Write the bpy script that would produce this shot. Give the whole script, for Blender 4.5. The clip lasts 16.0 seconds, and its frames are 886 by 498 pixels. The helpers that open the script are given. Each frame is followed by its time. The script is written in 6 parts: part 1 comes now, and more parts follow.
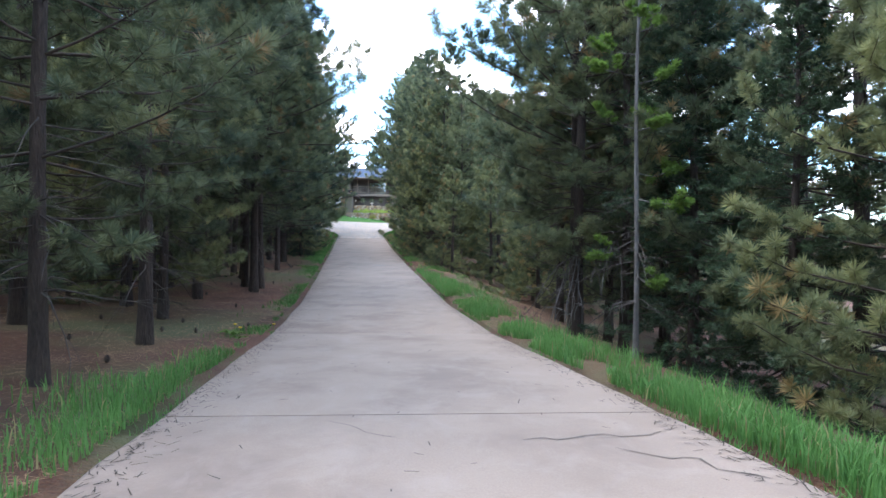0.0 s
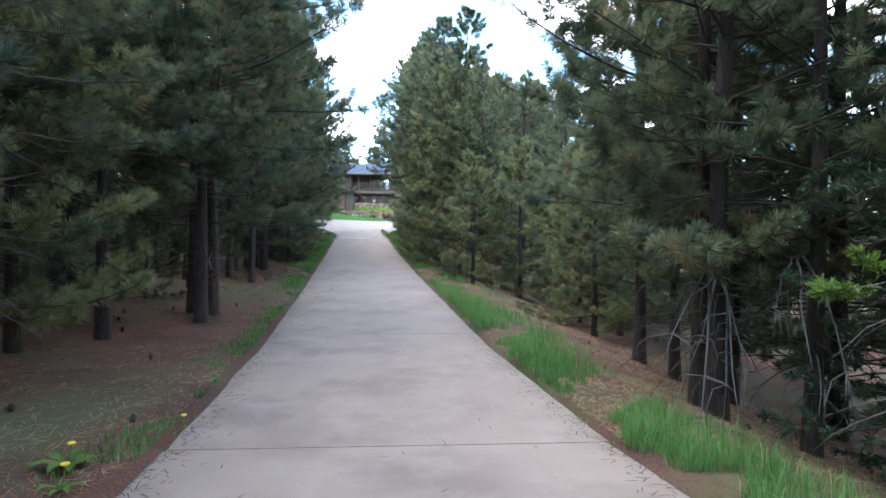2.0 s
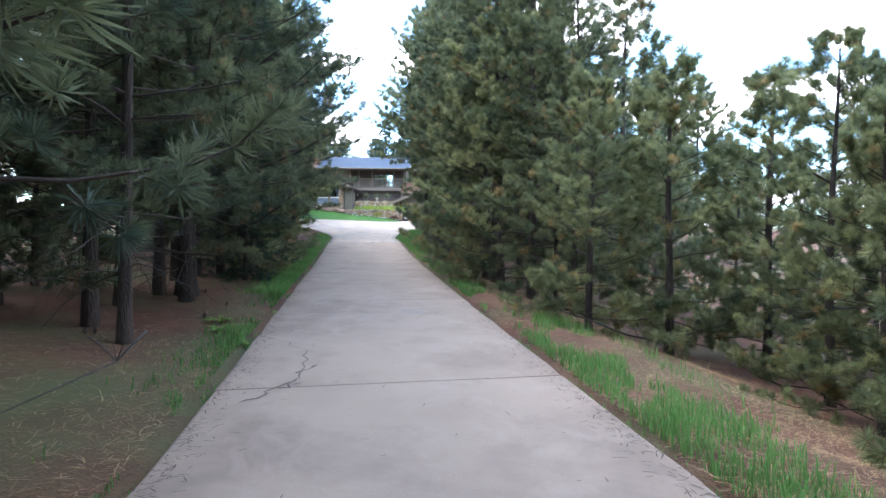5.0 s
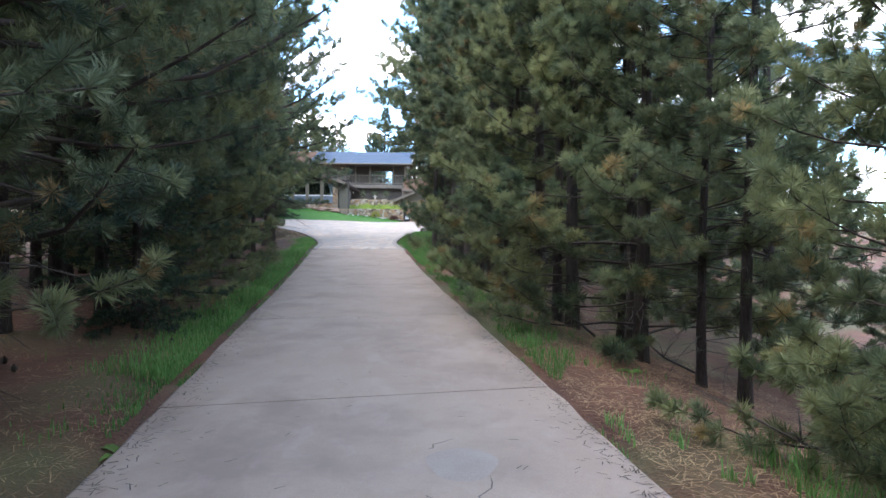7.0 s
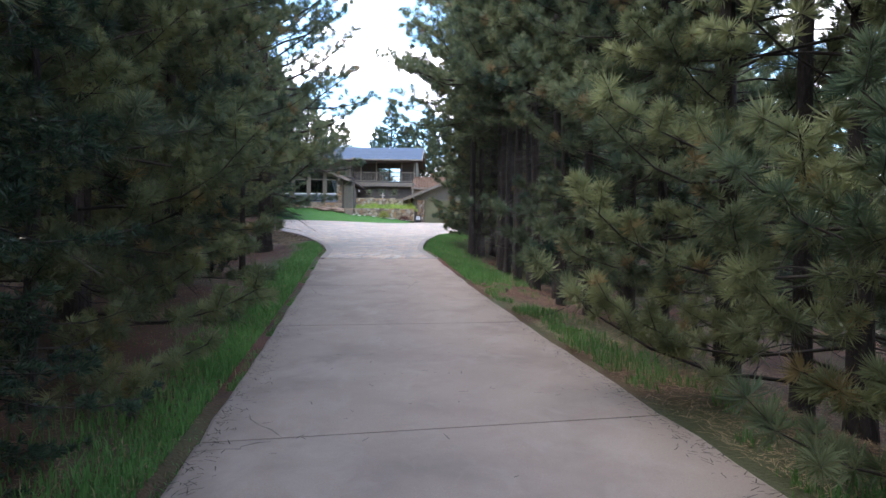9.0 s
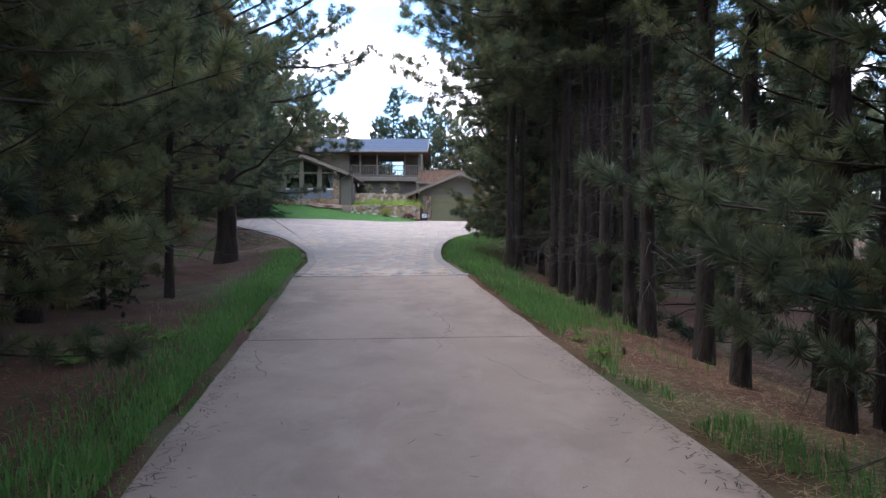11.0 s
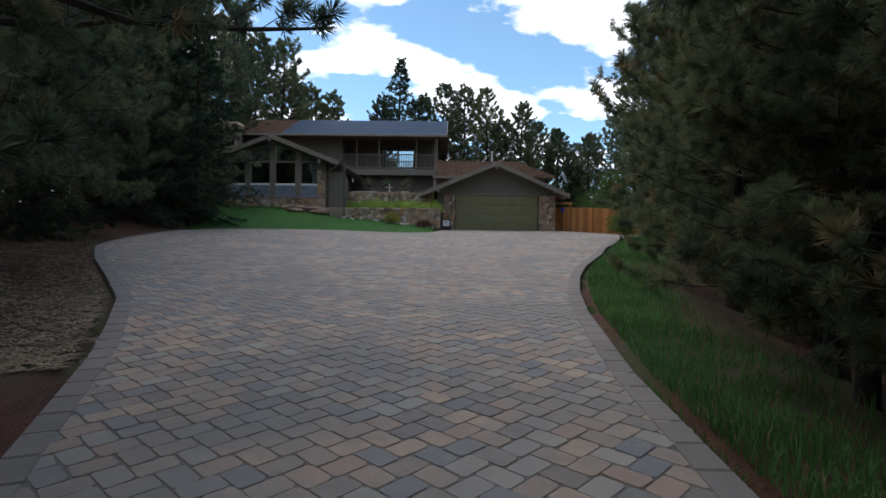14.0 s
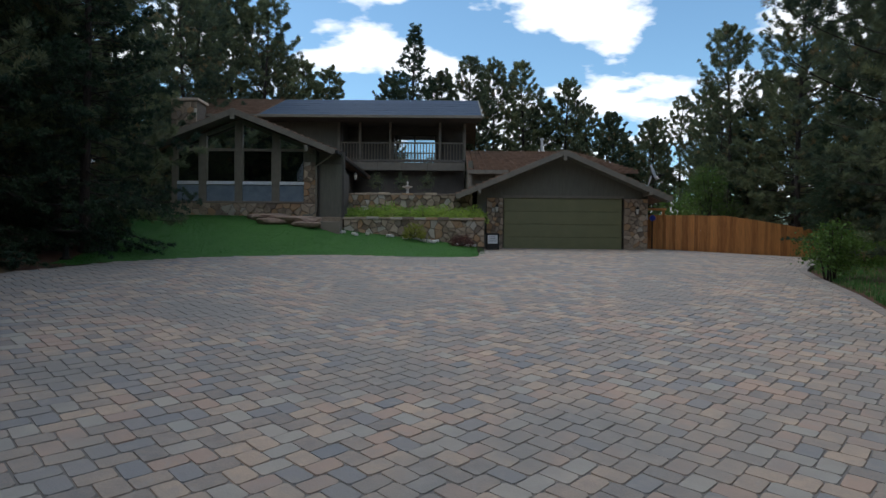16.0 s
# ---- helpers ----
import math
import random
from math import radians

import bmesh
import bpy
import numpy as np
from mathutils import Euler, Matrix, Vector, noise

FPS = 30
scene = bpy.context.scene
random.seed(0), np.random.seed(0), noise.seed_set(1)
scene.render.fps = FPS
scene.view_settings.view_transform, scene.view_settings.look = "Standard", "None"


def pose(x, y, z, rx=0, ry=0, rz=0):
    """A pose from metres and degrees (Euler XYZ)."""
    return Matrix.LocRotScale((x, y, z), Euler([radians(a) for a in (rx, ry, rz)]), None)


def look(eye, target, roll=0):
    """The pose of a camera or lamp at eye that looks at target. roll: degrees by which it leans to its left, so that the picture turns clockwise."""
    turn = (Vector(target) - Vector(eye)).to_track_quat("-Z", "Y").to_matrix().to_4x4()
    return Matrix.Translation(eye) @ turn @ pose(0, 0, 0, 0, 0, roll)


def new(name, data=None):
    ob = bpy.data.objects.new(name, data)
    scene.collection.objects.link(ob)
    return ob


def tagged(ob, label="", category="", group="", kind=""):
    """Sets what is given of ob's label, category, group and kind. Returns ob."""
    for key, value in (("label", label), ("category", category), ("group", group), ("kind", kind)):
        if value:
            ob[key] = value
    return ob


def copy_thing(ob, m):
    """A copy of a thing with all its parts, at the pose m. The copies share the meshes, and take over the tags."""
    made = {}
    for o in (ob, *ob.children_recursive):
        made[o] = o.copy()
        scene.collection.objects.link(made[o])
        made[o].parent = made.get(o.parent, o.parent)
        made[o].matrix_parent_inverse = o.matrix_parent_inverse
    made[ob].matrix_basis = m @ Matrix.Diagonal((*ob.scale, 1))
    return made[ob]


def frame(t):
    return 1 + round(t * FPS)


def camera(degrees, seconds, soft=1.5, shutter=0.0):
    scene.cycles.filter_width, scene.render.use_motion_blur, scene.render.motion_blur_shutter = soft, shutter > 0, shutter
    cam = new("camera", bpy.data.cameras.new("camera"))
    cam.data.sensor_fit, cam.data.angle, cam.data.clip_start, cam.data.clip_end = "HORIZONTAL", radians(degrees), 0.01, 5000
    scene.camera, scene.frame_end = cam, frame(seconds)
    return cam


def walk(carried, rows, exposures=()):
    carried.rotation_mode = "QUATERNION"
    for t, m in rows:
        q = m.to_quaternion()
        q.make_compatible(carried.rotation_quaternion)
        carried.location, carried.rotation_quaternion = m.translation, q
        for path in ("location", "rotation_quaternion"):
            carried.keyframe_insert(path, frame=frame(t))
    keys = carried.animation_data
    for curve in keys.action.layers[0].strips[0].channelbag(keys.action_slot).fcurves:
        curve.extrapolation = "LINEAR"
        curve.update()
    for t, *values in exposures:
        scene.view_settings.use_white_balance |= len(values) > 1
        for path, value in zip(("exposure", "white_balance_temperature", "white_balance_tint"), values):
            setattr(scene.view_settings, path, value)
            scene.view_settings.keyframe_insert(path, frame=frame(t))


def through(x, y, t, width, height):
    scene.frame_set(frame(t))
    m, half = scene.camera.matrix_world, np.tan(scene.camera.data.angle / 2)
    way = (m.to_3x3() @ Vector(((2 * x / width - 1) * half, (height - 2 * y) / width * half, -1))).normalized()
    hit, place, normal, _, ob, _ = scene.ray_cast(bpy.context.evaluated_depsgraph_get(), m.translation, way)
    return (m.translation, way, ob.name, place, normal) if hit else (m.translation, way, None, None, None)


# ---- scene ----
cam = camera(74.0, 16.0)
PATH = [
    (0.0, 1.765, -1.760, 2.511, -0.54, -0.77, 0.61),
    (0.5, 1.686, -0.699, 2.599, -0.50, -0.85, 0.63),
    (1.0, 1.617, 0.491, 2.648, -0.56, -0.90, 0.62),
    (1.5, 1.443, 1.726, 2.683, -0.65, -0.88, 0.69),
    (2.0, 1.155, 3.096, 2.683, -0.68, -0.79, 0.83),
    (2.5, 0.764, 4.594, 2.651, -0.63, -0.68, 0.83),
    (3.0, 0.344, 6.102, 2.637, -0.57, -0.50, 0.83),
    (5.5, -0.669, 14.511, 2.770, -0.40, -0.65, 0.78),
    (6.0, -0.857, 16.163, 2.827, -0.42, -0.55, 0.73),
    (6.5, -1.054, 17.737, 2.913, -0.41, -0.60, 0.67),
    (7.0, -1.242, 19.154, 3.005, -0.39, -0.60, 0.68),
    (7.5, -1.517, 20.459, 3.092, -0.44, -0.67, 0.72),
    (8.0, -1.900, 21.697, 3.140, -0.48, -0.68, 0.76),
    (8.5, -2.320, 22.927, 3.171, -0.43, -0.63, 0.68),
    (9.0, -2.681, 24.276, 3.208, -0.31, -0.67, 0.62),
    (11.5, -3.540, 31.968, 3.600, -0.59, -0.38, 0.76),
    (12.0, -3.715, 34.260, 3.756, -0.42, -0.49, 0.90),
    (12.5, -3.934, 36.619, 3.960, -0.38, -0.54, 0.86),
    (13.0, -4.221, 39.063, 4.154, -0.45, -0.48, 0.73),
    (13.5, -4.725, 41.552, 4.333, -0.46, -0.56, 0.76),
    (14.0, -5.260, 44.009, 4.520, -0.52, -0.67, 0.76),
    (14.5, -5.781, 46.652, 4.727, -0.53, -0.65, 0.77),
    (15.0, -6.256, 49.369, 4.979, -0.57, -0.62, 0.80),
    (15.5, -6.701, 52.089, 5.261, -0.61, -0.60, 0.83),
    (16.0, -7.130, 54.672, 5.558, -0.65, -0.58, 0.86),
]
EXPOSURE = [(0.0, 1.85, 6120, 13), (3.0, 2.04, 6150, 13), (5.5, 2.08, 6180, 13), (7.0, 1.95, 6280, 14), (9.0, 1.7, 6280, 17), (11.5, 1.22, 6330, 21), (12.5, 0.75, 6360, 24), (13.0, 0.36, 6400, 19), (13.5, -0.04, 6440, 15), (14.0, -0.25, 6460, 12.5), (14.5, -0.4, 6450, 10), (16.0, -0.48, 6400, 8.9)]
walk(cam, [(t, pose(x, y, z, 90 + pitch, roll, yaw)) for t, x, y, z, pitch, roll, yaw in PATH], EXPOSURE)

# ---- sky and sun ----
SUN_AZ, SUN_EL = radians(-84), radians(60)  # azimuth from +y towards +x
world = bpy.data.worlds.new("sky")
scene.world = world
world.use_nodes = True
wn, wl = world.node_tree.nodes, world.node_tree.links
wn.clear()
w_out = wn.new("ShaderNodeOutputWorld")
w_bg = wn.new("ShaderNodeBackground")
w_sky = wn.new("ShaderNodeTexSky")
w_sky.sky_type, w_sky.sun_disc = "NISHITA", False
w_sky.sun_elevation, w_sky.sun_rotation = SUN_EL, SUN_AZ
w_sky.altitude, w_sky.air_density, w_sky.dust_density = 300, 1.0, 0.8
w_tc = wn.new("ShaderNodeTexCoord")
w_sep = wn.new("ShaderNodeSeparateXYZ")
wl.new(w_tc.outputs["Generated"], w_sep.inputs[0])
w_add = wn.new("ShaderNodeMath")
w_add.operation, w_add.inputs[1].default_value = "ADD", 0.28
wl.new(w_sep.outputs["Z"], w_add.inputs[0])
w_div = wn.new("ShaderNodeVectorMath")
w_div.operation = "DIVIDE"
w_cmb = wn.new("ShaderNodeCombineXYZ")
for i in range(3):
    wl.new(w_add.outputs[0], w_cmb.inputs[i])
wl.new(w_tc.outputs["Generated"], w_div.inputs[0])
wl.new(w_cmb.outputs[0], w_div.inputs[1])
w_map = wn.new("ShaderNodeMapping")
w_map.inputs["Location"].default_value = (0.35, 0.2, 0.0)
w_map.inputs["Scale"].default_value = (1.0, 1.25, 1.6)
wl.new(w_div.outputs[0], w_map.inputs[0])
w_noise = wn.new("ShaderNodeTexNoise")
w_noise.inputs["Scale"].default_value, w_noise.inputs["Detail"].default_value = 2.6, 9.0
w_noise.inputs["Roughness"].default_value = 0.52
wl.new(w_map.outputs[0], w_noise.inputs["Vector"])
w_ramp = wn.new("ShaderNodeValToRGB")
w_ramp.color_ramp.elements[0].position, w_ramp.color_ramp.elements[1].position = 0.485, 0.545
wl.new(w_noise.outputs["Fac"], w_ramp.inputs[0])
w_gain = wn.new("ShaderNodeVectorMath")
w_gain.operation, w_gain.inputs[1].default_value = "MULTIPLY", (0.2, 0.25, 0.255)
wl.new(w_sky.outputs[0], w_gain.inputs[0])
w_mix = wn.new("ShaderNodeMixRGB")
w_mix.inputs[2].default_value = (1.75, 1.8, 1.92, 1)
wl.new(w_ramp.outputs[0], w_mix.inputs[0])
wl.new(w_gain.outputs[0], w_mix.inputs[1])
wl.new(w_mix.outputs[0], w_bg.inputs[0])
w_bg.inputs[1].default_value = 1.0
wl.new(w_bg.outputs[0], w_out.inputs[0])

sun = new("sun", bpy.data.lights.new("sun", "SUN"))
sun.data.energy, sun.data.angle, sun.data.color = 1.1, radians(35), (1.0, 0.96, 0.91)
SUN_DIR = Vector((math.sin(SUN_AZ) * math.cos(SUN_EL), math.cos(SUN_AZ) * math.cos(SUN_EL), math.sin(SUN_EL)))
sun.matrix_world = look(SUN_DIR * 60, (0, 0, 0))

# ---- materials ----


def surface(name, low, high, rough=0.8, scale=6.0, fine=60.0, bump=0.3, depth=0.01, metal=0.0, spread=0.0, stain=None, stain_scale=0.6, clear=0.0, stretch=None, smear=None, odd=()):
    """A two-scale mottled material; spread varies it from piece to piece; stain adds large blotches of a second colour."""
    m = bpy.data.materials.new(name)
    m.use_nodes = True
    n, l = m.node_tree.nodes, m.node_tree.links
    b = n["Principled BSDF"]
    tc = n.new("ShaderNodeTexCoord")
    vec = tc.outputs["Object"]
    if stretch:
        mp = n.new("ShaderNodeMapping")
        mp.inputs["Scale"].default_value = stretch
        l.new(vec, mp.inputs[0])
        vec = mp.outputs[0]
    big, small = n.new("ShaderNodeTexNoise"), n.new("ShaderNodeTexNoise")
    big.inputs["Scale"].default_value, big.inputs["Detail"].default_value = scale, 5
    small.inputs["Scale"].default_value, small.inputs["Detail"].default_value = fine, 4
    l.new(vec, big.inputs["Vector"]), l.new(vec, small.inputs["Vector"])
    add = n.new("ShaderNodeMath")
    add.operation = "ADD"
    l.new(big.outputs["Fac"], add.inputs[0]), l.new(small.outputs["Fac"], add.inputs[1])
    last = add.outputs[0]
    if spread:
        info = n.new("ShaderNodeObjectInfo")
        geo = n.new("ShaderNodeNewGeometry")
        both = n.new("ShaderNodeMath")
        both.operation = "ADD"
        l.new(info.outputs["Random"], both.inputs[0]), l.new(geo.outputs["Random Per Island"], both.inputs[1])
        frac = n.new("ShaderNodeMath")
        frac.operation = "FRACT"
        l.new(both.outputs[0], frac.inputs[0])
        mul = n.new("ShaderNodeMath")
        mul.operation = "MULTIPLY_ADD"
        l.new(frac.outputs[0], mul.inputs[0])
        mul.inputs[1].default_value = spread
        l.new(last, mul.inputs[2])
        off = n.new("ShaderNodeMath")
        off.operation, off.inputs[1].default_value = "SUBTRACT", spread / 2
        l.new(mul.outputs[0], off.inputs[0])
        last = off.outputs[0]
    ramp = n.new("ShaderNodeMapRange")
    ramp.inputs["From Min"].default_value, ramp.inputs["From Max"].default_value = 0.7 - spread * 0.4, 1.3 + spread * 0.4
    l.new(last, ramp.inputs["Value"])
    mix = n.new("ShaderNodeMixRGB")
    mix.inputs[1].default_value, mix.inputs[2].default_value = (*low, 1), (*high, 1)
    l.new(ramp.outputs[0], mix.inputs[0])
    col = mix.outputs[0]
    for q, (tone, share) in enumerate(odd):  # single pieces of another colour
        turn = n.new("ShaderNodeMath")
        turn.operation, turn.inputs[1].default_value = "MULTIPLY", 7.31 + 4.7 * q
        l.new(frac.outputs[0], turn.inputs[0])
        part_of = n.new("ShaderNodeMath")
        part_of.operation = "FRACT"
        l.new(turn.outputs[0], part_of.inputs[0])
        pick = n.new("ShaderNodeMath")
        pick.operation, pick.inputs[1].default_value = "LESS_THAN", share
        l.new(part_of.outputs[0], pick.inputs[0])
        half_way = n.new("ShaderNodeMath")
        half_way.operation, half_way.inputs[1].default_value = "MULTIPLY", 0.75
        l.new(pick.outputs[0], half_way.inputs[0])
        om = n.new("ShaderNodeMixRGB")
        om.inputs[2].default_value = (*tone, 1)
        l.new(half_way.outputs[0], om.inputs[0]), l.new(col, om.inputs[1])
        col = om.outputs[0]
    if stain:
        sn = n.new("ShaderNodeTexNoise")
        sn.inputs["Scale"].default_value, sn.inputs["Detail"].default_value = stain_scale, 6
        sn.inputs["Roughness"].default_value = 0.6
        l.new(vec, sn.inputs["Vector"])
        sr = n.new("ShaderNodeMapRange")
        sr.inputs["From Min"].default_value, sr.inputs["From Max"].default_value = 0.47, 0.64
        l.new(sn.outputs["Fac"], sr.inputs["Value"])
        sm = n.new("ShaderNodeMixRGB")
        sm.inputs[2].default_value = (*stain, 1)
        l.new(sr.outputs[0], sm.inputs[0]), l.new(col, sm.inputs[1])
        col = sm.outputs[0]
    if smear:  # paler or darker smears of a middle size, drawn out along one way
        tone, size, lo, hi, draw = smear
        xm = n.new("ShaderNodeMapping")
        xm.inputs["Scale"].default_value, xm.inputs["Location"].default_value = draw, (3.7, 1.9, 0.4)
        l.new(tc.outputs["Object"], xm.inputs[0])
        xn = n.new("ShaderNodeTexNoise")
        xn.inputs["Scale"].default_value, xn.inputs["Detail"].default_value = size, 7
        xn.inputs["Roughness"].default_value, xn.inputs["Distortion"].default_value = 0.65, 0.6
        l.new(xm.outputs[0], xn.inputs["Vector"])
        xr = n.new("ShaderNodeMapRange")
        xr.inputs["From Min"].default_value, xr.inputs["From Max"].default_value = lo, hi
        l.new(xn.outputs["Fac"], xr.inputs["Value"])
        xx = n.new("ShaderNodeMixRGB")
        xx.inputs[2].default_value = (*tone, 1)
        l.new(xr.outputs[0], xx.inputs[0]), l.new(col, xx.inputs[1])
        col = xx.outputs[0]
    l.new(col, b.inputs["Base Color"])
    b.inputs["Roughness"].default_value, b.inputs["Metallic"].default_value = rough, metal
    b.inputs["Coat Weight"].default_value = clear
    if bump:
        bp = n.new("ShaderNodeBump")
        bp.inputs["Strength"].default_value, bp.inputs["Distance"].default_value = bump, depth
        l.new(add.outputs[0], bp.inputs["Height"]), l.new(bp.outputs[0], b.inputs["Normal"])
    return m


def leafy(name, low, high, through=0.3, scale=0.9, rough=0.6, tip=None):
    """Foliage: colour varies in clumps, from blade to blade and from plant to plant; some light passes through."""
    m = bpy.data.materials.new(name)
    m.use_nodes = True
    n, l = m.node_tree.nodes, m.node_tree.links
    b = n["Principled BSDF"]
    tc, geo, info = n.new("ShaderNodeTexCoord"), n.new("ShaderNodeNewGeometry"), n.new("ShaderNodeObjectInfo")
    ns = n.new("ShaderNodeTexNoise")
    ns.inputs["Scale"].default_value, ns.inputs["Detail"].default_value = scale, 4
    l.new(tc.outputs["Object"], ns.inputs["Vector"])
    acc = None
    for sock, k, c in ((ns.outputs["Fac"], 1.6, -0.75), (geo.outputs["Random Per Island"], 0.5, 0.0), (info.outputs["Random"], 0.45, 0.0)):
        ma = n.new("ShaderNodeMath")
        ma.operation = "MULTIPLY_ADD"
        l.new(sock, ma.inputs[0])
        ma.inputs[1].default_value = k
        if acc is None:
            ma.inputs[2].default_value = c
        else:
            l.new(acc, ma.inputs[2])
        acc = ma.outputs[0]
    mix = n.new("ShaderNodeMixRGB")
    mix.use_clamp = True
    mix.inputs[1].default_value, mix.inputs[2].default_value = (*low, 1), (*high, 1)
    cl = n.new("ShaderNodeClamp")
    l.new(acc, cl.inputs[0]), l.new(cl.outputs[0], mix.inputs[0])
    col = mix.outputs[0]
    if tip:
        th = n.new("ShaderNodeMath")
        th.operation, th.inputs[1].default_value = "GREATER_THAN", 0.965
        l.new(geo.outputs["Random Per Island"], th.inputs[0])
        tm = n.new("ShaderNodeMixRGB")
        tm.inputs[2].default_value = (*tip, 1)
        l.new(th.outputs[0], tm.inputs[0]), l.new(col, tm.inputs[1])
        col = tm.outputs[0]
    l.new(col, b.inputs["Base Color"])
    b.inputs["Roughness"].default_value = rough
    b.inputs["Specular IOR Level"].default_value = 0.25
    tr = n.new("ShaderNodeBsdfTranslucent")
    l.new(col, tr.inputs["Color"])
    ms = n.new("ShaderNodeMixShader")
    ms.inputs[0].default_value = through
    l.new(b.outputs[0], ms.inputs[1]), l.new(tr.outputs[0], ms.inputs[2])
    l.new(ms.outputs[0], n["Material Output"].inputs["Surface"])
    return m


def window_glass(name, tint, strength):
    m = bpy.data.materials.new(name)
    m.use_nodes = True
    n, l = m.node_tree.nodes, m.node_tree.links
    n.remove(n["Principled BSDF"])
    tr, gl, ms, fr = n.new("ShaderNodeBsdfTransparent"), n.new("ShaderNodeBsdfGlossy"), n.new("ShaderNodeMixShader"), n.new("ShaderNodeFresnel")
    tr.inputs[0].default_value = (*tint, 1)
    gl.inputs["Roughness"].default_value = 0.01
    gl.inputs["Color"].default_value = (0.9, 0.95, 1.0, 1)
    fr.inputs["IOR"].default_value = strength
    l.new(fr.outputs[0], ms.inputs[0]), l.new(tr.outputs[0], ms.inputs[1]), l.new(gl.outputs[0], ms.inputs[2])
    l.new(ms.outputs[0], n["Material Output"].inputs["Surface"])
    return m


M_SOIL = surface("needle_litter", (0.0425, 0.0199, 0.0122), (0.149, 0.0636, 0.0355), 0.95, 1.4, 38, 0.8, 0.03, stain=(0.07, 0.075, 0.03), stain_scale=0.35)
M_CONCRETE = surface("concrete", (0.24, 0.184, 0.146), (0.308, 0.242, 0.196), 0.85, 1.1, 90, 0.25, 0.004, spread=0.14, stain=(0.208, 0.16, 0.129), stain_scale=0.8, smear=((0.325, 0.264, 0.225), 2.4, 0.5, 0.9, (1.0, 0.7, 1.0)))
M_JOINT = surface("joint_dirt", (0.035, 0.028, 0.022), (0.07, 0.056, 0.045), 0.95, 6, 90, 0.3)
M_CRACK = surface("crack_dirt", (0.09, 0.072, 0.06), (0.15, 0.125, 0.105), 0.95, 8, 90, 0.2)
M_PAVER = surface("paver", (0.225, 0.205, 0.19), (0.52, 0.385, 0.28), 0.8, 9, 70, 0.5, 0.005, spread=1.3, stain=(0.275, 0.25, 0.222), stain_scale=0.5, smear=((0.345, 0.305, 0.265), 5.0, 0.52, 0.8, (1, 1, 1)), odd=(((0.225, 0.235, 0.245), 0.22), ((0.45, 0.31, 0.235), 0.2), ((0.40, 0.37, 0.32), 0.12)))
M_BORDER = surface("border_slab", (0.2, 0.175, 0.157), (0.3, 0.26, 0.23), 0.85, 3, 70, 0.4, 0.004, spread=0.4)
M_SAND = surface("joint_sand", (0.15, 0.137, 0.125), (0.24, 0.22, 0.20), 0.95, 8, 120, 0.3)
M_STONE = surface("sandstone", (0.2, 0.145, 0.1), (0.56, 0.44, 0.32), 0.88, 7, 38, 0.9, 0.02, spread=1.0, odd=(((0.42, 0.25, 0.13), 0.18), ((0.52, 0.48, 0.4), 0.15), ((0.17, 0.13, 0.1), 0.12)))
M_MORTAR = surface("mortar", (0.09, 0.075, 0.06), (0.15, 0.125, 0.1), 0.95, 8, 80, 0.4)
M_SIDING = surface("olive_siding", (0.115, 0.11, 0.085), (0.169, 0.16, 0.125), 0.75, 2.0, 40, 0.3, 0.004, stretch=(8, 8, 1))
# about 0.6 of the olive siding's tone; for recess, soffit, under-balcony and entry pieces
M_DARKWALL = surface("darker_siding", (0.072, 0.0648, 0.0564), (0.114, 0.102, 0.0864), 0.8, 2.0, 40, 0.3, 0.004)
M_TRIM = surface("trim_paint", (0.16, 0.14, 0.108), (0.225, 0.198, 0.155), 0.6, 5, 60, 0.2, 0.002)
M_GARAGE = surface("garage_paint", (0.165, 0.162, 0.078), (0.215, 0.21, 0.105), 0.55, 2, 60, 0.15, 0.002)
M_SHINGLE = surface("roof_shingle", (0.17, 0.108, 0.075), (0.33, 0.222, 0.16), 0.9, 5, 45, 0.5, 0.01, spread=0.25)
M_BLUEROOF = surface("blue_roofing", (0.022, 0.038, 0.066), (0.038, 0.062, 0.1), 0.75, 2, 50, 0.15, 0.003, spread=0.3)
M_BLUEROOF.node_tree.nodes["Principled BSDF"].inputs["Specular IOR Level"].default_value = 0.25
M_WHITE = surface("white_paint", (0.62, 0.64, 0.66), (0.78, 0.79, 0.8), 0.5, 4, 60, 0.1, 0.002)
M_LOWPANEL = surface("pale_panel", (0.15, 0.19, 0.235), (0.25, 0.30, 0.35), 0.15, 3, 60, 0.1, 0.002)
M_CURTAIN = surface("curtain_cloth", (0.74, 0.79, 0.86), (0.86, 0.9, 0.94), 0.9, 5, 80, 0.3, 0.01)
# near-black: the shade of the unlit rooms is put into their colour
M_ROOMSHADE = surface("room_shade", (0.022, 0.022, 0.022), (0.04, 0.038, 0.036), 0.9, 2, 40, 0.1)
M_FENCE = surface("cedar_board", (0.26, 0.085, 0.022), (0.78, 0.34, 0.10), 0.7, 2.5, 30, 0.4, 0.006, spread=0.6, stretch=(6, 6, 0.7))
M_METAL = surface("dark_metal", (0.035, 0.033, 0.03), (0.06, 0.056, 0.05), 0.45, 6, 70, 0.1, metal=0.6)
M_GREYMETAL = surface("grey_metal", (0.42, 0.43, 0.44), (0.56, 0.57, 0.58), 0.45, 6, 70, 0.1, metal=0.3)
M_BARK = surface("pine_bark", (0.017, 0.0138, 0.0125), (0.06, 0.044, 0.036), 0.95, 5, 26, 1.0, 0.04, stretch=(1.6, 1.6, 0.35))
M_TWIG = surface("twig_bark", (0.026, 0.021, 0.018), (0.065, 0.049, 0.039), 0.95, 5, 40, 0.5, 0.01)
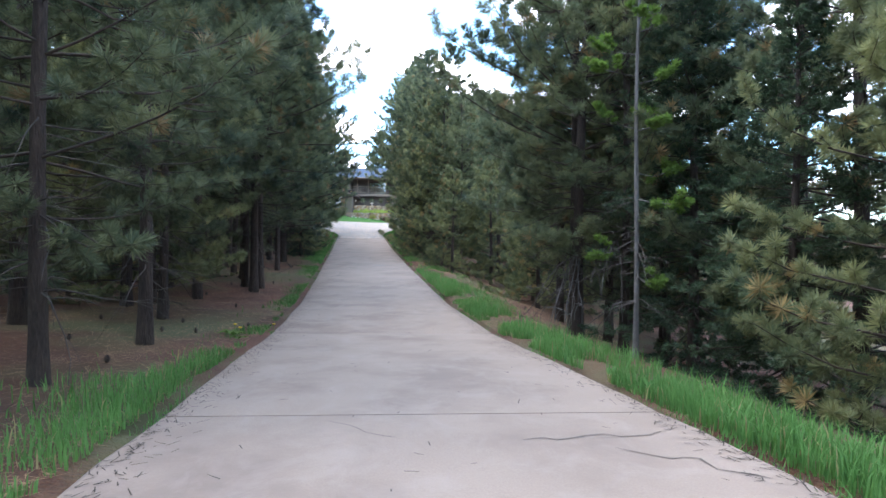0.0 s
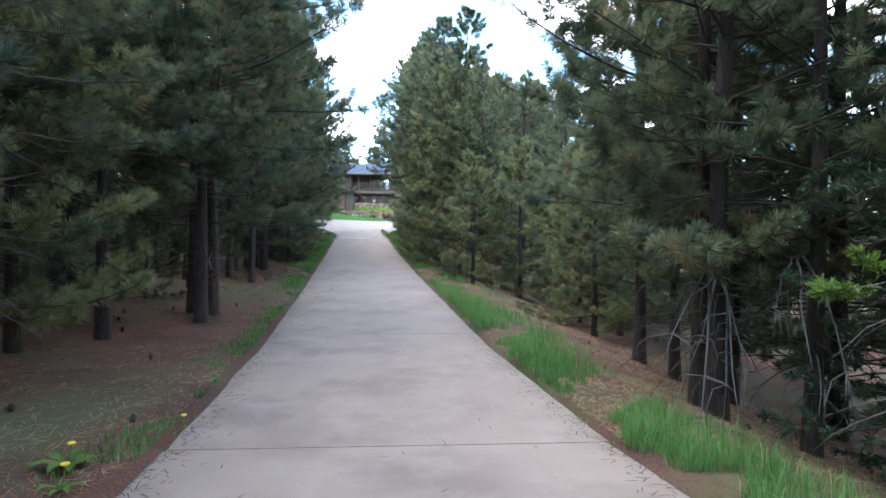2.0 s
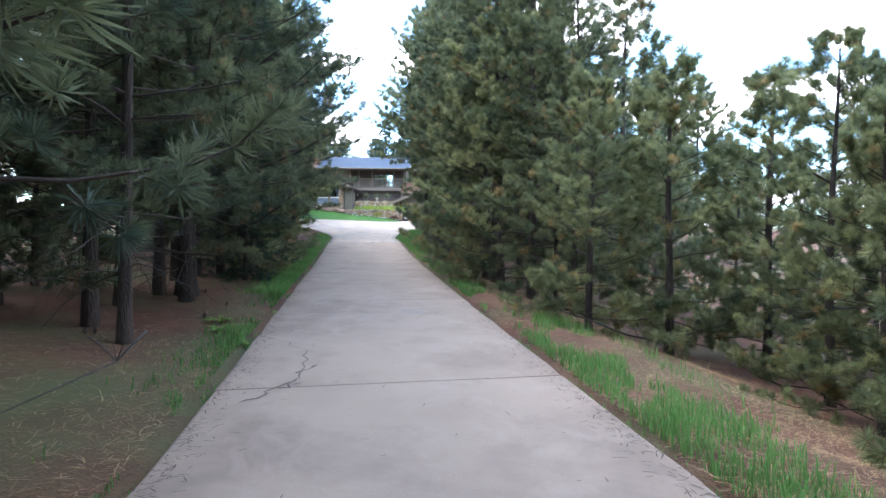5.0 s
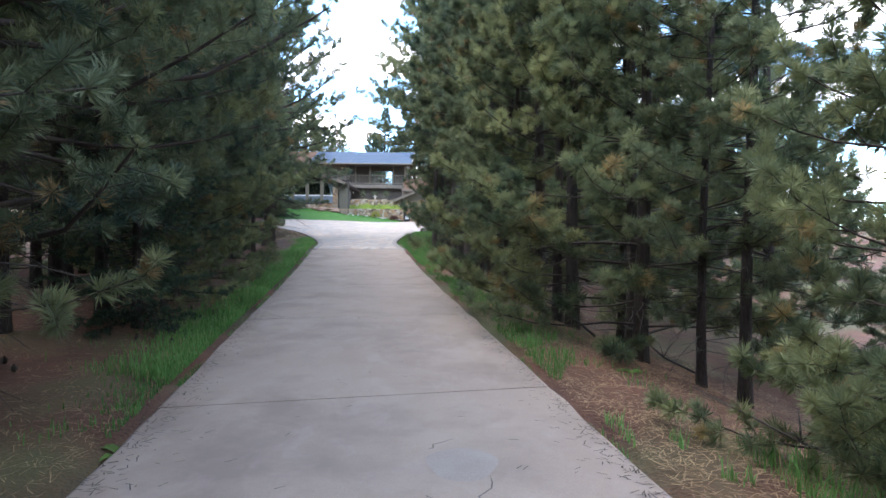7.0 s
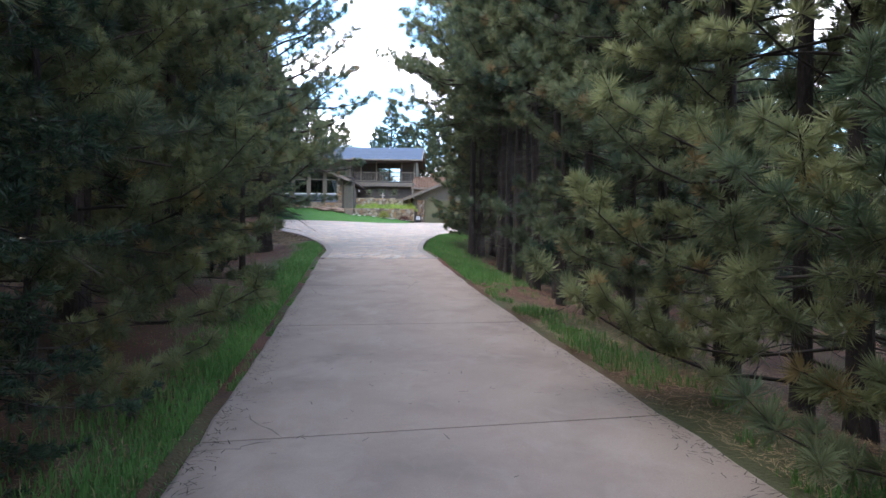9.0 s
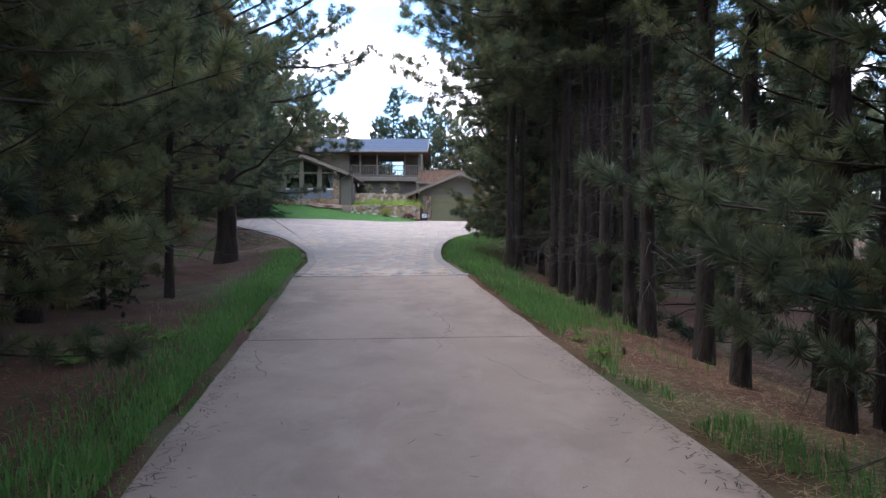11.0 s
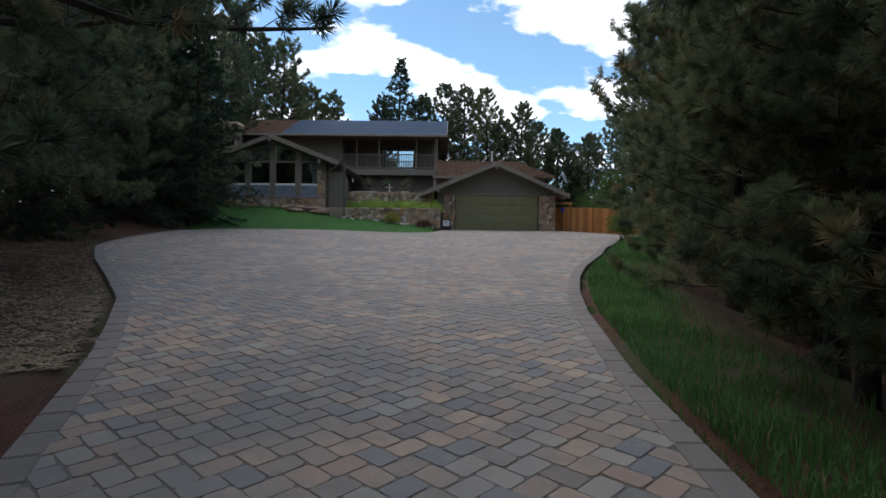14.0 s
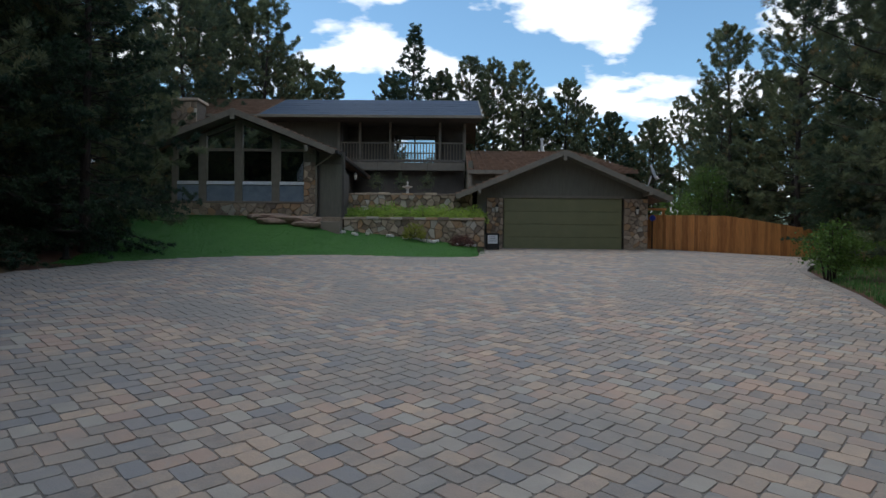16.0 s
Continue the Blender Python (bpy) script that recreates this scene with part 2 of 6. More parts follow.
M_PALEBARK = surface("pale_bark", (0.11, 0.1, 0.088), (0.22, 0.205, 0.185), 0.9, 4, 30, 0.6, 0.02, stretch=(1.5, 1.5, 0.5))
M_POLEBARK = surface("grey_pole_bark", (0.06, 0.058, 0.058), (0.13, 0.126, 0.124), 0.9, 4, 30, 0.6, 0.02, stretch=(1.5, 1.5, 0.5))
M_DEAD = surface("dead_wood", (0.0341, 0.0291, 0.0259), (0.0865, 0.0748, 0.0683), 0.9, 6, 50, 0.4, 0.01)
M_NEEDLE = leafy("pine_needles", (0.042, 0.075, 0.056), (0.235, 0.262, 0.132), 0.45, 0.8, 0.5, tip=(0.27, 0.20, 0.10))
# brighter copy of the pine needles: light on open young crowns, put into the colour
M_LITNEEDLE = leafy("lit_needles", (0.07, 0.105, 0.062), (0.33, 0.35, 0.165), 0.5, 0.8, 0.5, tip=(0.34, 0.26, 0.12))
M_FIR = leafy("fir_needles", (0.022, 0.046, 0.03), (0.075, 0.12, 0.062), 0.25, 0.9, 0.5)
M_LEAF = leafy("leaves", (0.07, 0.13, 0.03), (0.17, 0.28, 0.06), 0.4, 1.2)
M_GRASS = leafy("grass", (0.055, 0.145, 0.038), (0.16, 0.335, 0.095), 0.45, 0.7, tip=(0.36, 0.30, 0.15))
M_LAWN = leafy("lawn_grass", (0.036, 0.135, 0.012), (0.05, 0.17, 0.016), 0.5, 0.6)
M_TURF = surface("turf", (0.026, 0.1, 0.01), (0.036, 0.128, 0.012), 0.9, 1.2, 60, 0.6, 0.02)
M_JUNIPER = leafy("juniper", (0.16, 0.29, 0.05), (0.46, 0.58, 0.13), 0.45, 2.5)
M_YELLOW = leafy("yellow_shrub", (0.16, 0.19, 0.03), (0.34, 0.34, 0.07), 0.3, 3)
M_RED = leafy("red_shrub", (0.06, 0.025, 0.025), (0.16, 0.06, 0.05), 0.3, 3)
M_STRAW = leafy("straw", (0.22, 0.135, 0.075), (0.48, 0.34, 0.19), 0.2, 2)
M_CHIP = leafy("wood_chips", (0.30, 0.21, 0.14), (0.58, 0.44, 0.32), 0.1, 2)
M_FLOWER = surface("dandelion_yellow", (0.75, 0.50, 0.02), (0.85, 0.62, 0.05), 0.7, 9, 90, 0.1)
M_GLASS = window_glass("window_glass", (0.94, 0.96, 0.98), 3.6)
M_MIRROR = window_glass("sky_glass", (0.4, 0.46, 0.5), 9.0)
M_BLUE = surface("blue_plastic", (0.05, 0.08, 0.5), (0.08, 0.12, 0.65), 0.4, 8, 90, 0.05)
M_INK = surface("ink_grey", (0.12, 0.13, 0.15), (0.2, 0.21, 0.23), 0.7, 8, 90, 0.05)
M_LAMPGLASS = surface("lamp_glass", (0.5, 0.48, 0.42), (0.6, 0.58, 0.52), 0.25, 8, 90, 0.05)

# ---- building helpers ----


def wloc(ob):
    """World place of a thing or part that is only moved, never turned."""
    return ob.location + wloc(ob.parent) if ob.parent else ob.location.copy()


def mesh_of(name, verts, faces, smooth=False):
    me = bpy.data.meshes.new(name)
    verts = np.asarray(verts, dtype=np.float64)
    if isinstance(faces, np.ndarray):
        k = faces.shape[1]
        me.vertices.add(len(verts))
        me.vertices.foreach_set("co", verts.astype(np.float32).ravel())
        me.loops.add(faces.size)
        me.loops.foreach_set("vertex_index", faces.astype(np.int32).ravel())
        me.polygons.add(len(faces))
        me.polygons.foreach_set("loop_start", np.arange(0, faces.size, k, dtype=np.int32))
        me.update(calc_edges=True)
    else:
        me.from_pydata([tuple(v) for v in verts], [], [tuple(f) for f in faces])
        me.update()
    if smooth:
        me.polygons.foreach_set("use_smooth", np.ones(len(me.polygons), dtype=bool))
    return me


class Shape:
    """Collects boxes, prisms, tubes and slopes, in world metres, for one mesh."""

    def __init__(self):
        self.v, self.f = [], []

    def add(self, verts, faces):
        k = len(self.v)
        self.v += [tuple(p) for p in verts]
        self.f += [tuple(i + k for i in f) for f in faces]
        return self

    def box(self, x0, x1, y0, y1, z0, z1, c=0.0):
        """A box; c chamfers its upright and top edges."""
        if c <= 0:
            vs = [(x, y, z) for z in (z0, z1) for x, y in ((x0, y0), (x1, y0), (x1, y1), (x0, y1))]
            fs = [(3, 2, 1, 0), (4, 5, 6, 7)] + [(i, (i + 1) % 4, 4 + (i + 1) % 4, 4 + i) for i in range(4)]
            return self.add(vs, fs)
        out = [(x0 + c, y0), (x1 - c, y0), (x1, y0 + c), (x1, y1 - c), (x1 - c, y1), (x0 + c, y1), (x0, y1 - c), (x0, y0 + c)]
        mid = [(min(max(x, x0 + c), x1 - c), min(max(y, y0 + c), y1 - c)) for x, y in out]
        vs = [(x, y, z0) for x, y in out] + [(x, y, z1 - c) for x, y in out] + [(x + (a - x) * 0.7, y + (b - y) * 0.7, z1) for (x, y), (a, b) in zip(out, mid)]
        fs = [tuple(range(7, -1, -1)), tuple(range(16, 24))]
        for r in (0, 8):
            fs += [(r + i, r + (i + 1) % 8, r + 8 + (i + 1) % 8, r + 8 + i) for i in range(8)]
        return self.add(vs, fs)

    def prism(self, ring, way):
        """A flat ring of points pushed along way."""
        n, w = len(ring), Vector(way)
        vs = [Vector(p) for p in ring] + [Vector(p) + w for p in ring]
        fs = [tuple(range(n - 1, -1, -1)), tuple(range(n, 2 * n))] + [(i, (i + 1) % n, n + (i + 1) % n, n + i) for i in range(n)]
        return self.add(vs, fs)

    def beam(self, a, b, wide, high):
        """A rectangular bar from a to b; wide is level, high is square to it."""
        a, b = Vector(a), Vector(b)
        d = (b - a).normalized()
        side = d.cross(Vector((0, 0, 1)))
        side = side.normalized() if side.length > 1e-4 else Vector((1, 0, 0))
        up = side.cross(d)
        ring = [a + side * sx * wide / 2 + up * sz * high / 2 for sx, sz in ((-1, -1), (1, -1), (1, 1), (-1, 1))]
        return self.prism(ring, b - a)

    def tube(self, pts, radii, n=8, cap=True):
        pts = [Vector(p) for p in pts]
        vs, fs = [], []
        for i, p in enumerate(pts):
            d = (pts[min(i + 1, len(pts) - 1)] - pts[max(i - 1, 0)]).normalized()
            s = d.cross(Vector((0.3, 0.9, 0.1)))
            s = s.normalized() if s.length > 1e-3 else Vector((1, 0, 0))
            t = d.cross(s)
            r = radii[i] if isinstance(radii, (list, tuple)) else radii
            vs += [p + (s * math.cos(2 * math.pi * k / n) + t * math.sin(2 * math.pi * k / n)) * r for k in range(n)]
        for i in range(len(pts) - 1):
            fs += [(i * n + k, i * n + (k + 1) % n, (i + 1) * n + (k + 1) % n, (i + 1) * n + k) for k in range(n)]
        if cap:
            fs += [tuple(range(n - 1, -1, -1)), tuple(range((len(pts) - 1) * n, len(pts) * n))]
        return self.add(vs, fs)

    def lathe(self, place, rings, n=14):
        """rings: (radius, height) upwards round an upright axis."""
        x, y, z = place
        return self.tube([(x, y, z + h) for r, h in rings], [max(r, 0.001) for r, h in rings], n)


def part(name, shape, material, parent, label="", kind="", smooth=False):
    """Links a Shape as ONE mesh object under a thing or a part."""
    o = wloc(parent) if parent else Vector((0, 0, 0))
    me = mesh_of(name, [Vector(p) - o for p in shape.v], shape.f, smooth)
    me.materials.append(material)
    ob = new(name, me)
    ob.parent = parent
    return tagged(ob, label=label, kind=kind)


def solo(name, shape, material, base, label, category, group="", kind="", smooth=False):
    """A top-level thing of one mesh, its origin at base."""
    me = mesh_of(name, [Vector(p) - Vector(base) for p in shape.v], shape.f, smooth)
    me.materials.append(material)
    ob = new(name, me)
    ob.location = base
    return tagged(ob, label, category, group, kind)


def thing(name, base, label, category, group="", kind=""):
    ob = new(name)
    ob.location, ob.empty_display_size = base, 0.2
    return tagged(ob, label, category, group, kind)


def lerp_table(table, v):
    return float(np.interp(v, [a for a, b in table], [b for a, b in table]))


def smooth01(v):
    v = min(1.0, max(0.0, v))
    return v * v * (3 - 2 * v)


# ---- the lie of the land ----
GRADE = [(-60, 3.2), (-10, 1.55), (0, 1.32), (4, 1.19), (8, 1.04), (12, 1.07), (16, 1.223), (20, 1.416), (24, 1.586), (28, 1.786), (32, 2.004), (36, 2.271), (40, 2.615), (44, 3.0), (48, 3.33), (51, 3.58), (55, 3.82), (58.7, 4.05), (65, 4.5), (75, 5.14), (79, 5.34), (86, 5.5), (110, 6.2), (200, 9.0), (900, 20.0)]
COURT_Y = 42.0
HALF = 1.8  # half the driveway's width near the road


def half(y):
    return lerp_table([(-10, 1.95), (2, 1.9), (7, 1.8), (12, 1.74), (22, 1.76), (28, 1.82), (36, 1.8), (42, 1.77)], y)

RIGHT = [(-60, 0), (42.1, -3.03), (43.3, -3.3), (44.9, -3.6), (46.7, -3.68), (49.1, -3.66), (50.6, -3.53), (51.8, -3.42), (53.8, -3.1), (56, -2.62), (58.2, -2.0), (60, -1.35), (61.7, -0.72), (64.4, 0.12), (66.5, 1.0), (69, 1.85), (71, 2.65), (72.8, 3.9), (75, 5.8), (77.5, 7.8), (80.5, 10.2)]
LEFT = [(42.1, -6.6), (44.1, -6.82), (46.4, -7.45), (47.3, -7.8), (49.4, -8.6), (50.7, -9.2), (52.3, -10.0), (54, -11.15), (56.5, -12.9), (59, -14.4), (60.2, -14.8), (62, -15.2), (66, -15.6), (68.3, -14.95), (70, -14.0), (71.5, -12.7), (73.2, -10.65), (73.85, -8.95), (74.05, -6.35), (76.5, -6.05), (80.5, -6.0)]


def axis(y):
    return 0.26 - (y - 10.7) * 0.1623


def right_edge(y):
    return axis(y) + half(y) if y < 42.1 else lerp_table(RIGHT, y)


def left_edge(y):
    return axis(y) - half(y) if y < 42.1 else lerp_table(LEFT, y)


def grade(y):
    return lerp_table(GRADE, y)


def court_z(x, y):
    """Height of the driveway and of the paved court, which climbs a little to one side."""
    tilt = 0.05 * max(0.0, -8.5 - x) * smooth01((y - 46) / 10)
    fall = -0.045 * max(0.0, x - 1.5) * smooth01((y - 70) / 8)
    return grade(y) + tilt + fall


def land(x, y):
    """Height of the natural ground."""
    r, l = right_edge(min(y, 80)), left_edge(min(y, 80))
    z = court_z(max(l - 4, x), y) if y < 82 else grade(y) - 0.2
    if x > r:
        d = x - r
        z -= (1.1 * smooth01((d - 0.3) / 5) + 0.5 * smooth01((d - 4) / 12)) * (1 - smooth01((y - 56) / 12)) + 0.02
    elif x < l:
        d = l - x
        z += 0.25 * smooth01(d / 6) + 0.02 * max(0, d - 6) * 0.6 - 0.01
        z += 0.35 * smooth01((d - 0.3) / 4) * smooth01((y - 60) / 6) - 0.45 * smooth01(d / 3) * smooth01((y - 38) / 4) * (1 - smooth01((y - 50) / 5))
    wob = noise.noise(Vector((x * 0.35, y * 0.35, 0))) * 0.10 + noise.noise(Vector((x * 1.3, y * 1.3, 5))) * 0.035
    away = min(1.0, max(0.0, (max(l - x, x - r)) / 1.5))
    z += wob * away
    if l - 0.15 < x < r + 0.15 and -70 < y < 82:
        z -= 0.13
    if -24 < x < -5.6 and 70 < y < 80 and x > l - 9:
        z = min(z, 4.85)  # the lawn bank covers this
    if y >= 77.4 and -24 < x < 2:
        z = min(z, 5.15)
    return z


def steps(a, b, near_a, near_b, fine, grow=1.25):
    """Coordinates from a to b: even between near_a and near_b, widening outside."""
    mid = list(np.arange(near_a, near_b + 1e-6, fine))
    lo, st = [], fine
    p = near_a
    while p > a:
        st *= grow
        p -= st
        lo.append(max(p, a))
    hi, st, p = [], fine, mid[-1]
    while p < b:
        st *= grow
        p += st
        hi.append(min(p, b))
    return lo[::-1] + mid + hi


def build_ground():
    xs, ys = steps(-900, 900, -26, 18, 0.4), steps(-900, 900, -14, 84, 0.4)
    nx = len(xs)
    verts = np.array([(x, y, land(x, y)) for y in ys for x in xs])
    i = np.arange(len(ys) - 1)[:, None] * nx + np.arange(nx - 1)[None, :]
    i = i.ravel()
    faces = np.stack([i, i + 1, i + nx + 1, i + nx], 1)
    me = mesh_of("ground", verts, faces, True)
    me.materials.append(M_SOIL)
    tagged(new("ground", me), "brown pine-needle litter over forest soil", "ground", kind="structure")


build_ground()

# driveway: slabs between open joints, over a dark bed
JOINTS = [(-46, 0.0), (-38, 0.0), (-30, 0.0), (-23, 0.0), (-16, 0.0), (-9.5, 0.0), (-2.75, 0.1), (2.65, 0.1), (7.8, 0.12), (13.08, 0.11), (18.68, 0.2), (24.55, 0.22), (28.76, 0.2), (32.9, 0.15), (36.98, 0.1), (40.46, 0.1), (42.0, 0.14)]


def ribbed(y0, y1, half_w, lift, thick, skew0=0.0, skew1=0.0, step=0.6, wav=0.0, seed=0):
    """A closed slab along the driveway's axis from y0 to y1, with ragged sides if wav is given."""
    rng = random.Random(seed)
    n = max(2, int((y1 - y0) / step) + 1)
    us = (-1, -0.985, -0.5, 0, 0.5, 0.985, 1)
    vs, fs = [], []
    for i in range(n):
        s = i / (n - 1)
        wl_, wr_ = rng.uniform(-wav, wav * 0.4), rng.uniform(-wav, wav * 0.4)
        for k, u in enumerate(us):
            off = (wl_ if u < -0.9 else wr_ if u > 0.9 else 0)
            wide_ = half_w * half(y0 + (y1 - y0) * s) / HALF
            x_rel = u * wide_ + math.copysign(off, u) if abs(u) > 0.9 else u * wide_
            y = y0 + (y1 - y0) * s + x_rel * (skew0 * (1 - s) + skew1 * s)
            z = grade(y) + lift - (0.012 if abs(u) == 1 else 0)
            vs.append((axis(y) + x_rel, y, z - (0.01 if i in (0, n - 1) else 0)))
    m = len(us)
    top = len(vs)
    vs += [(x, y, z - thick) for x, y, z in vs]
    for i in range(n - 1):
        for k in range(m - 1):
            a = i * m + k
            fs.append((a, a + 1, a + m + 1, a + m))
        for k in (0, m - 1):
            a = i * m + k
            q = (a, a + m, top + a + m, top + a)
            fs.append(q if k == 0 else q[::-1])
    for i in (0, n - 1):
        for k in range(m - 1):
            a = i * m + k
            q = (a, top + a, top + a + 1, a + 1)
            fs.append(q if i == 0 else q[::-1])
    s = Shape()
    return s.add(vs, fs)


driveway = solo("driveway", ribbed(-46, 42.0, 1.74, -0.03, 0.07, seed=1), M_JOINT, (0, 0, 1), "long straight concrete driveway between pines", "driveway", kind="structure")
for (ya, sa), (yb, sb) in zip(JOINTS, JOINTS[1:]):
    part("slab", ribbed(ya + (0.009 if ya < 40 else 0.006), yb - (0.009 if yb < 40 else 0.006), HALF, 0.0, 0.1, sa, sb, 0.45, 0.035, int(ya * 10) + 900), M_CONCRETE, driveway, smooth=False)


def wander(a, b, n, jag, seed):
    rng = random.Random(seed)
    out = []
    for i in range(n + 1):
        s = i / n
        w = math.sin(math.pi * s) + 0.3
        out.append((a[0] + (b[0] - a[0]) * s + rng.uniform(-jag, jag) * w, a[1] + (b[1] - a[1]) * s + rng.uniform(-jag, jag) * w))
    return out


def crack(pts, wide, seed=0):
    """A jagged open crack: a thin dark sliver lying on the slabs."""
    rng = random.Random(seed)
    vs, fs = [], []
    for i, (u, y) in enumerate(pts):
        w = wide * rng.uniform(0.35, 1.0) * (0.25 if i in (0, len(pts) - 1) else 1)
        a, b = pts[max(i - 1, 0)], pts[min(i + 1, len(pts) - 1)]
        d = Vector((b[0] - a[0], b[1] - a[1]))
        d = d.normalized() if d.length > 0 else Vector((0, 1))
        for s in (-1, 1):
            yy = y + d.x * s * w
            vs.append((axis(yy) + u - d.y * s * w, yy, grade(yy) + 0.0035))
    for i in range(len(pts) - 1):
        fs.append((2 * i, 2 * i + 1, 2 * i + 3, 2 * i + 2))
    part("crack", Shape().add(vs, fs), M_CRACK, driveway)


for j, (a, b, n, jag, wd) in enumerate([
        ((-1.0, 18.7), (-1.03, 20.0), 8, 0.05, 0.014), ((-1.0, 18.75), (-1.45, 17.9), 8, 0.05, 0.02), ((-1.05, 18.9), (-0.85, 19.3), 5, 0.05, 0.024), ((-1.15, 18.35), (-0.95, 18.6), 5, 0.05, 0.02),
        ((-1.02, 20.0), (-1.62, 20.75), 6, 0.05, 0.012), ((0.55, 22.3), (0.75, 22.9), 6, 0.03, 0.006), ((0.4, 23.3), (0.62, 23.5), 5, 0.03, 0.008),
        ((-1.24, 28.5), (-1.56, 28.95), 6, 0.04, 0.009), ((-1.3, 28.4), (-1.8, 28.2), 6, 0.04, 0.01), ((0.57, 38.8), (0.69, 37.8), 9, 0.05, 0.008), ((0.69, 37.8), (0.62, 37.1), 8, 0.05, 0.007),
        ((0.75, 37.6), (0.35, 36.4), 9, 0.06, 0.006), ((1.2, 35.2), (0.85, 36.2), 7, 0.05, 0.006), ((-1.35, 35.4), (-1.6, 36.3), 7, 0.05, 0.009),
        ((0.6, 2.0), (1.55, 2.2), 8, 0.07, 0.012), ((1.1, 1.9), (1.75, 1.4), 7, 0.07, 0.012), ((-0.7, 2.4), (-0.2, 2.0), 6, 0.05, 0.006)]):
    crack(wander(a, b, n, jag, j), wd, j)
# an old round repair
rp = Shape()
ring = [(axis(23.06) + 0.6 + 0.24 * math.cos(a) * (1 + 0.12 * math.sin(3 * a)), 23.06 + 0.27 * math.sin(a)) for a in [2 * math.pi * i / 18 for i in range(18)]]
rp.add([(x, y, grade(y) + 0.004) for x, y in ring] + [(axis(23.06) + 0.6, 23.06, grade(23.06) + 0.007)], [(i, (i + 1) % 18, 18) for i in range(18)])
part("repair_patch", rp, surface("repair_mortar", (0.22, 0.185, 0.16), (0.28, 0.24, 0.21), 0.9, 4, 80, 0.3), driveway, "old round mortar repair")

# paved court: sand bed, border strips, tumbled pavers


def court_bed():
    s = Shape()
    ys = [41.98 + 38.42 * i / 90 for i in range(91)]
    us = [i / 48 for i in range(49)]
    vs = [(left_edge(y) + (right_edge(y) - left_edge(y)) * u, y, 0) for y in ys for u in us]
    vs = [(x, y, court_z(x, y) - 0.009) for x, y, z in vs]
    m = len(us)
    s.add(vs, [(i * m + k, i * m + k + 1, (i + 1) * m + k + 1, (i + 1) * m + k) for i in range(len(ys) - 1) for k in range(m - 1)])
    return solo("paved_court", s, M_SAND, (-6, 60, 4.2), "broad court of tumbled grey and tan concrete pavers", "pavement", kind="structure")


court = court_bed()


def border(edge, side, y0, y1, width, name="border_stone", length=0.34):
    """Flat edging stones that follow the court's rim."""
    y = y0
    while y < y1 - 0.1:
        a = Vector((edge(y), y, 0))
        yb = y
        while yb < y1 and (Vector((edge(yb), yb, 0)) - a).length < length:
            yb += 0.03
        b = Vector((edge(yb), yb, 0))
        d = (b - a).normalized()
        nrm = Vector((-d.y, d.x, 0)) * (1 if side > 0 else -1)
        g = 0.008
        ring = [a + d * g, b - d * g, b - d * g + nrm * width, a + d * g + nrm * width]
        ring = ring if side > 0 else ring[::-1]
        ring = [Vector((p.x, p.y, court_z(p.x, p.y))) for p in ring]
        mid = sum(ring, Vector()) / 4
        s = Shape()
        top = [p + (mid - p).normalized() * 0.012 + Vector((0, 0, 0.006)) for p in ring]
        s.add([p + Vector((0, 0, -0.006)) for p in ring] + top + [p - Vector((0, 0, 0.08)) for p in ring],
              [(4, 5, 6, 7)] + [(i, (i + 1) % 4, 4 + (i + 1) % 4, 4 + i) for i in range(4)] + [(8 + i, 8 + (i + 1) % 4, (i + 1) % 4, i) for i in range(4)])
        part(name, s, M_BORDER, court)
        y = yb


BAND = 0.21
border(right_edge, 1, 42.25, 73.5, BAND)
border(left_edge, -1, 42.15, 66.0, BAND)


def inside_court(x, y):
    if y < COURT_Y + 0.31 + (x + 4.8) * 0.13 or y > 80.35:
        return False
    gr = BAND - 0.10 if y < 73.4 else 0.05
    gl = BAND - 0.10 if y < 66 else 0.06
    return left_edge(y) + gl < x < right_edge(y) - gr


def paver_verts(cx, cy, w, h, ca, sa, rng):
    """A tumbled paver with worn corners: an eight-cornered top and a sloping rim."""
    zt = rng.uniform(-0.002, 0.003)
    tilt = (rng.uniform(-0.006, 0.006), rng.uniform(-0.006, 0.006))
    jit = [(rng.uniform(-0.007, 0.005), rng.uniform(-0.007, 0.005)) for _ in range(4)]
    out = []
    for inset, dz in ((0.0, -0.016), (0.004, 0.0)):
        for k, (sx, sy) in enumerate(((-1, -1), (1, -1), (1, 1), (-1, 1))):
            c = (0.018, 0.026, 0.022, 0.015)[k]
            ends = ((0, c), (c, 0)) if sx * sy > 0 else ((c, 0), (0, c))
            for dx, dy in ends:
                px, py = sx * (w / 2 - inset - dx) + jit[k][0], sy * (h / 2 - inset - dy) + jit[k][1]
                x, y = cx + px * ca - py * sa, cy + px * sa + py * ca
                out.append((x, y, court_z(x, y) + dz + zt + (tilt[0] * px + tilt[1] * py if dz == 0 else 0)))
    return out


PAVER_FACES = [tuple(range(8, 16))] + [(i, (i + 1) % 8, 8 + (i + 1) % 8, 8 + i) for i in range(8)]


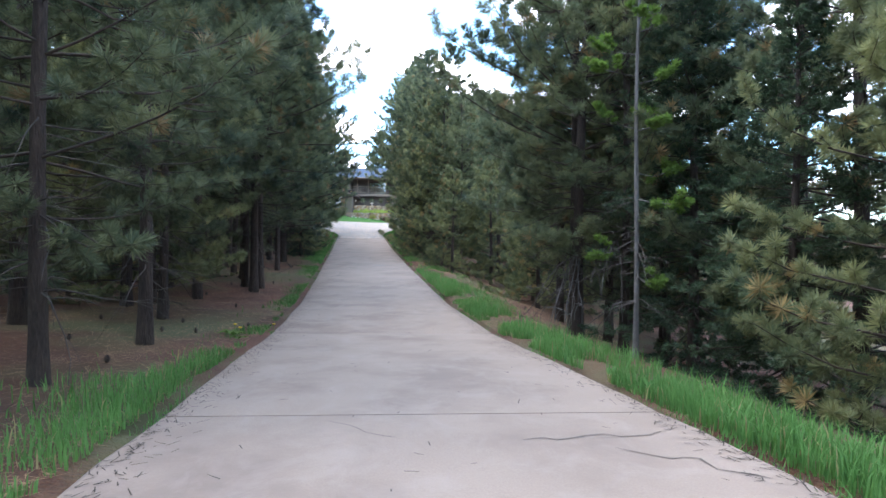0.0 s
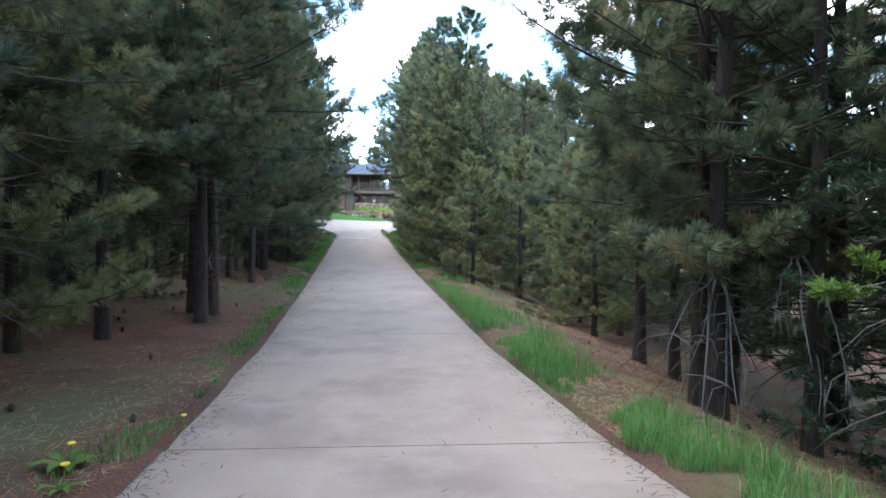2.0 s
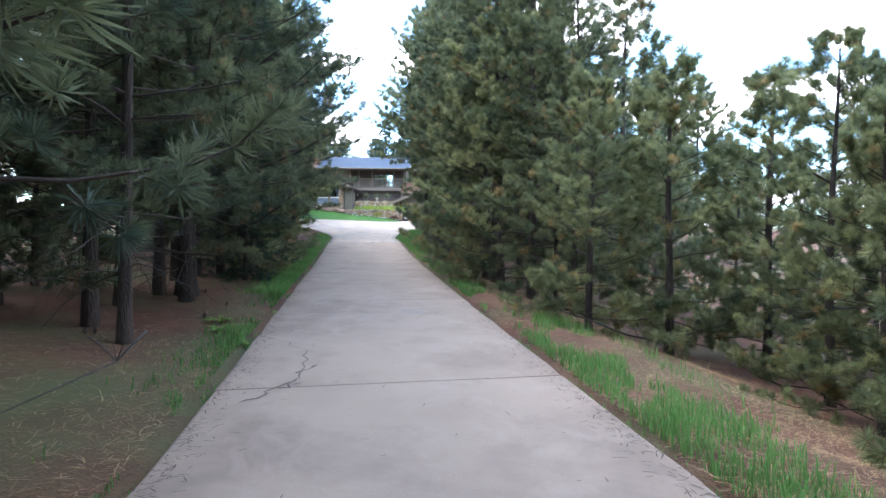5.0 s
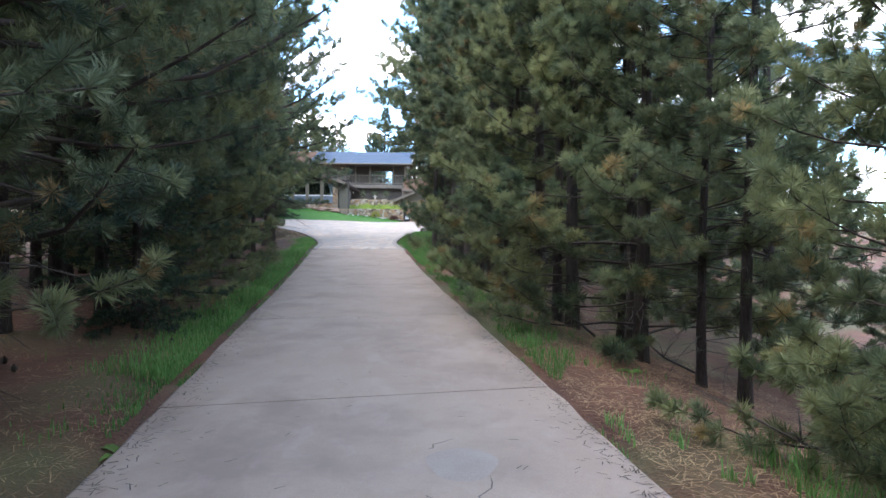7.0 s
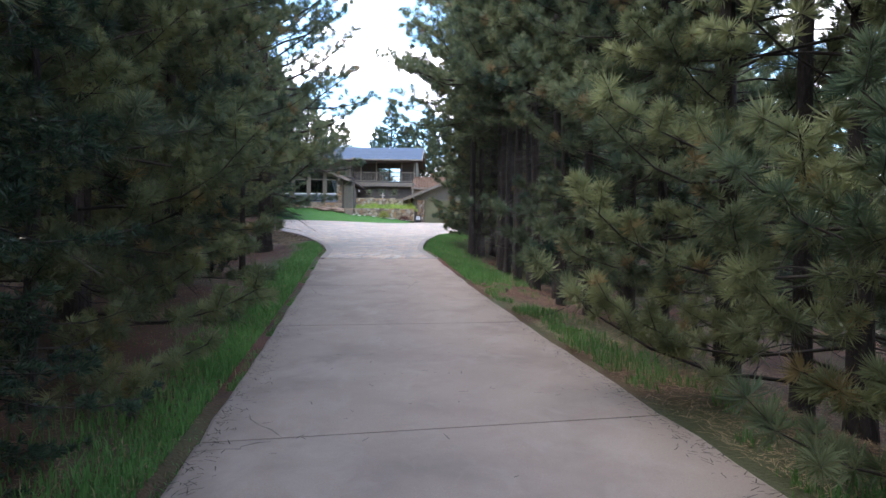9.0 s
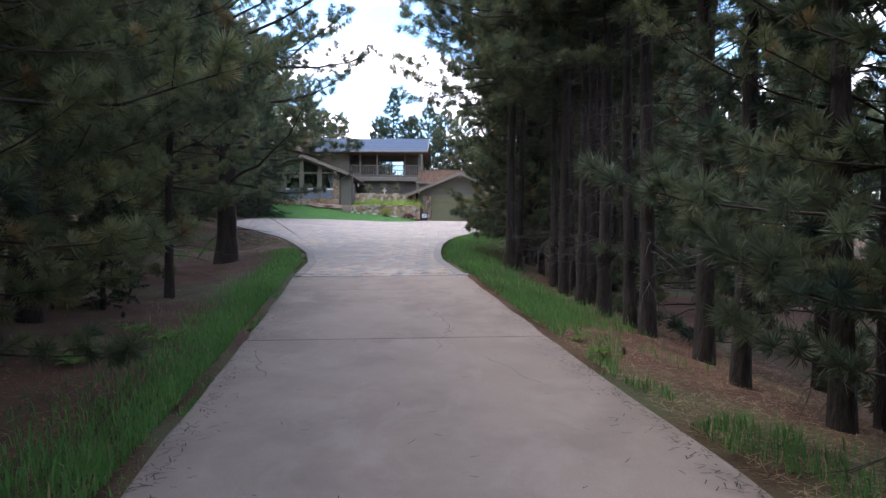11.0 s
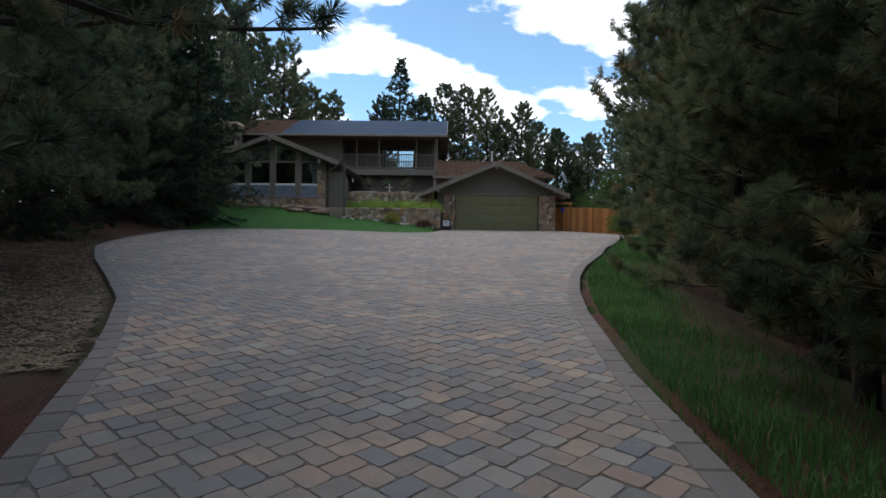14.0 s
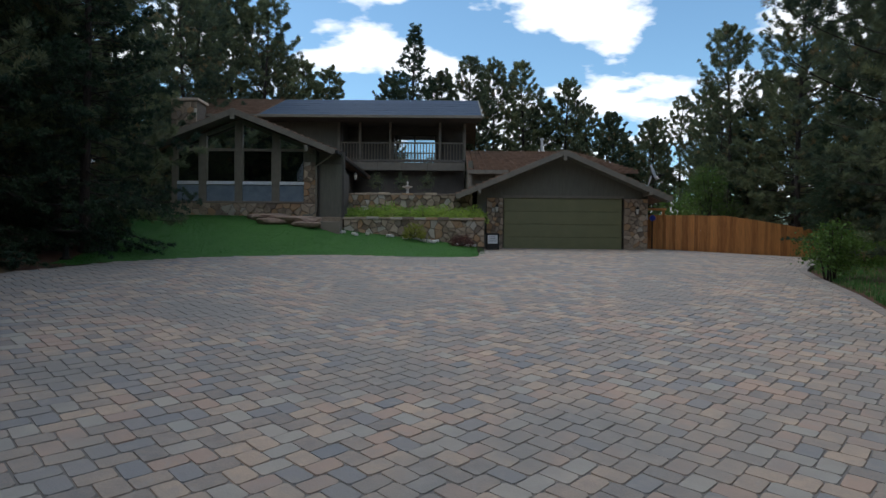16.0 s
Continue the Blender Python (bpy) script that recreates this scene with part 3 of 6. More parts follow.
def lay_pavers():
    """Herringbone of oblong tumbled pavers, laid askew to the driveway."""
    rng = random.Random(7)
    ca, sa = math.cos(radians(47)), math.sin(radians(47))
    rest_v, rest_f, own = [], [], 0
    gap, L, W = 0.006, 0.245, 0.175
    for j in range(-112, 113):
        for i in range(-260, 261):
            p0, q0 = i * W + j * L, i * W - j * L
            for w, h, cp, cq in ((L, W, p0 + L / 2, q0 + W / 2), (W, L, p0 + W / 2, q0 + W + L / 2)):
                x, y = -6 + cp * ca - cq * sa, 61 + cp * sa + cq * ca
                if not (-17 < x < 11 and 42 < y < 80.4) or not inside_court(x, y):
                    continue
                vs = paver_verts(x, y, w - gap, h - gap, ca, sa, rng)
                if y < 45.6 and own < 290:
                    part("paver", Shape().add(vs, PAVER_FACES), M_PAVER, court)
                    own += 1
                else:
                    k = len(rest_v)
                    rest_v += vs
                    rest_f += [[a + k for a in f] for f in PAVER_FACES]
    # soldier course where the court meets the driveway
    x = -6.42
    while x < -3.2:
        w = 0.2
        vs = paver_verts(x + w / 2, COURT_Y + 0.13 + (x + 4.8) * 0.13, w - gap, 0.2, 1, 0, rng)
        part("paver", Shape().add(vs, PAVER_FACES), M_PAVER, court)
        x += w
    o = wloc(court)
    me = mesh_of("paver_field", np.array(rest_v) - np.array(o), rest_f)
    me.materials.append(M_PAVER)
    ob = new("paver_field", me)
    ob.parent = court
    tagged(ob, kind="stuff")


# lawn bank in front of the house
LAWN_FRONT = [(-24, 67.5), (-18, 67.2), (-15.6, 67.0), (-15.0, 68.4), (-14.0, 70.05), (-12.7, 71.55), (-10.65, 73.2), (-8.95, 73.9), (-6.35, 74.12), (-6.0, 75.5)]


def lawn_back_z(x):
    return lerp_table([(-26, 6.75), (-18, 6.55), (-12.6, 6.5), (-11.3, 6.05), (-9, 5.8), (-5.8, 5.42)], x)


def lawn_z(x, y):
    f = lerp_table(LAWN_FRONT, x)
    s = min(1.0, max(0.0, (y - f) / (77.6 - f)))
    z0 = court_z(x, f)
    return z0 - 0.02 + 0.03 * min(1, s * 12) + (lawn_back_z(x) - z0) * (s ** 1.15)


def build_lawn():
    xs = list(np.arange(-25, -5.8, 0.4))
    s = Shape()
    n = 14
    vs = []
    for x in xs:
        f = lerp_table(LAWN_FRONT, x)
        for k in range(n):
            y = f + (77.75 - f) * k / (n - 1)
            vs.append((x, y, lawn_z(x, y)))
    fs = [(i * n + k, (i + 1) * n + k, (i + 1) * n + k + 1, i * n + k + 1) for i in range(len(xs) - 1) for k in range(n - 1)]
    s.add(vs, fs)
    return solo("lawn", s, M_TURF, (-14, 74, 5.5), "mown green lawn sloping up to the house", "lawn", kind="structure", smooth=True)


build_lawn()

# ---- trees ----


def tubes_np(lines, sides):
    """lines: arrays of (points n x 3, radii n). One mesh of open tapering tubes."""
    V, F, k = [], [], 0
    ang = 2 * np.pi * np.arange(sides) / sides
    for P, R in lines:
        P = np.asarray(P)
        n = len(P)
        D = np.gradient(P, axis=0)
        D /= np.linalg.norm(D, axis=1)[:, None] + 1e-9
        ref = np.where(np.abs(D[:, 2:3]) > 0.9, np.array([[1.0, 0, 0]]), np.array([[0, 0, 1.0]]))
        S = np.cross(D, ref)
        S /= np.linalg.norm(S, axis=1)[:, None] + 1e-9
        U = np.cross(S, D)
        ring = P[:, None, :] + (S[:, None, :] * np.cos(ang)[None, :, None] + U[:, None, :] * np.sin(ang)[None, :, None]) * np.asarray(R)[:, None, None]
        V.append(ring.reshape(-1, 3))
        i = np.arange(n - 1)[:, None] * sides
        j = np.arange(sides)[None, :]
        a, b = i + j, i + (j + 1) % sides
        F.append(np.stack([a, b, b + sides, a + sides], -1).reshape(-1, 4) + k)
        k += n * sides
    return np.concatenate(V), np.concatenate(F)


def tufts_np(rng, P, D, count, length, width, fan=0.75, flat=0.0):
    """Needle tufts at P along D: count thin needles each, all from one root, so that a tuft is one island."""
    n = len(P)
    r = rng.normal(size=(n, count, 3))
    r[..., 2] *= 1 - flat
    r /= np.linalg.norm(r, axis=2)[..., None] + 1e-9
    d = D[:, None, :] * (1 - fan) + r * fan
    d[..., 2] += 0.08
    d /= np.linalg.norm(d, axis=2)[..., None] + 1e-9
    L = length * rng.uniform(0.7, 1.12, size=(n, count, 1)) * rng.uniform(0.75, 1.2, size=(n, 1, 1))
    side = np.cross(d, rng.normal(size=(n, count, 3)))
    side /= np.linalg.norm(side, axis=2)[..., None] + 1e-9
    root = P - D * length * 0.3
    mid = root[:, None, :] + d * L * 0.55 + side * width
    tip = root[:, None, :] + d * L + D[:, None, :] * length * 0.12
    V = np.concatenate([root[:, None, :], np.stack([mid, tip], 2).reshape(n, count * 2, 3)], 1).reshape(-1, 3)
    k = (np.arange(n) * (1 + 2 * count))[:, None]
    i = np.arange(count)[None, :]
    F = np.stack([np.broadcast_to(k, (n, count)), k + 1 + 2 * i, k + 2 + 2 * i], -1).reshape(-1, 3)
    return V, F


def conifer(name, seed, height, base, spread, label, needle=(0.15, 0.022, 40), twig_step=0.2, level=0.36, arms=(4, 6), droop=0.0, material=None, dead=10, top_power=0.8, trunk=None, lean=(0, 0), category="tree", bark=None, fan=0.66, flat=0.0, dead_len=1.2, bulge=3.2, bare=0.3, curve=0.0, skirt=0.62, lift=0.28):
    """A pine or fir at the origin > trunk, limb work, crown of needles."""
    rng = np.random.default_rng(seed)
    r0 = trunk or height * 0.0085 + 0.03
    zs = np.linspace(-0.25, height, 16)
    ph = rng.uniform(0, 6.28, 2)
    wob = 0.012 * height
    tx = lean[0] * zs + wob * np.sin(zs / height * 5 + ph[0]) * (zs / height) + curve * np.sin(zs / height * 3.0)
    ty = lean[1] * zs + wob * np.sin(zs / height * 4 + ph[1]) * (zs / height)
    spine = np.stack([tx, ty, zs], 1)
    rr = r0 * np.clip(1 - zs / height, 0, 1) ** 0.75 + 0.008
    rr[0] *= 1.45
    rr[1] *= 1.08
    trunk_lines = [(spine, rr)]

    def spot(z):
        return np.array([np.interp(z, zs, tx), np.interp(z, zs, ty), z])

    limbs, twigs, tp, td, deads = [], [], [], [], []
    z = base
    az = rng.uniform(0, 6.28)
    while z < height - 0.12:
        rel = (z - base) / (height - base)
        prof = (1 - rel) ** top_power * min(1.0, skirt + rel * bulge)
        for k in range(rng.integers(arms[0], arms[1] + 1)):
            az += 2.4 + rng.normal() * 0.25
            L = max(0.15, spread * prof * rng.uniform(0.62, 1.12))
            el = (0.02 - droop * 1.5) * (1 - rel) + 0.85 * rel + rng.normal() * 0.1
            d0 = np.array([math.cos(az) * math.cos(el), math.sin(az) * math.cos(el), math.sin(el)])
            p = spot(z + rng.uniform(-0.12, 0.12))
            pts = [p]
            nseg = 5
            d = d0.copy()
            for s in range(nseg):
                d = d + rng.normal(size=3) * 0.09 + np.array([0, 0, 0.17 - droop * 0.2 if s > 1 else -0.05 - droop * 0.15])
                d /= np.linalg.norm(d)
                p = p + d * L / nseg
                pts.append(p)
            pts = np.array(pts)
            rad = ((0.010 + 0.0105 * L) if trunk and trunk > 0.2 else (0.005 + 0.0058 * L)) * np.linspace(1, 0.22, nseg + 1)
            limbs.append((pts, rad))
            nt = max(2, int(L * (1 - bare) / twig_step))
            for j in range(nt):
                s = bare + (1 - bare) * (j + rng.uniform(0.2, 1)) / nt
                f = s * nseg
                i0 = min(int(f), nseg - 1)
                q = pts[i0] + (pts[i0 + 1] - pts[i0]) * (f - i0)
                dd = pts[i0 + 1] - pts[i0]
                dd /= np.linalg.norm(dd) + 1e-9
                sd = np.cross(dd, [0, 0, 1])
                sd /= np.linalg.norm(sd) + 1e-9
                sg = 1 if j % 2 else -1
                tdir = dd * 0.6 + sd * sg * rng.uniform(0.4, 1.1) + np.array([0, 0, rng.normal() * 0.3 + lift - droop * 0.6])
                tdir /= np.linalg.norm(tdir)
                tl = rng.uniform(0.24, 0.5) * (1.35 - 0.75 * s) * min(1.0, 0.5 + L * 0.35) * (1 + 0.42 * max(0.0, L - 2.0))
                e = q + tdir * tl
                twigs.append((np.array([q, e]), np.array([0.006, 0.003])))
                for f2 in np.linspace(1.0, 0.45, 2 + int(tl / 0.3)):
                    tp.append(q + tdir * tl * f2 + rng.normal(size=3) * 0.03 * (tl > 0.5))
                    td.append(tdir)
            tp += [pts[-1], pts[-2] * 0.5 + pts[-1] * 0.5, pts[-2]]
            td += [d, d, d]
        z += level * rng.uniform(0.75, 1.25) * (1 - 0.35 * rel)
    for k in range(dead):
        zz = rng.uniform(0.8, max(base + 1.2, 1.2))
        a = rng.uniform(0, 6.28)
        L = dead_len * rng.uniform(0.35, 1.15)
        d = np.array([math.cos(a), math.sin(a), rng.uniform(-0.25, 0.15)])
        p = spot(zz)
        pts = [p]
        for s in range(5):
            d = d + rng.normal(size=3) * 0.16 + np.array([0, 0, -0.09])
            d /= np.linalg.norm(d)
            p = p + d * L / 5
            pts.append(p)
        deads.append((np.array(pts), (0.004 + 0.0055 * L) * np.linspace(1, 0.25, 6)))
        for j in range(rng.integers(1, 4)):
            i0 = rng.integers(1, 5)
            dd = d + rng.normal(size=3) * 0.6
            dd /= np.linalg.norm(dd)
            l2 = L * rng.uniform(0.15, 0.4)
            mid = pts[i0] + dd * l2 * 0.5 + rng.normal(size=3) * 0.03
            deads.append((np.array([pts[i0], mid, pts[i0] + dd * l2 + np.array([0, 0, -0.06 * l2])]), np.array([0.004, 0.003, 0.0015])))
    root = thing(name, (0, 0, 0), label, category)

    def child(nm, V, F, mat, smooth):
        me = mesh_of(nm, V, F, smooth)
        me.materials.append(mat)
        ob = new(nm, me)
        ob.parent = root
        return ob

    child("trunk", *tubes_np(trunk_lines, 12), bark or M_BARK, True)
    if needle[1] < 0.05:
        V1, F1 = tubes_np(limbs, 4)
        V2, F2 = tubes_np(twigs, 3)
        V1, F1 = np.concatenate([V1, V2]), np.concatenate([F1, F2 + len(V1)])
    else:
        V1, F1 = tubes_np([(p[[0, 3, 5]], r[[0, 3, 5]]) for p, r in limbs if needle[1] < 0.12 or len(p) and r[0] > 0.025], 3)
    child("branchwork", V1, F1, bark or M_TWIG, True)["kind"] = "stuff"
    if deads:
        child("deadwood", *tubes_np(deads, 4 if needle[1] < 0.05 else 3), M_DEAD, True)["kind"] = "stuff"
    each = max(2, round(needle[2] / (len(tp) * needle[0] * needle[1] * 0.5)))
    V, F = tufts_np(rng, np.array(tp), np.array(td), each, needle[0], needle[1], fan, flat)
    child("crown", V, F, material or M_NEEDLE, False)["kind"] = "stuff"
    return root


def broadleaf(name, seed, height, spread, base, label, material, leaf=0.06, count=2600, bark=None, category="tree", stems=1, leaves_at=0.4):
    """A leafy tree or shrub at the origin > trunk, crown of separate folded leaves."""
    rng = np.random.default_rng(seed)
    lines, tips = [], []
    for st in range(stems):
        a0 = rng.uniform(0, 6.28)
        off = np.array([math.cos(a0), math.sin(a0), 0]) * (0.12 * spread if stems > 1 else 0)
        zs = np.linspace(-0.1, height * rng.uniform(0.8, 1), 8)
        tilt = rng.normal(size=2) * (0.10 if stems > 1 else 0.02)
        P = np.stack([off[0] + tilt[0] * zs + rng.normal(size=8) * 0.015 * height * 0.3, off[1] + tilt[1] * zs + rng.normal(size=8) * 0.015 * height * 0.3, zs], 1)
        lines.append((P, (0.012 * height + 0.01) * np.linspace(1, 0.2, 8)))
        for k in range(int(10 + 3 * height)):
            z = rng.uniform(base, zs[-1])
            p0 = np.array([np.interp(z, zs, P[:, 0]), np.interp(z, zs, P[:, 1]), z])
            rel = (z - base) / max(0.1, zs[-1] - base)
            L = spread * rng.uniform(0.5, 1.1) * (1 - 0.75 * rel ** 1.5)
            a = rng.uniform(0, 6.28)
            d = np.array([math.cos(a), math.sin(a), rng.uniform(0.1, 0.8)])
            d /= np.linalg.norm(d)
            pts = [p0]
            for s in range(4):
                d = d + rng.normal(size=3) * 0.2
                d /= np.linalg.norm(d)
                pts.append(pts[-1] + d * L / 4)
            lines.append((np.array(pts), (0.004 + 0.006 * L) * np.linspace(1, 0.3, 5)))
            for q in (pts[2], pts[3], pts[4], (pts[3] + pts[4]) / 2):
                tips.append(q)
    tips = np.array(tips)
    idx = rng.integers(0, len(tips), count)
    C = tips[idx] + rng.normal(size=(count, 3)) * spread * 0.13
    d = rng.normal(size=(count, 3))
    d[:, 2] -= 0.2
    d /= np.linalg.norm(d, axis=1)[:, None]
    s = np.cross(d, rng.normal(size=(count, 3)))
    s /= np.linalg.norm(s, axis=1)[:, None] + 1e-9
    n = np.cross(d, s)
    L = leaf * rng.uniform(0.6, 1.2, size=(count, 1))
    V = np.stack([C, C + d * L * 0.5 + s * L * 0.38 + n * L * 0.12, C + d * L, C + d * L * 0.5 - s * L * 0.38 + n * L * 0.12], 1).reshape(-1, 3)
    root = thing(name, (0, 0, 0), label, category)
    me = mesh_of("trunk", *tubes_np(lines, 5), True)
    me.materials.append(bark or M_BARK)
    o = new("trunk", me)
    o.parent = root
    me = mesh_of("foliage", V, np.arange(len(V)).reshape(-1, 4))
    me.materials.append(material)
    o = new("foliage", me)
    o.parent = root
    return root


class Grove:
    """One built tree that is set down many times; the first setting moves the built one itself."""

    def __init__(self, proto):
        self.proto, self.used = proto, False

    def set(self, x, y, z, turn=0.0, size=1.0, label=""):
        m = pose(x, y, z, 0, 0, turn) @ Matrix.Scale(size, 4)
        if not self.used:
            self.used = True
            self.proto.matrix_basis = m
            ob = self.proto
        else:
            keep = self.proto.scale.copy()
            self.proto.scale = (1, 1, 1)
            ob = copy_thing(self.proto, m)
            self.proto.scale = keep
        if label:
            ob["label"] = label
        return ob


PINE = "pine with long green needles"
G = {
    "edge_a": Grove(conifer("pine_tree", 11, 9.0, 0.5, 3.1, "bushy " + PINE + " beside the driveway", (0.15, 0.0058, 66), 0.22, 0.5, (4, 5), material=M_LITNEEDLE, dead=14, top_power=0.5, skirt=0.9)),
    "edge_b": Grove(conifer("pine_tree", 12, 10.5, 1.0, 3.3, "dense " + PINE + " at the wood's edge", (0.16, 0.0075, 88), 0.24, 0.5, (4, 5), dead=22, dead_len=1.5, top_power=0.5, skirt=0.8)),
    "young": Grove(conifer("pine_tree", 13, 5.2, 0.35, 2.0, "young " + PINE + ", boughs near the ground", (0.14, 0.006, 34), 0.19, 0.38, (3, 5), material=M_LITNEEDLE, dead=4, top_power=0.55, skirt=0.95, bare=0.2)),
    "tall": Grove(conifer("pine_tree", 14, 13.0, 2.8, 3.1, "tall dark pine with a bare lower trunk", (0.17, 0.0075, 68), 0.26, 0.55, (4, 5), dead=26, dead_len=1.7, top_power=0.5, trunk=0.1)),
    "tall_b": Grove(conifer("pine_tree", 15, 12.0, 1.9, 2.8, "tall slender pine with dead lower limbs", (0.17, 0.0075, 62), 0.26, 0.55, (4, 5), dead=24, dead_len=1.5, top_power=0.5, skirt=0.75, trunk=0.085)),
    "bare": Grove(conifer("pine_tree", 31, 13.0, 5.2, 2.5, "tall dark pine with a long bare trunk and dead twigs", (0.17, 0.009, 62), 0.26, 0.5, (4, 5), dead=46, dead_len=1.3, top_power=0.45, trunk=0.098)),
    "bare_b": Grove(conifer("pine_tree", 32, 12.0, 4.2, 2.3, "slender dark pine with a bare dead-twigged trunk", (0.17, 0.009, 54), 0.26, 0.5, (4, 5), dead=40, dead_len=1.1, top_power=0.45, trunk=0.08, lean=(0.015, 0.01))),
    "mid": Grove(conifer("pine_tree", 24, 11.0, 0.8, 3.2, "dark green pine inside the wood", (0.19, 0.014, 100), 0.34, 0.52, (4, 5), dead=10, top_power=0.5, skirt=0.9)),
    "mid_b": Grove(conifer("pine_tree", 25, 8.5, 0.3, 3.0, "dark green pine inside the wood", (0.19, 0.014, 92), 0.34, 0.48, (4, 5), dead=10, top_power=0.5, skirt=0.95)),
    "fir": Grove(conifer("fir_tree", 16, 9.5, 0.5, 2.7, "dark green fir with drooping short-needled boughs", (0.11, 0.016, 105), 0.17, 0.32, (5, 7), 0.25, M_FIR, 10, 0.8, fan=0.55, flat=0.3, bare=0.2, lift=0.1)),
    "fir_small": Grove(conifer("fir_tree", 17, 4.6, 0.35, 1.25, "small dark fir with short needles", (0.09, 0.016, 16), 0.12, 0.24, (4, 6), 0.2, M_FIR, 4, 0.85, fan=0.55, flat=0.3, bare=0.2, lift=0.1)),
    "pole": Grove(conifer("fir_sapling", 18, 7.5, 1.3, 1.0, "thin grey-barked fir pole with sparse bright sprays", (0.1, 0.017, 13), 0.12, 0.5, (1, 3), 0.1, M_LEAF, 26, 0.5, trunk=0.036, bark=M_POLEBARK, fan=0.6, flat=0.4, dead_len=0.9)),
    "far": Grove(conifer("pine_tree", 19, 14.0, 1.4, 4.0, "tall pine in the wood behind", (0.20, 0.017, 235), 0.32, 0.45, (4, 5), dead=6, top_power=0.5, skirt=0.85)),
    "far_b": Grove(conifer("pine_tree", 20, 11.5, 0.9, 3.6, "dark pine in the wood behind", (0.20, 0.017, 215), 0.3, 0.43, (4, 5), dead=6, top_power=0.45, skirt=0.9)),
    "open": Grove(conifer("pine_tree", 21, 13.0, 2.3, 5.2, "big old pine with crooked open limbs", (0.16, 0.0100, 190), 0.22, 0.5, (4, 5), 0.0, None, 22, 0.45, trunk=0.25, bare=0.3, dead_len=2.2, bulge=2.4, skirt=0.8)),
    "broad": Grove(conifer("pine_tree", 26, 14.5, 1.6, 4.0, "tall dark pine with a broad rounded crown", (0.20, 0.015, 225), 0.3, 0.48, (4, 6), dead=10, top_power=0.38, skirt=0.85, trunk=0.16)),
    "reach": Grove(conifer("pine_tree", 27, 12.0, 2.2, 4.3, "tall pine whose upper boughs reach over the driveway", (0.17, 0.0075, 84), 0.26, 0.58, (4, 5), dead=20, dead_len=1.7, top_power=0.35, skirt=0.6, trunk=0.12, bulge=1.6)),
    "over": Grove(conifer("pine_tree", 33, 12.5, 4.9, 4.2, "tall pine with high boughs that reach over the driveway", (0.17, 0.0085, 84), 0.26, 0.55, (4, 5), dead=32, dead_len=1.4, top_power=0.35, skirt=0.85, trunk=0.11, bulge=1.6)),
    "airy": Grove(conifer("pine_tree", 22, 14.5, 3.2, 3.7, "tall open-crowned pine with tufted boughs", (0.19, 0.02, 260), 0.28, 0.46, (4, 6), 0.0, None, 10, 0.45, trunk=0.15, bare=0.3)),
}
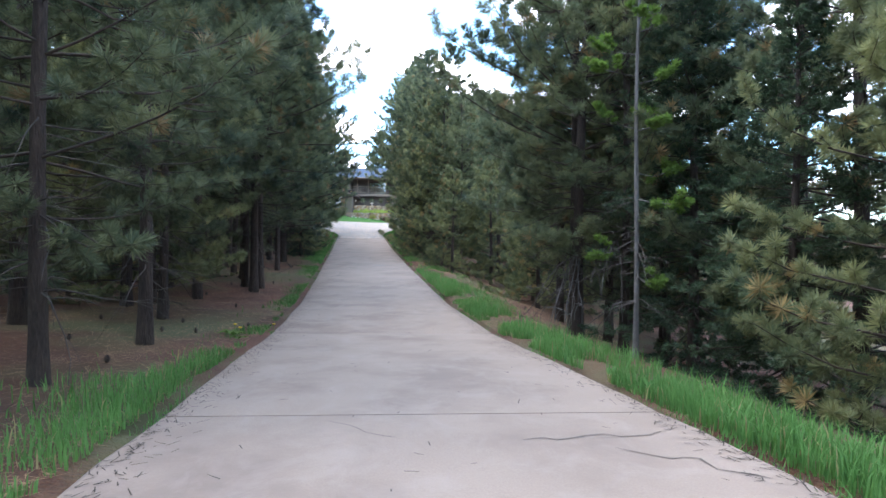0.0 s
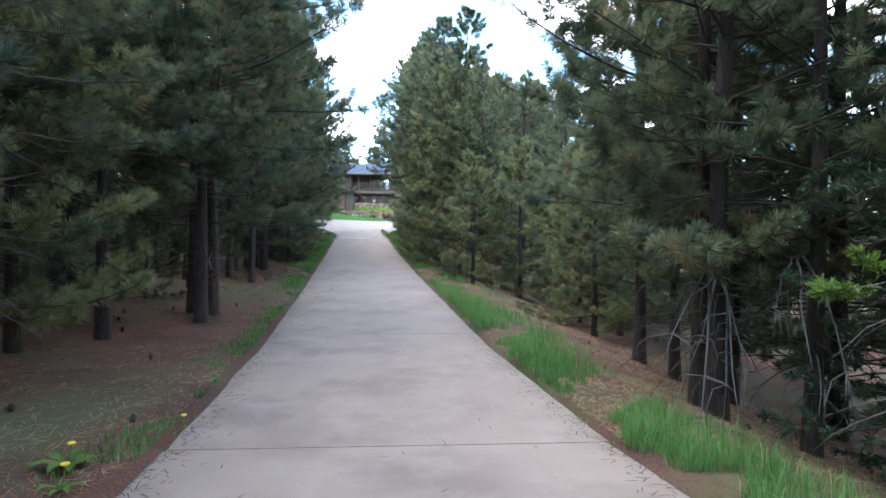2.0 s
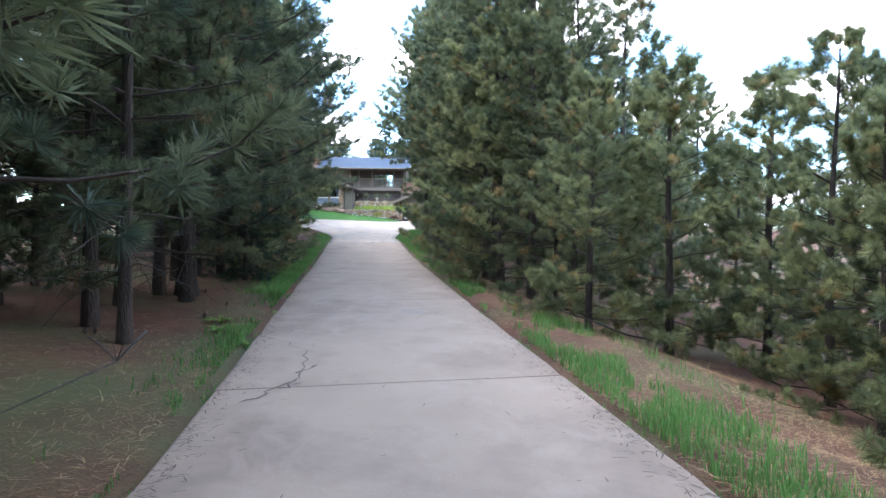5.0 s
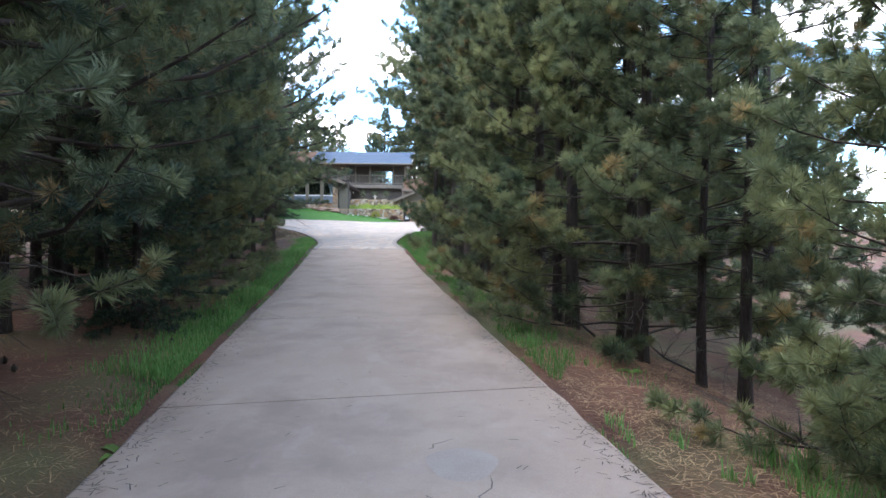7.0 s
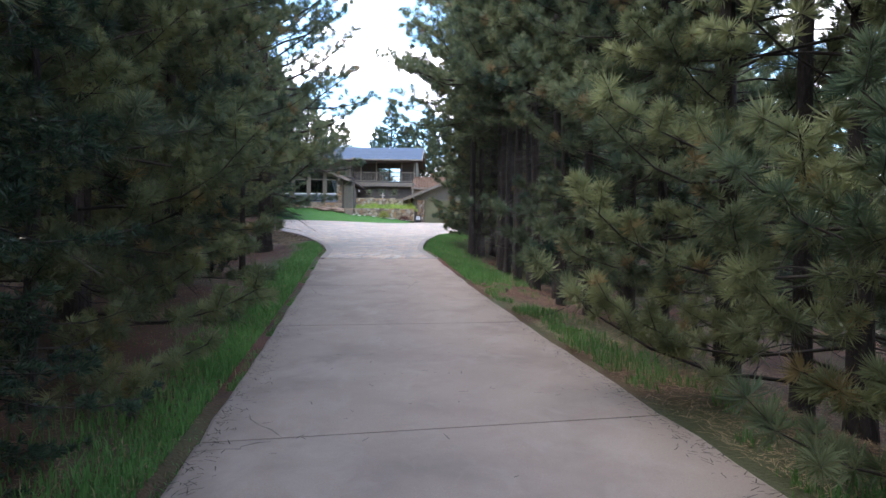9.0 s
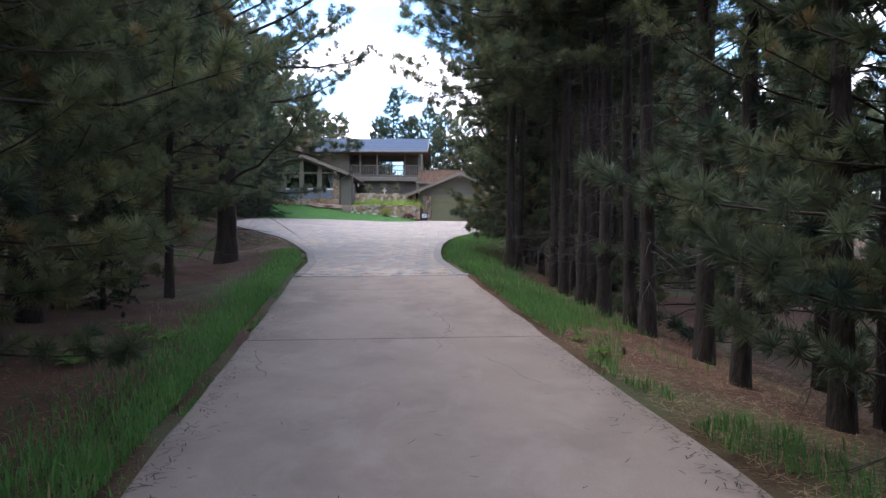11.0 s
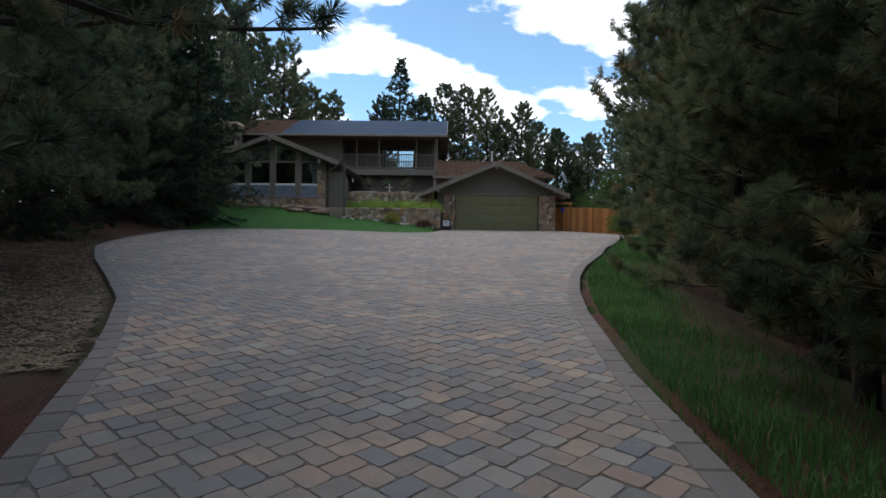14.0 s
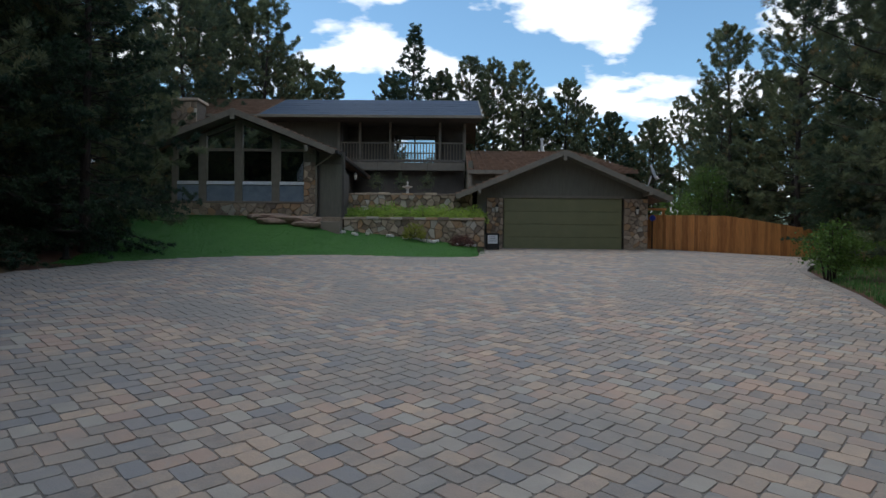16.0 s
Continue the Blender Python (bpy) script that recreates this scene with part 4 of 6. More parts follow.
EDGE = [
    # kind, x, y, turn, size
    ("tall_b", -1.75, 3.25, 20, 0.80), ("tall", -2.15, 5.78, 200, 0.80), ("edge_b", -3.9, 3, 100, 0.85), ("edge_b", -4.4, 6.6, 200, 0.9), ("tall_b", -3.3, 8.6, 140, 0.85), ("edge_a", -4.5, 9.6, 80, 0.9),
    ("tall_b", -4.5, 10.6, 10, 0.90), ("tall", -4.1, 11.9, 60, 0.90), ("tall", -5.2, 12.4, 300, 0.90), ("tall", -3.4, 13.75, 220, 0.95), ("tall_b", -3.9, 14.5, 170, 0.95), ("reach", -3.5, 14.5, 20, 0.95),
    ("tall", -5.4, 13.2, 120, 1.00), ("over", -4.6, 16.4, 10, 0.9), ("bare_b", -5.5, 18, 30, 0.95), ("over", -6.2, 19.4, 150, 0.95), ("tall_b", -4.7, 20.3, 250, 0.90), ("tall", -5.7, 21.2, 10, 0.95),
    ("edge_b", -6.2, 22.9, 60, 0.95), ("open", -5.75, 24.4, 300, 0.72), ("tall", -6.2, 24.2, 40, 1.00), ("reach", -5.4, 23.6, 100, 0.90), ("tall", -7, 26.6, 110, 1.05), ("tall_b", -6.9, 27.5, 170, 1.00),
    ("tall_b", -6.5, 28, 0, 1.00), ("fir", -5.6, 27.3, 75, 0.55), ("young", -6, 28.9, 0, 0.75), ("edge_a", -6.6, 30.4, 200, 0.9), ("tall", -8.5, 30.2, 40, 1.00), ("tall_b", -9.3, 30.5, 90, 1.00),
    ("edge_b", -7.9, 32.3, 15, 0.95), ("reach", -7.2, 31.4, 220, 0.95), ("edge_a", -7.5, 34.3, 165, 0.95), ("edge_b", -8.9, 35.4, 75, 0.95), ("reach", -8.6, 37.2, 300, 0.95), ("edge_b", -9.8, 38.6, 35, 0.95),
    ("fir_small", -8.4, 38.4, 120, 0.5), ("tall_b", -8.3, 40.2, 310, 0.80), ("edge_a", -10.6, 41.6, 165, 0.9), ("edge_b", -12.6, 43.6, 35, 1), ("open", -9.6, 46.2, 205, 1), ("mid", -15, 47.4, 20, 1.1),
    ("mid", -12.6, 40, 20, 1), ("mid", -10.8, 36, 20, 1.1), ("mid", -7.8, 22, 200, 1.1), 
    ("mid", -6.4, 11, 290, 1.1), ("mid", -5.2, 2, 30, 1), ("pole", 4.62, 7.2, 0, 1), ("fir", 5.9, 8.2, 220, 0.8), ("edge_a", 7.0, 3.9, 140, 0.95),
    ("fir", 6.2, 5.9, 45, 0.62), ("edge_b", 7.6, 6.6, 10, 1), ("reach", 4.42, 10.3, 30, 0.95), ("tall_b", 5.15, 9.6, 160, 1.00), ("tall", 4.45, 10.9, 280, 1.00), ("tall_b", 5.6, 12.4, 100, 1.00),
    ("tall", 4.85, 14.6, 200, 1.00), ("tall_b", 5.2, 13.7, 320, 1.00), ("tall", 6.1, 14.1, 60, 1.00), ("edge_b", 6.6, 11.4, 60, 1), ("edge_b", 7, 15.2, 60, 0.9), ("mid", 8.4, 9.4, 0, 1),
    ("mid", 8.8, 12.8, 120, 1), ("mid_b", 8.6, 3, 60, 1), ("young", 4.7, 17.6, 190, 0.95), ("young", 5.7, 18.9, 260, 1.05), ("mid_b", 8.4, 18.4, 10, 0.7),
    ("young", 4.9, 20.2, 20, 0.8), ("edge_a", 5.2, 21.7, 200, 0.62), ("mid_b", 7.6, 21.6, 60, 0.7), ("young", 1.9, 23.1, 0, 0.85), ("young", 3.6, 23.9, 100, 1.05), ("young", 5.6, 24.2, 190, 1.1),
    ("mid_b", 7.6, 24.6, 100, 0.7), ("tall_b", 1.95, 26.6, 270, 0.63), ("tall", 2.3, 26.2, 330, 0.67), ("edge_a", 1.5, 27.6, 45, 0.95), ("edge_a", 0.9, 29.4, 190, 1),
    ("bare", 1.6, 28.3, 100, 0.85), ("bare_b", 1.75, 29.4, 50, 0.85), ("bare", 0.75, 30, 20, 0.85), ("edge_b", 0.6, 31.2, 60, 0.95), ("bare_b", 0.3, 32.4, 145, 0.85), ("edge_b", 0.2, 33.8, 300, 0.95),
    ("bare", -0.15, 34.9, 75, 0.85), ("bare_b", -0.45, 36, 15, 0.97), ("reach", 0.6, 35.4, 20, 0.70), ("bare", -0.3, 37.2, 160, 0.97), ("bare", -0.62, 38.3, 100, 0.97), ("bare_b", -0.65, 39, 185, 0.97),
    ("bare", -0.9, 39.6, 225, 0.97), ("bare_b", -1.1, 40.4, 300, 0.97), ("bare", -1.1, 41.9, 20, 0.97), ("bare_b", -0.8, 42.6, 130, 0.97), ("bare", -0.2, 42.7, 65, 0.97), ("bare_b", -1.05, 43.4, 265, 0.97),
    ("bare", -0.7, 43.6, 350, 0.97), ("bare_b", -1.65, 45, 45, 0.97), ("bare", -1.5, 46.6, 10, 0.97), ("edge_b", -0.9, 48.6, 140, 1), ("bare_b", -0.7, 47.4, 100, 0.97), 
    ("mid", 2, 34.4, 60, 0.85), ("mid", 1.4, 37.6, 120, 0.85), ("mid", 1.2, 40.6, 180, 0.85), ("mid", 1, 44, 240, 0.85), ("mid", 1.4, 47, 300, 0.85), 
    ("mid", 4.4, 29.6, 260, 0.85), ("tall", 2.2, 60.4, 30, 1.1),
    ("edge_b", 3.2, 64.2, 100, 1.1), ("broad", 4.6, 63.4, 200, 1), ("edge_b", 0.4, 51.2, 140, 1.1), ("edge_b", 0.9, 53.8, 215, 1.12), ("edge_b", 0.6, 56.2, 95, 1.12), ("edge_b", 1.9, 58.6, 175, 1.1),
    ("tall_b", 3, 56.2, 15, 1.10), ("edge_b", 3.4, 61.8, 60, 1.05), ("edge_b", 4.8, 65.4, 130, 1.05), ("fir", 6.8, 69, 20, 1), ("edge_b", 8.6, 72.4, 80, 1), ("edge_b", 7.6, 66, 200, 1.15),
    ("mid", 5.6, 59, 10, 1.2), ("mid", 11.5, 74, 100, 1.1), ("edge_b", -14.2, 51.2, 250, 1.05), ("edge_b", -16.4, 55, 190, 1.2), ("fir", -17.4, 59.4, 30, 1.3), ("fir", -18.6, 63.2, 100, 1.32),
    ("mid", -18.6, 52.4, 80, 1.15), ("fir", -17.3, 66.6, 75, 1.2), ("fir", -16.1, 68.9, 130, 1.05), ("mid", -17.6, 61.3, 15, 1.25),
    ("mid", -16.2, 57.2, 95, 1.15), ("mid", -19.4, 66.2, 185, 1.3), ("mid", -21.6, 69.6, 275, 1.3), ("fir", -19.4, 69.6, 10, 1.3), ("fir", -21.6, 73.2, 60, 1.25), ("fir_small", -17.3, 71, 0, 0.55),
    ("fir", -24.8, 77, 150, 1.3), ("fir_small", -20.2, 76.2, 40, 0.8), ("mid", -22.4, 66.6, 0, 1.25), ("mid", -24.2, 70.6, 140, 1.3), 
    ("edge_b", -0.7, 51, 75, 0.98), ("mid", 3.6, 54.6, 55, 1.2), ("mid", 4.9, 57, 145, 1.2), ("mid", 2.4, 53, 30, 1.15), ("mid", 3.2, 51, 130, 1.15),
    ("mid", 6.2, 62.4, 330, 1.2), ("mid_b", 3.9, 58.4, 120, 1), ("mid_b", 6.9, 69.6, 200, 0.9), ("broad", -14.3, 54.6, 10, 1), ("broad", -17.6, 58, 60, 1), ("broad", -18, 64.2, 120, 0.97),
    ("broad", -19.6, 67.4, 260, 1), ("broad", -25, 73.4, 30, 1.05), ("broad", -20.8, 75.6, 75, 0.95), ("broad", -23, 82, 190, 1),
    ("broad", -21.8, 86.5, 240, 0.95), ("broad", -26.5, 80, 300, 1.05), ("broad", -15.8, 51, 0, 1), ("broad", 4.2, 56, 100, 1), ("broad", 3.4, 60, 160, 0.95),
    ("broad", 6.4, 61, 220, 1.05), ("broad", 7.4, 64.4, 280, 1), ("broad", 8.6, 68.6, 70, 0.95), ("reach", 4.8, 70.4, 30, 1.10), ("broad", 12.4, 80, 20, 1), ("broad", 4.4, 66, 150, 0.95),
    ("broad", 10.4, 78.6, 250, 0.95), ("broad", -22.5, 90, 0, 1.2), ("broad", -19.8, 94, 50, 1.12), ("over", -1.9, 44.8, 200, 0.95), ("over", -0.75, 41.2, 60, 0.95), ("over", -1.6, 47.9, 130, 1.0), ("edge_b", -1.4, 47.2, 100, 0.8), ("edge_b", -1.45, 49.4, 20, 0.72), ("broad", -17.7, 70.2, 40, 0.9), ("broad", -19.8, 72.8, 160, 0.9), ("reach", -0.6, 49.8, 40, 1.0), ("broad", 9.6, 83.4, 20, 0.9), ("broad", 11.6, 71.6, 75, 1.05), ("broad", 9.8, 65.2, 130, 1.05), ("broad", 8.4, 88, 170, 0.85),
    ("mid", 7.2, 71.6, 40, 1.0), ("edge_b", 9.2, 75.4, 160, 1.05), ("broad", 11.2, 68.2, 310, 1), ("fir", 8.3, 78.4, 50, 0.8), ("broad", 14.6, 77, 110, 1.05), ("broad", 15, 83, 210, 1.05),
    ("mid_b", -6.5, 14.6, 40, 0.55), ("mid_b", -7.2, 17.4, 130, 0.6), ("mid_b", -6.9, 8.8, 220, 0.5), ("mid_b", -7.7, 20.6, 310, 0.6), ("mid_b", -6.3, 5.2, 85, 0.5), ("mid_b", -8.1, 12.0, 175, 0.6), ("mid_b", -8.8, 24.4, 265, 0.6), ("mid_b", -5.6, 16.0, 15, 0.35), ("mid_b", -5.4, 10.2, 95, 0.32),
    ("mid_b", -8.8, 4.6, 10, 0.9), ("mid_b", -9.4, 9.2, 60, 0.9), ("mid_b", -9.8, 13.6, 110, 0.9), ("mid_b", -10.6, 18.2, 160, 0.9), ("mid_b", -11.4, 23.0, 210, 0.95), ("mid_b", -12.4, 27.6, 260, 0.95), ("mid_b", -13.0, 32.4, 310, 0.95),
    ("mid_b", 9.6, 20.6, 10, 0.5), ("mid_b", 11.4, 23.6, 60, 0.55), ("mid_b", 9.4, 26.6, 110, 0.55), ("mid_b", 7.0, 28.4, 160, 0.55), ("mid_b", 12.6, 27.4, 210, 0.6), ("mid_b", 6.4, 31.6, 260, 0.6), ("mid_b", 9.2, 31.0, 310, 0.6), ("mid_b", 12.6, 18.4, 20, 0.55), ("mid_b", 5.6, 36.0, 70, 0.7), ("mid_b", 5.2, 40.4, 120, 0.75), ("mid_b", 5.0, 44.8, 170, 0.75), ("mid_b", 8.2, 38.0, 220, 0.75), ("mid_b", 8.0, 43.0, 270, 0.75), ("mid_b", 5.2, 49.0, 320, 0.8),
]


def fill_wood():
    """The wood behind the edge trees, both sides of the way and round the house."""
    rng = random.Random(5)
    taken = [(x, y) for k, x, y, t, s in EDGE] + [(x, y) for x, y, h, k in SKYLINE]

    def try_set(x, y, gap, kinds, lo=0.85, hi=1.15):
        if any((x - a) ** 2 + (y - b) ** 2 < gap * gap for a, b in taken):
            return False
        if -34 < x < -19.2 and 44 < y < 68:  # the glade west of the court
            return False
        taken.append((x, y))
        G[rng.choice(kinds)].set(x, y, land(x, y) - 0.03, rng.uniform(0, 360), rng.uniform(lo, hi))
        return True

    for n in range(150):
        y = rng.uniform(-4, 66)
        d = rng.uniform(3.4, 9.5)
        if rng.random() < 0.5:
            if 15 < y < 26:
                try_set(right_edge(y) + max(d, 5.0), y, 2.0, ["mid_b"], 0.4, 0.6)
            else:
                try_set(right_edge(y) + max(d, 4.6), y, 2.1, ["mid", "mid_b", "tall_b"], 0.6 if y < 50 else 0.85, 0.85 if y < 50 else 1.15)
        else:
            if 43 < y < 56 and d < 7:
                continue
            try_set(left_edge(y) - max(d, 4.8), y, 1.9, ["mid", "mid", "mid_b", "tall_b"], 0.95, 1.25)
    for n in range(75):
        y = rng.uniform(-10, 72)
        d = rng.uniform(9, 24)
        if rng.random() < 0.5:
            low = y < 48
            try_set(right_edge(y) + d, y, 2.9, ["far", "far_b"], 0.42 if low else 0.85, 0.6 if low else 1.1)
        else:
            try_set(left_edge(y) - d, y, 2.9, ["far", "far_b"])
    for n in range(26):  # behind the first camera
        y, d = rng.uniform(-45, -3), rng.uniform(2.2, 14)
        s = rng.choice((-1, 1))
        try_set(axis(y) + s * (HALF + d), y, 2.6, ["far", "far_b"])
    for n in range(46):  # behind the house
        try_set(rng.uniform(-48, 40), rng.uniform(100, 128), 3.2, ["far", "far_b"], 0.62, 0.82)
    for n in range(18):
        try_set(rng.uniform(9, 34), rng.uniform(72, 98), 2.8, ["far", "mid", "far_b"], 0.5, 0.7)
    for n in range(16):
        try_set(rng.uniform(-48, -24), rng.uniform(66, 98), 3.0, ["far", "far_b", "fir"], 0.8, 1.1)


for kind, x, y, turn, size in EDGE:
    G[kind].set(x, y, land(x, y) - 0.03, turn, size)
SKYLINE = [(-25.2, 98, 17.0, "airy"), (-22.4, 95, 17.2, "airy"), (-20.0, 98, 15.0, "far"), (-18.0, 97, 13.0, "far_b"), (-16.4, 99, 13.2, "airy"), (-14.6, 98, 10.0, "far_b"), (-13.0, 99, 9.6, "far_b"), (-11.6, 98, 12.6, "airy"), (-9.9, 97, 16.0, "fir"), (-8.0, 98, 12.6, "far_b"),
           (-6.0, 97, 13.6, "far"), (-4.2, 98.5, 13.8, "airy"), (-2.2, 97, 13.2, "far"), (-0.6, 98, 10.6, "far_b"), (0.9, 96.5, 11.8, "airy"), (2.5, 97.5, 9.8, "far_b"), (4.0, 96, 9.0, "far_b"), (5.6, 97, 7.4, "fir"), (6.6, 95, 8.4, "far_b"), (8.8, 96, 10.2, "far"), (10.6, 94, 9.6, "airy"), (13.0, 92, 11.0, "far"), (9.5, 88, 8.0, "far_b"), (12.0, 88, 9.5, "far_b"), (7.6, 99, 9.0, "far_b"), (15.0, 90, 13.0, "far"), (11.6, 98, 11.0, "far_b"), (5.0, 101, 9.4, "far_b"), (1.8, 101, 10.0, "far"), (-1.4, 102, 11.0, "far_b"), (-5.0, 102, 12.0, "far"), (-14.0, 103, 10.0, "far_b")]
TALLNESS = {"airy": 14.5, "far": 14.0, "far_b": 11.5, "fir": 9.5}
for i, (x, y, h, kind) in enumerate(SKYLINE):
    G[kind].set(x, y, land(x, y) - 0.03, 77 * i, h / TALLNESS[kind])
fill_wood()

# ---- house ----
house = thing("house", (-9, 80, 5.3), "two-storey olive house with stone base, gabled wings and a balcony", "house")


def wall_ring(ring, depth, material, name="wall", label=""):
    """An upright wall: a ring of (x, z) at y, pushed back by depth."""
    return part(name, Shape().prism(ring, (0, depth, 0)), material, house, label)


def cell(seeds, i, w, h):
    """The part of a w x h face that lies nearest to seed i."""
    cx, cy = seeds[i]
    poly = [(0.0, 0.0), (w, 0.0), (w, h), (0.0, h)]
    for j, (qx, qy) in enumerate(seeds):
        if j == i or (qx - cx) ** 2 + (qy - cy) ** 2 > 2.2:
            continue
        nx, ny = qx - cx, qy - cy
        lim = (qx * qx + qy * qy - cx * cx - cy * cy) / 2
        out = []
        for (ax_, ay_), (bx_, by_) in zip(poly, poly[1:] + poly[:1]):
            da, db = ax_ * nx + ay_ * ny - lim, bx_ * nx + by_ * ny - lim
            if da <= 0:
                out.append((ax_, ay_))
            if da * db < 0:
                f = da / (da - db)
                out.append((ax_ + (bx_ - ax_) * f, ay_ + (by_ - ay_) * f))
        poly = out
        if len(poly) < 3:
            return []
    return poly


def stones(parent, a, b, z0, z1, out, seed, proud=0.05, row=0.26, wide=0.42):
    """Rubble stones of uneven shape over an upright face from a to b (x, y pairs), facing out."""
    rng = random.Random(seed)
    a, b = Vector((*a, z0)), Vector((*b, z0))
    w, h = (b - a).length, z1 - z0
    d, n, up = (b - a) / w, Vector((*out, 0)), Vector((0, 0, 1))
    rows = max(1, round(h / row))
    seeds = []
    for r in range(rows):
        m = max(1, round(w / wide))
        for k in range(m):
            if rng.random() < 0.12:
                continue
            seeds.append(((k + 0.5 + (0.5 if r % 2 else 0) + rng.uniform(-0.48, 0.48)) * w / m, (r + 0.5 + rng.uniform(-0.46, 0.46)) * h / rows))
    for i in range(len(seeds)):
        poly = cell(seeds, i, w, h)
        if len(poly) < 3:
            continue
        cx, cy = sum(p[0] for p in poly) / len(poly), sum(p[1] for p in poly) / len(poly)
        size = max(math.hypot(p[0] - cx, p[1] - cy) for p in poly)
        if size < 0.06:
            continue
        k = len(poly)
        f0 = 1 - 0.013 / size
        pr = proud * rng.uniform(0.55, 1.5)
        tx, tz = rng.uniform(-0.12, 0.12), rng.uniform(-0.12, 0.12)

        def ring(f, deep):
            return [a + d * (cx + (x - cx) * f) + up * (cy + (y - cy) * f) + n * (deep + (tx * (x - cx) + tz * (y - cy) if deep > 0 else 0)) for x, y in poly]

        vs = ring(f0, 0.0) + ring(f0 * 0.98, pr * 0.65) + ring(f0 * 0.82, pr)
        fs = [tuple(range(2 * k, 3 * k))] + [(q + j, q + (j + 1) % k, q + k + (j + 1) % k, q + k + j) for q in (0, k) for j in range(k)]
        part("stone", Shape().add(vs, fs), M_STONE, parent)


def shingles(name, e0, e1, r0, r1, courses, material, label="", thick=0.065, lift=0.025, tabs=0, apart=False):
    """A pitched roof slope: courses stepping from eave e0-e1 up to ridge r0-r1, with a solid deck below."""
    e0, e1, r0, r1 = (Vector(p) for p in (e0, e1, r0, r1))
    up = (r0 - e0).cross(e1 - e0).normalized()
    if up.z < 0:
        up = -up
    s = Shape()
    s.prism([e0 - up * 0.1, e1 - up * 0.1, r1 - up * 0.1, r0 - up * 0.1], up * 0.1)
    rng = random.Random(len(name) + courses)
    deck = part(name, s, material, house, label) if apart else None
    for i in range(courses):
        s = Shape() if apart else s
        f0, f1 = i / courses, min(1.0, (i + 1.25) / courses)
        a, b = e0.lerp(r0, f0), e1.lerp(r1, f0)
        c, d = e1.lerp(r1, f1), e0.lerp(r0, f1)
        m = max(1, tabs)
        for k in range(m):
            ka, kb = k / m, (k + 1) / m - (0.004 if tabs else 0)
            o = up * rng.uniform(0, 0.006) if tabs else up * 0
            A, B, C, D = a.lerp(b, ka), a.lerp(b, kb), d.lerp(c, kb), d.lerp(c, ka)
            s.add([A + up * 0.002 + o, B + up * 0.002 + o, A + up * (lift + thick) + o, B + up * (lift + thick) + o, C + up * 0.008, D + up * 0.008],
                  [(0, 1, 3, 2), (2, 3, 4, 5), (0, 2, 5), (1, 4, 3)])
        if apart:
            part("roof_sheet", s, material, deck)
    return deck or part(name, s, material, house, label)


# garage
GY = 79.0
ax, az_ = -2.65, 9.12
wall_ring([(-6.1, GY, 5.2), (-5.05, GY, 5.2), (-5.05, GY, 7.47), (-0.07, GY, 7.47), (-0.07, GY, 5.2), (0.92, GY, 5.2), (0.92, GY, 7.68), (ax, GY, az_), (-6.1, GY, 7.72)], 0.2, M_SIDING, label="olive wood gable wall of the garage")
part("wall", Shape().box(0.72, 0.92, GY + 0.2, 88, 5.2, 7.6), M_SIDING, house)
part("wall", Shape().box(-6.1, -5.9, GY + 0.2, 88, 5.2, 7.6), M_SIDING, house)
for k in range(9):  # batten lines on the gable
    x = -5.4 + k * 0.69
    top = az_ - 0.12 - abs(x - ax) * 0.405
    if top > 7.65:
        part("batten", Shape().box(x - 0.018, x + 0.018, GY - 0.012, GY - 0.002, 7.62, top), M_SIDING, house)
gd = part("garage_door", Shape().box(-5.0, -0.12, GY + 0.06, GY + 0.1, 5.3, 7.43), M_GARAGE, house, "wide sectional garage door in olive paint")
for r in range(4):
    z = 5.31 + r * 0.53
    p = Shape().box(-4.99, -0.13, GY + 0.02, GY + 0.062, z, z + 0.508, 0.014)
    sec = part("door_section", p, M_GARAGE, gd)
    for h in (0.17, 0.34):
        p2 = Shape().box(-4.98, -0.14, GY + 0.008, GY + 0.024, z + h - 0.012, z + h + 0.012)
        part("groove_bead", p2, M_GARAGE, gd)
part("door_frame", Shape().box(-5.05, -0.07, GY - 0.03, GY + 0.02, 7.43, 7.53), M_TRIM, house, "dark header trim over the garage door")
for x0, x1, sd in ((-5.72, -5.03, 1), (-0.08, 0.9, 2)):
    pier = part("stone_pier", Shape().box(x0, x1, GY - 0.05, GY - 0.002, 5.2, 7.42), M_MORTAR, house, "sandstone pier beside the garage door")
    stones(pier, (x0, GY - 0.05), (x1, GY - 0.05), 5.28, 7.42, (0, -1), sd, 0.055, 0.15, 0.26)
EL, ER, RZ = (-6.98, 7.47), (1.62, 7.42), 9.28
shingles("roof", (EL[0], 78.2, EL[1]), (EL[0], 88.0, EL[1]), (ax, 78.2, RZ), (ax, 88.0, RZ), 16, M_SHINGLE, "brown shingle roof over the garage", tabs=24)
shingles("roof", (ER[0], 88.0, ER[1]), (ER[0], 78.2, ER[1]), (ax, 88.0, RZ), (ax, 78.2, RZ), 16, M_SHINGLE, tabs=24)
for e in (EL, ER):
    part("barge_board", Shape().beam((e[0], 78.17, e[1] - 0.09), (ax, 78.17, RZ - 0.09), 0.05, 0.2), M_TRIM, house, "taupe barge board along the gable")
    part("soffit", Shape().prism([(e[0], 78.22, e[1] - 0.14), (ax, 78.22, RZ - 0.14), (ax, 79.0, RZ - 0.14), (e[0], 79.0, e[1] - 0.14)], (0, 0, 0.02)), M_SIDING, house)
part("king_block", Shape().box(ax - 0.07, ax + 0.07, 78.10, 78.2, RZ - 0.42, RZ - 0.02, 0.01), M_TRIM, house)
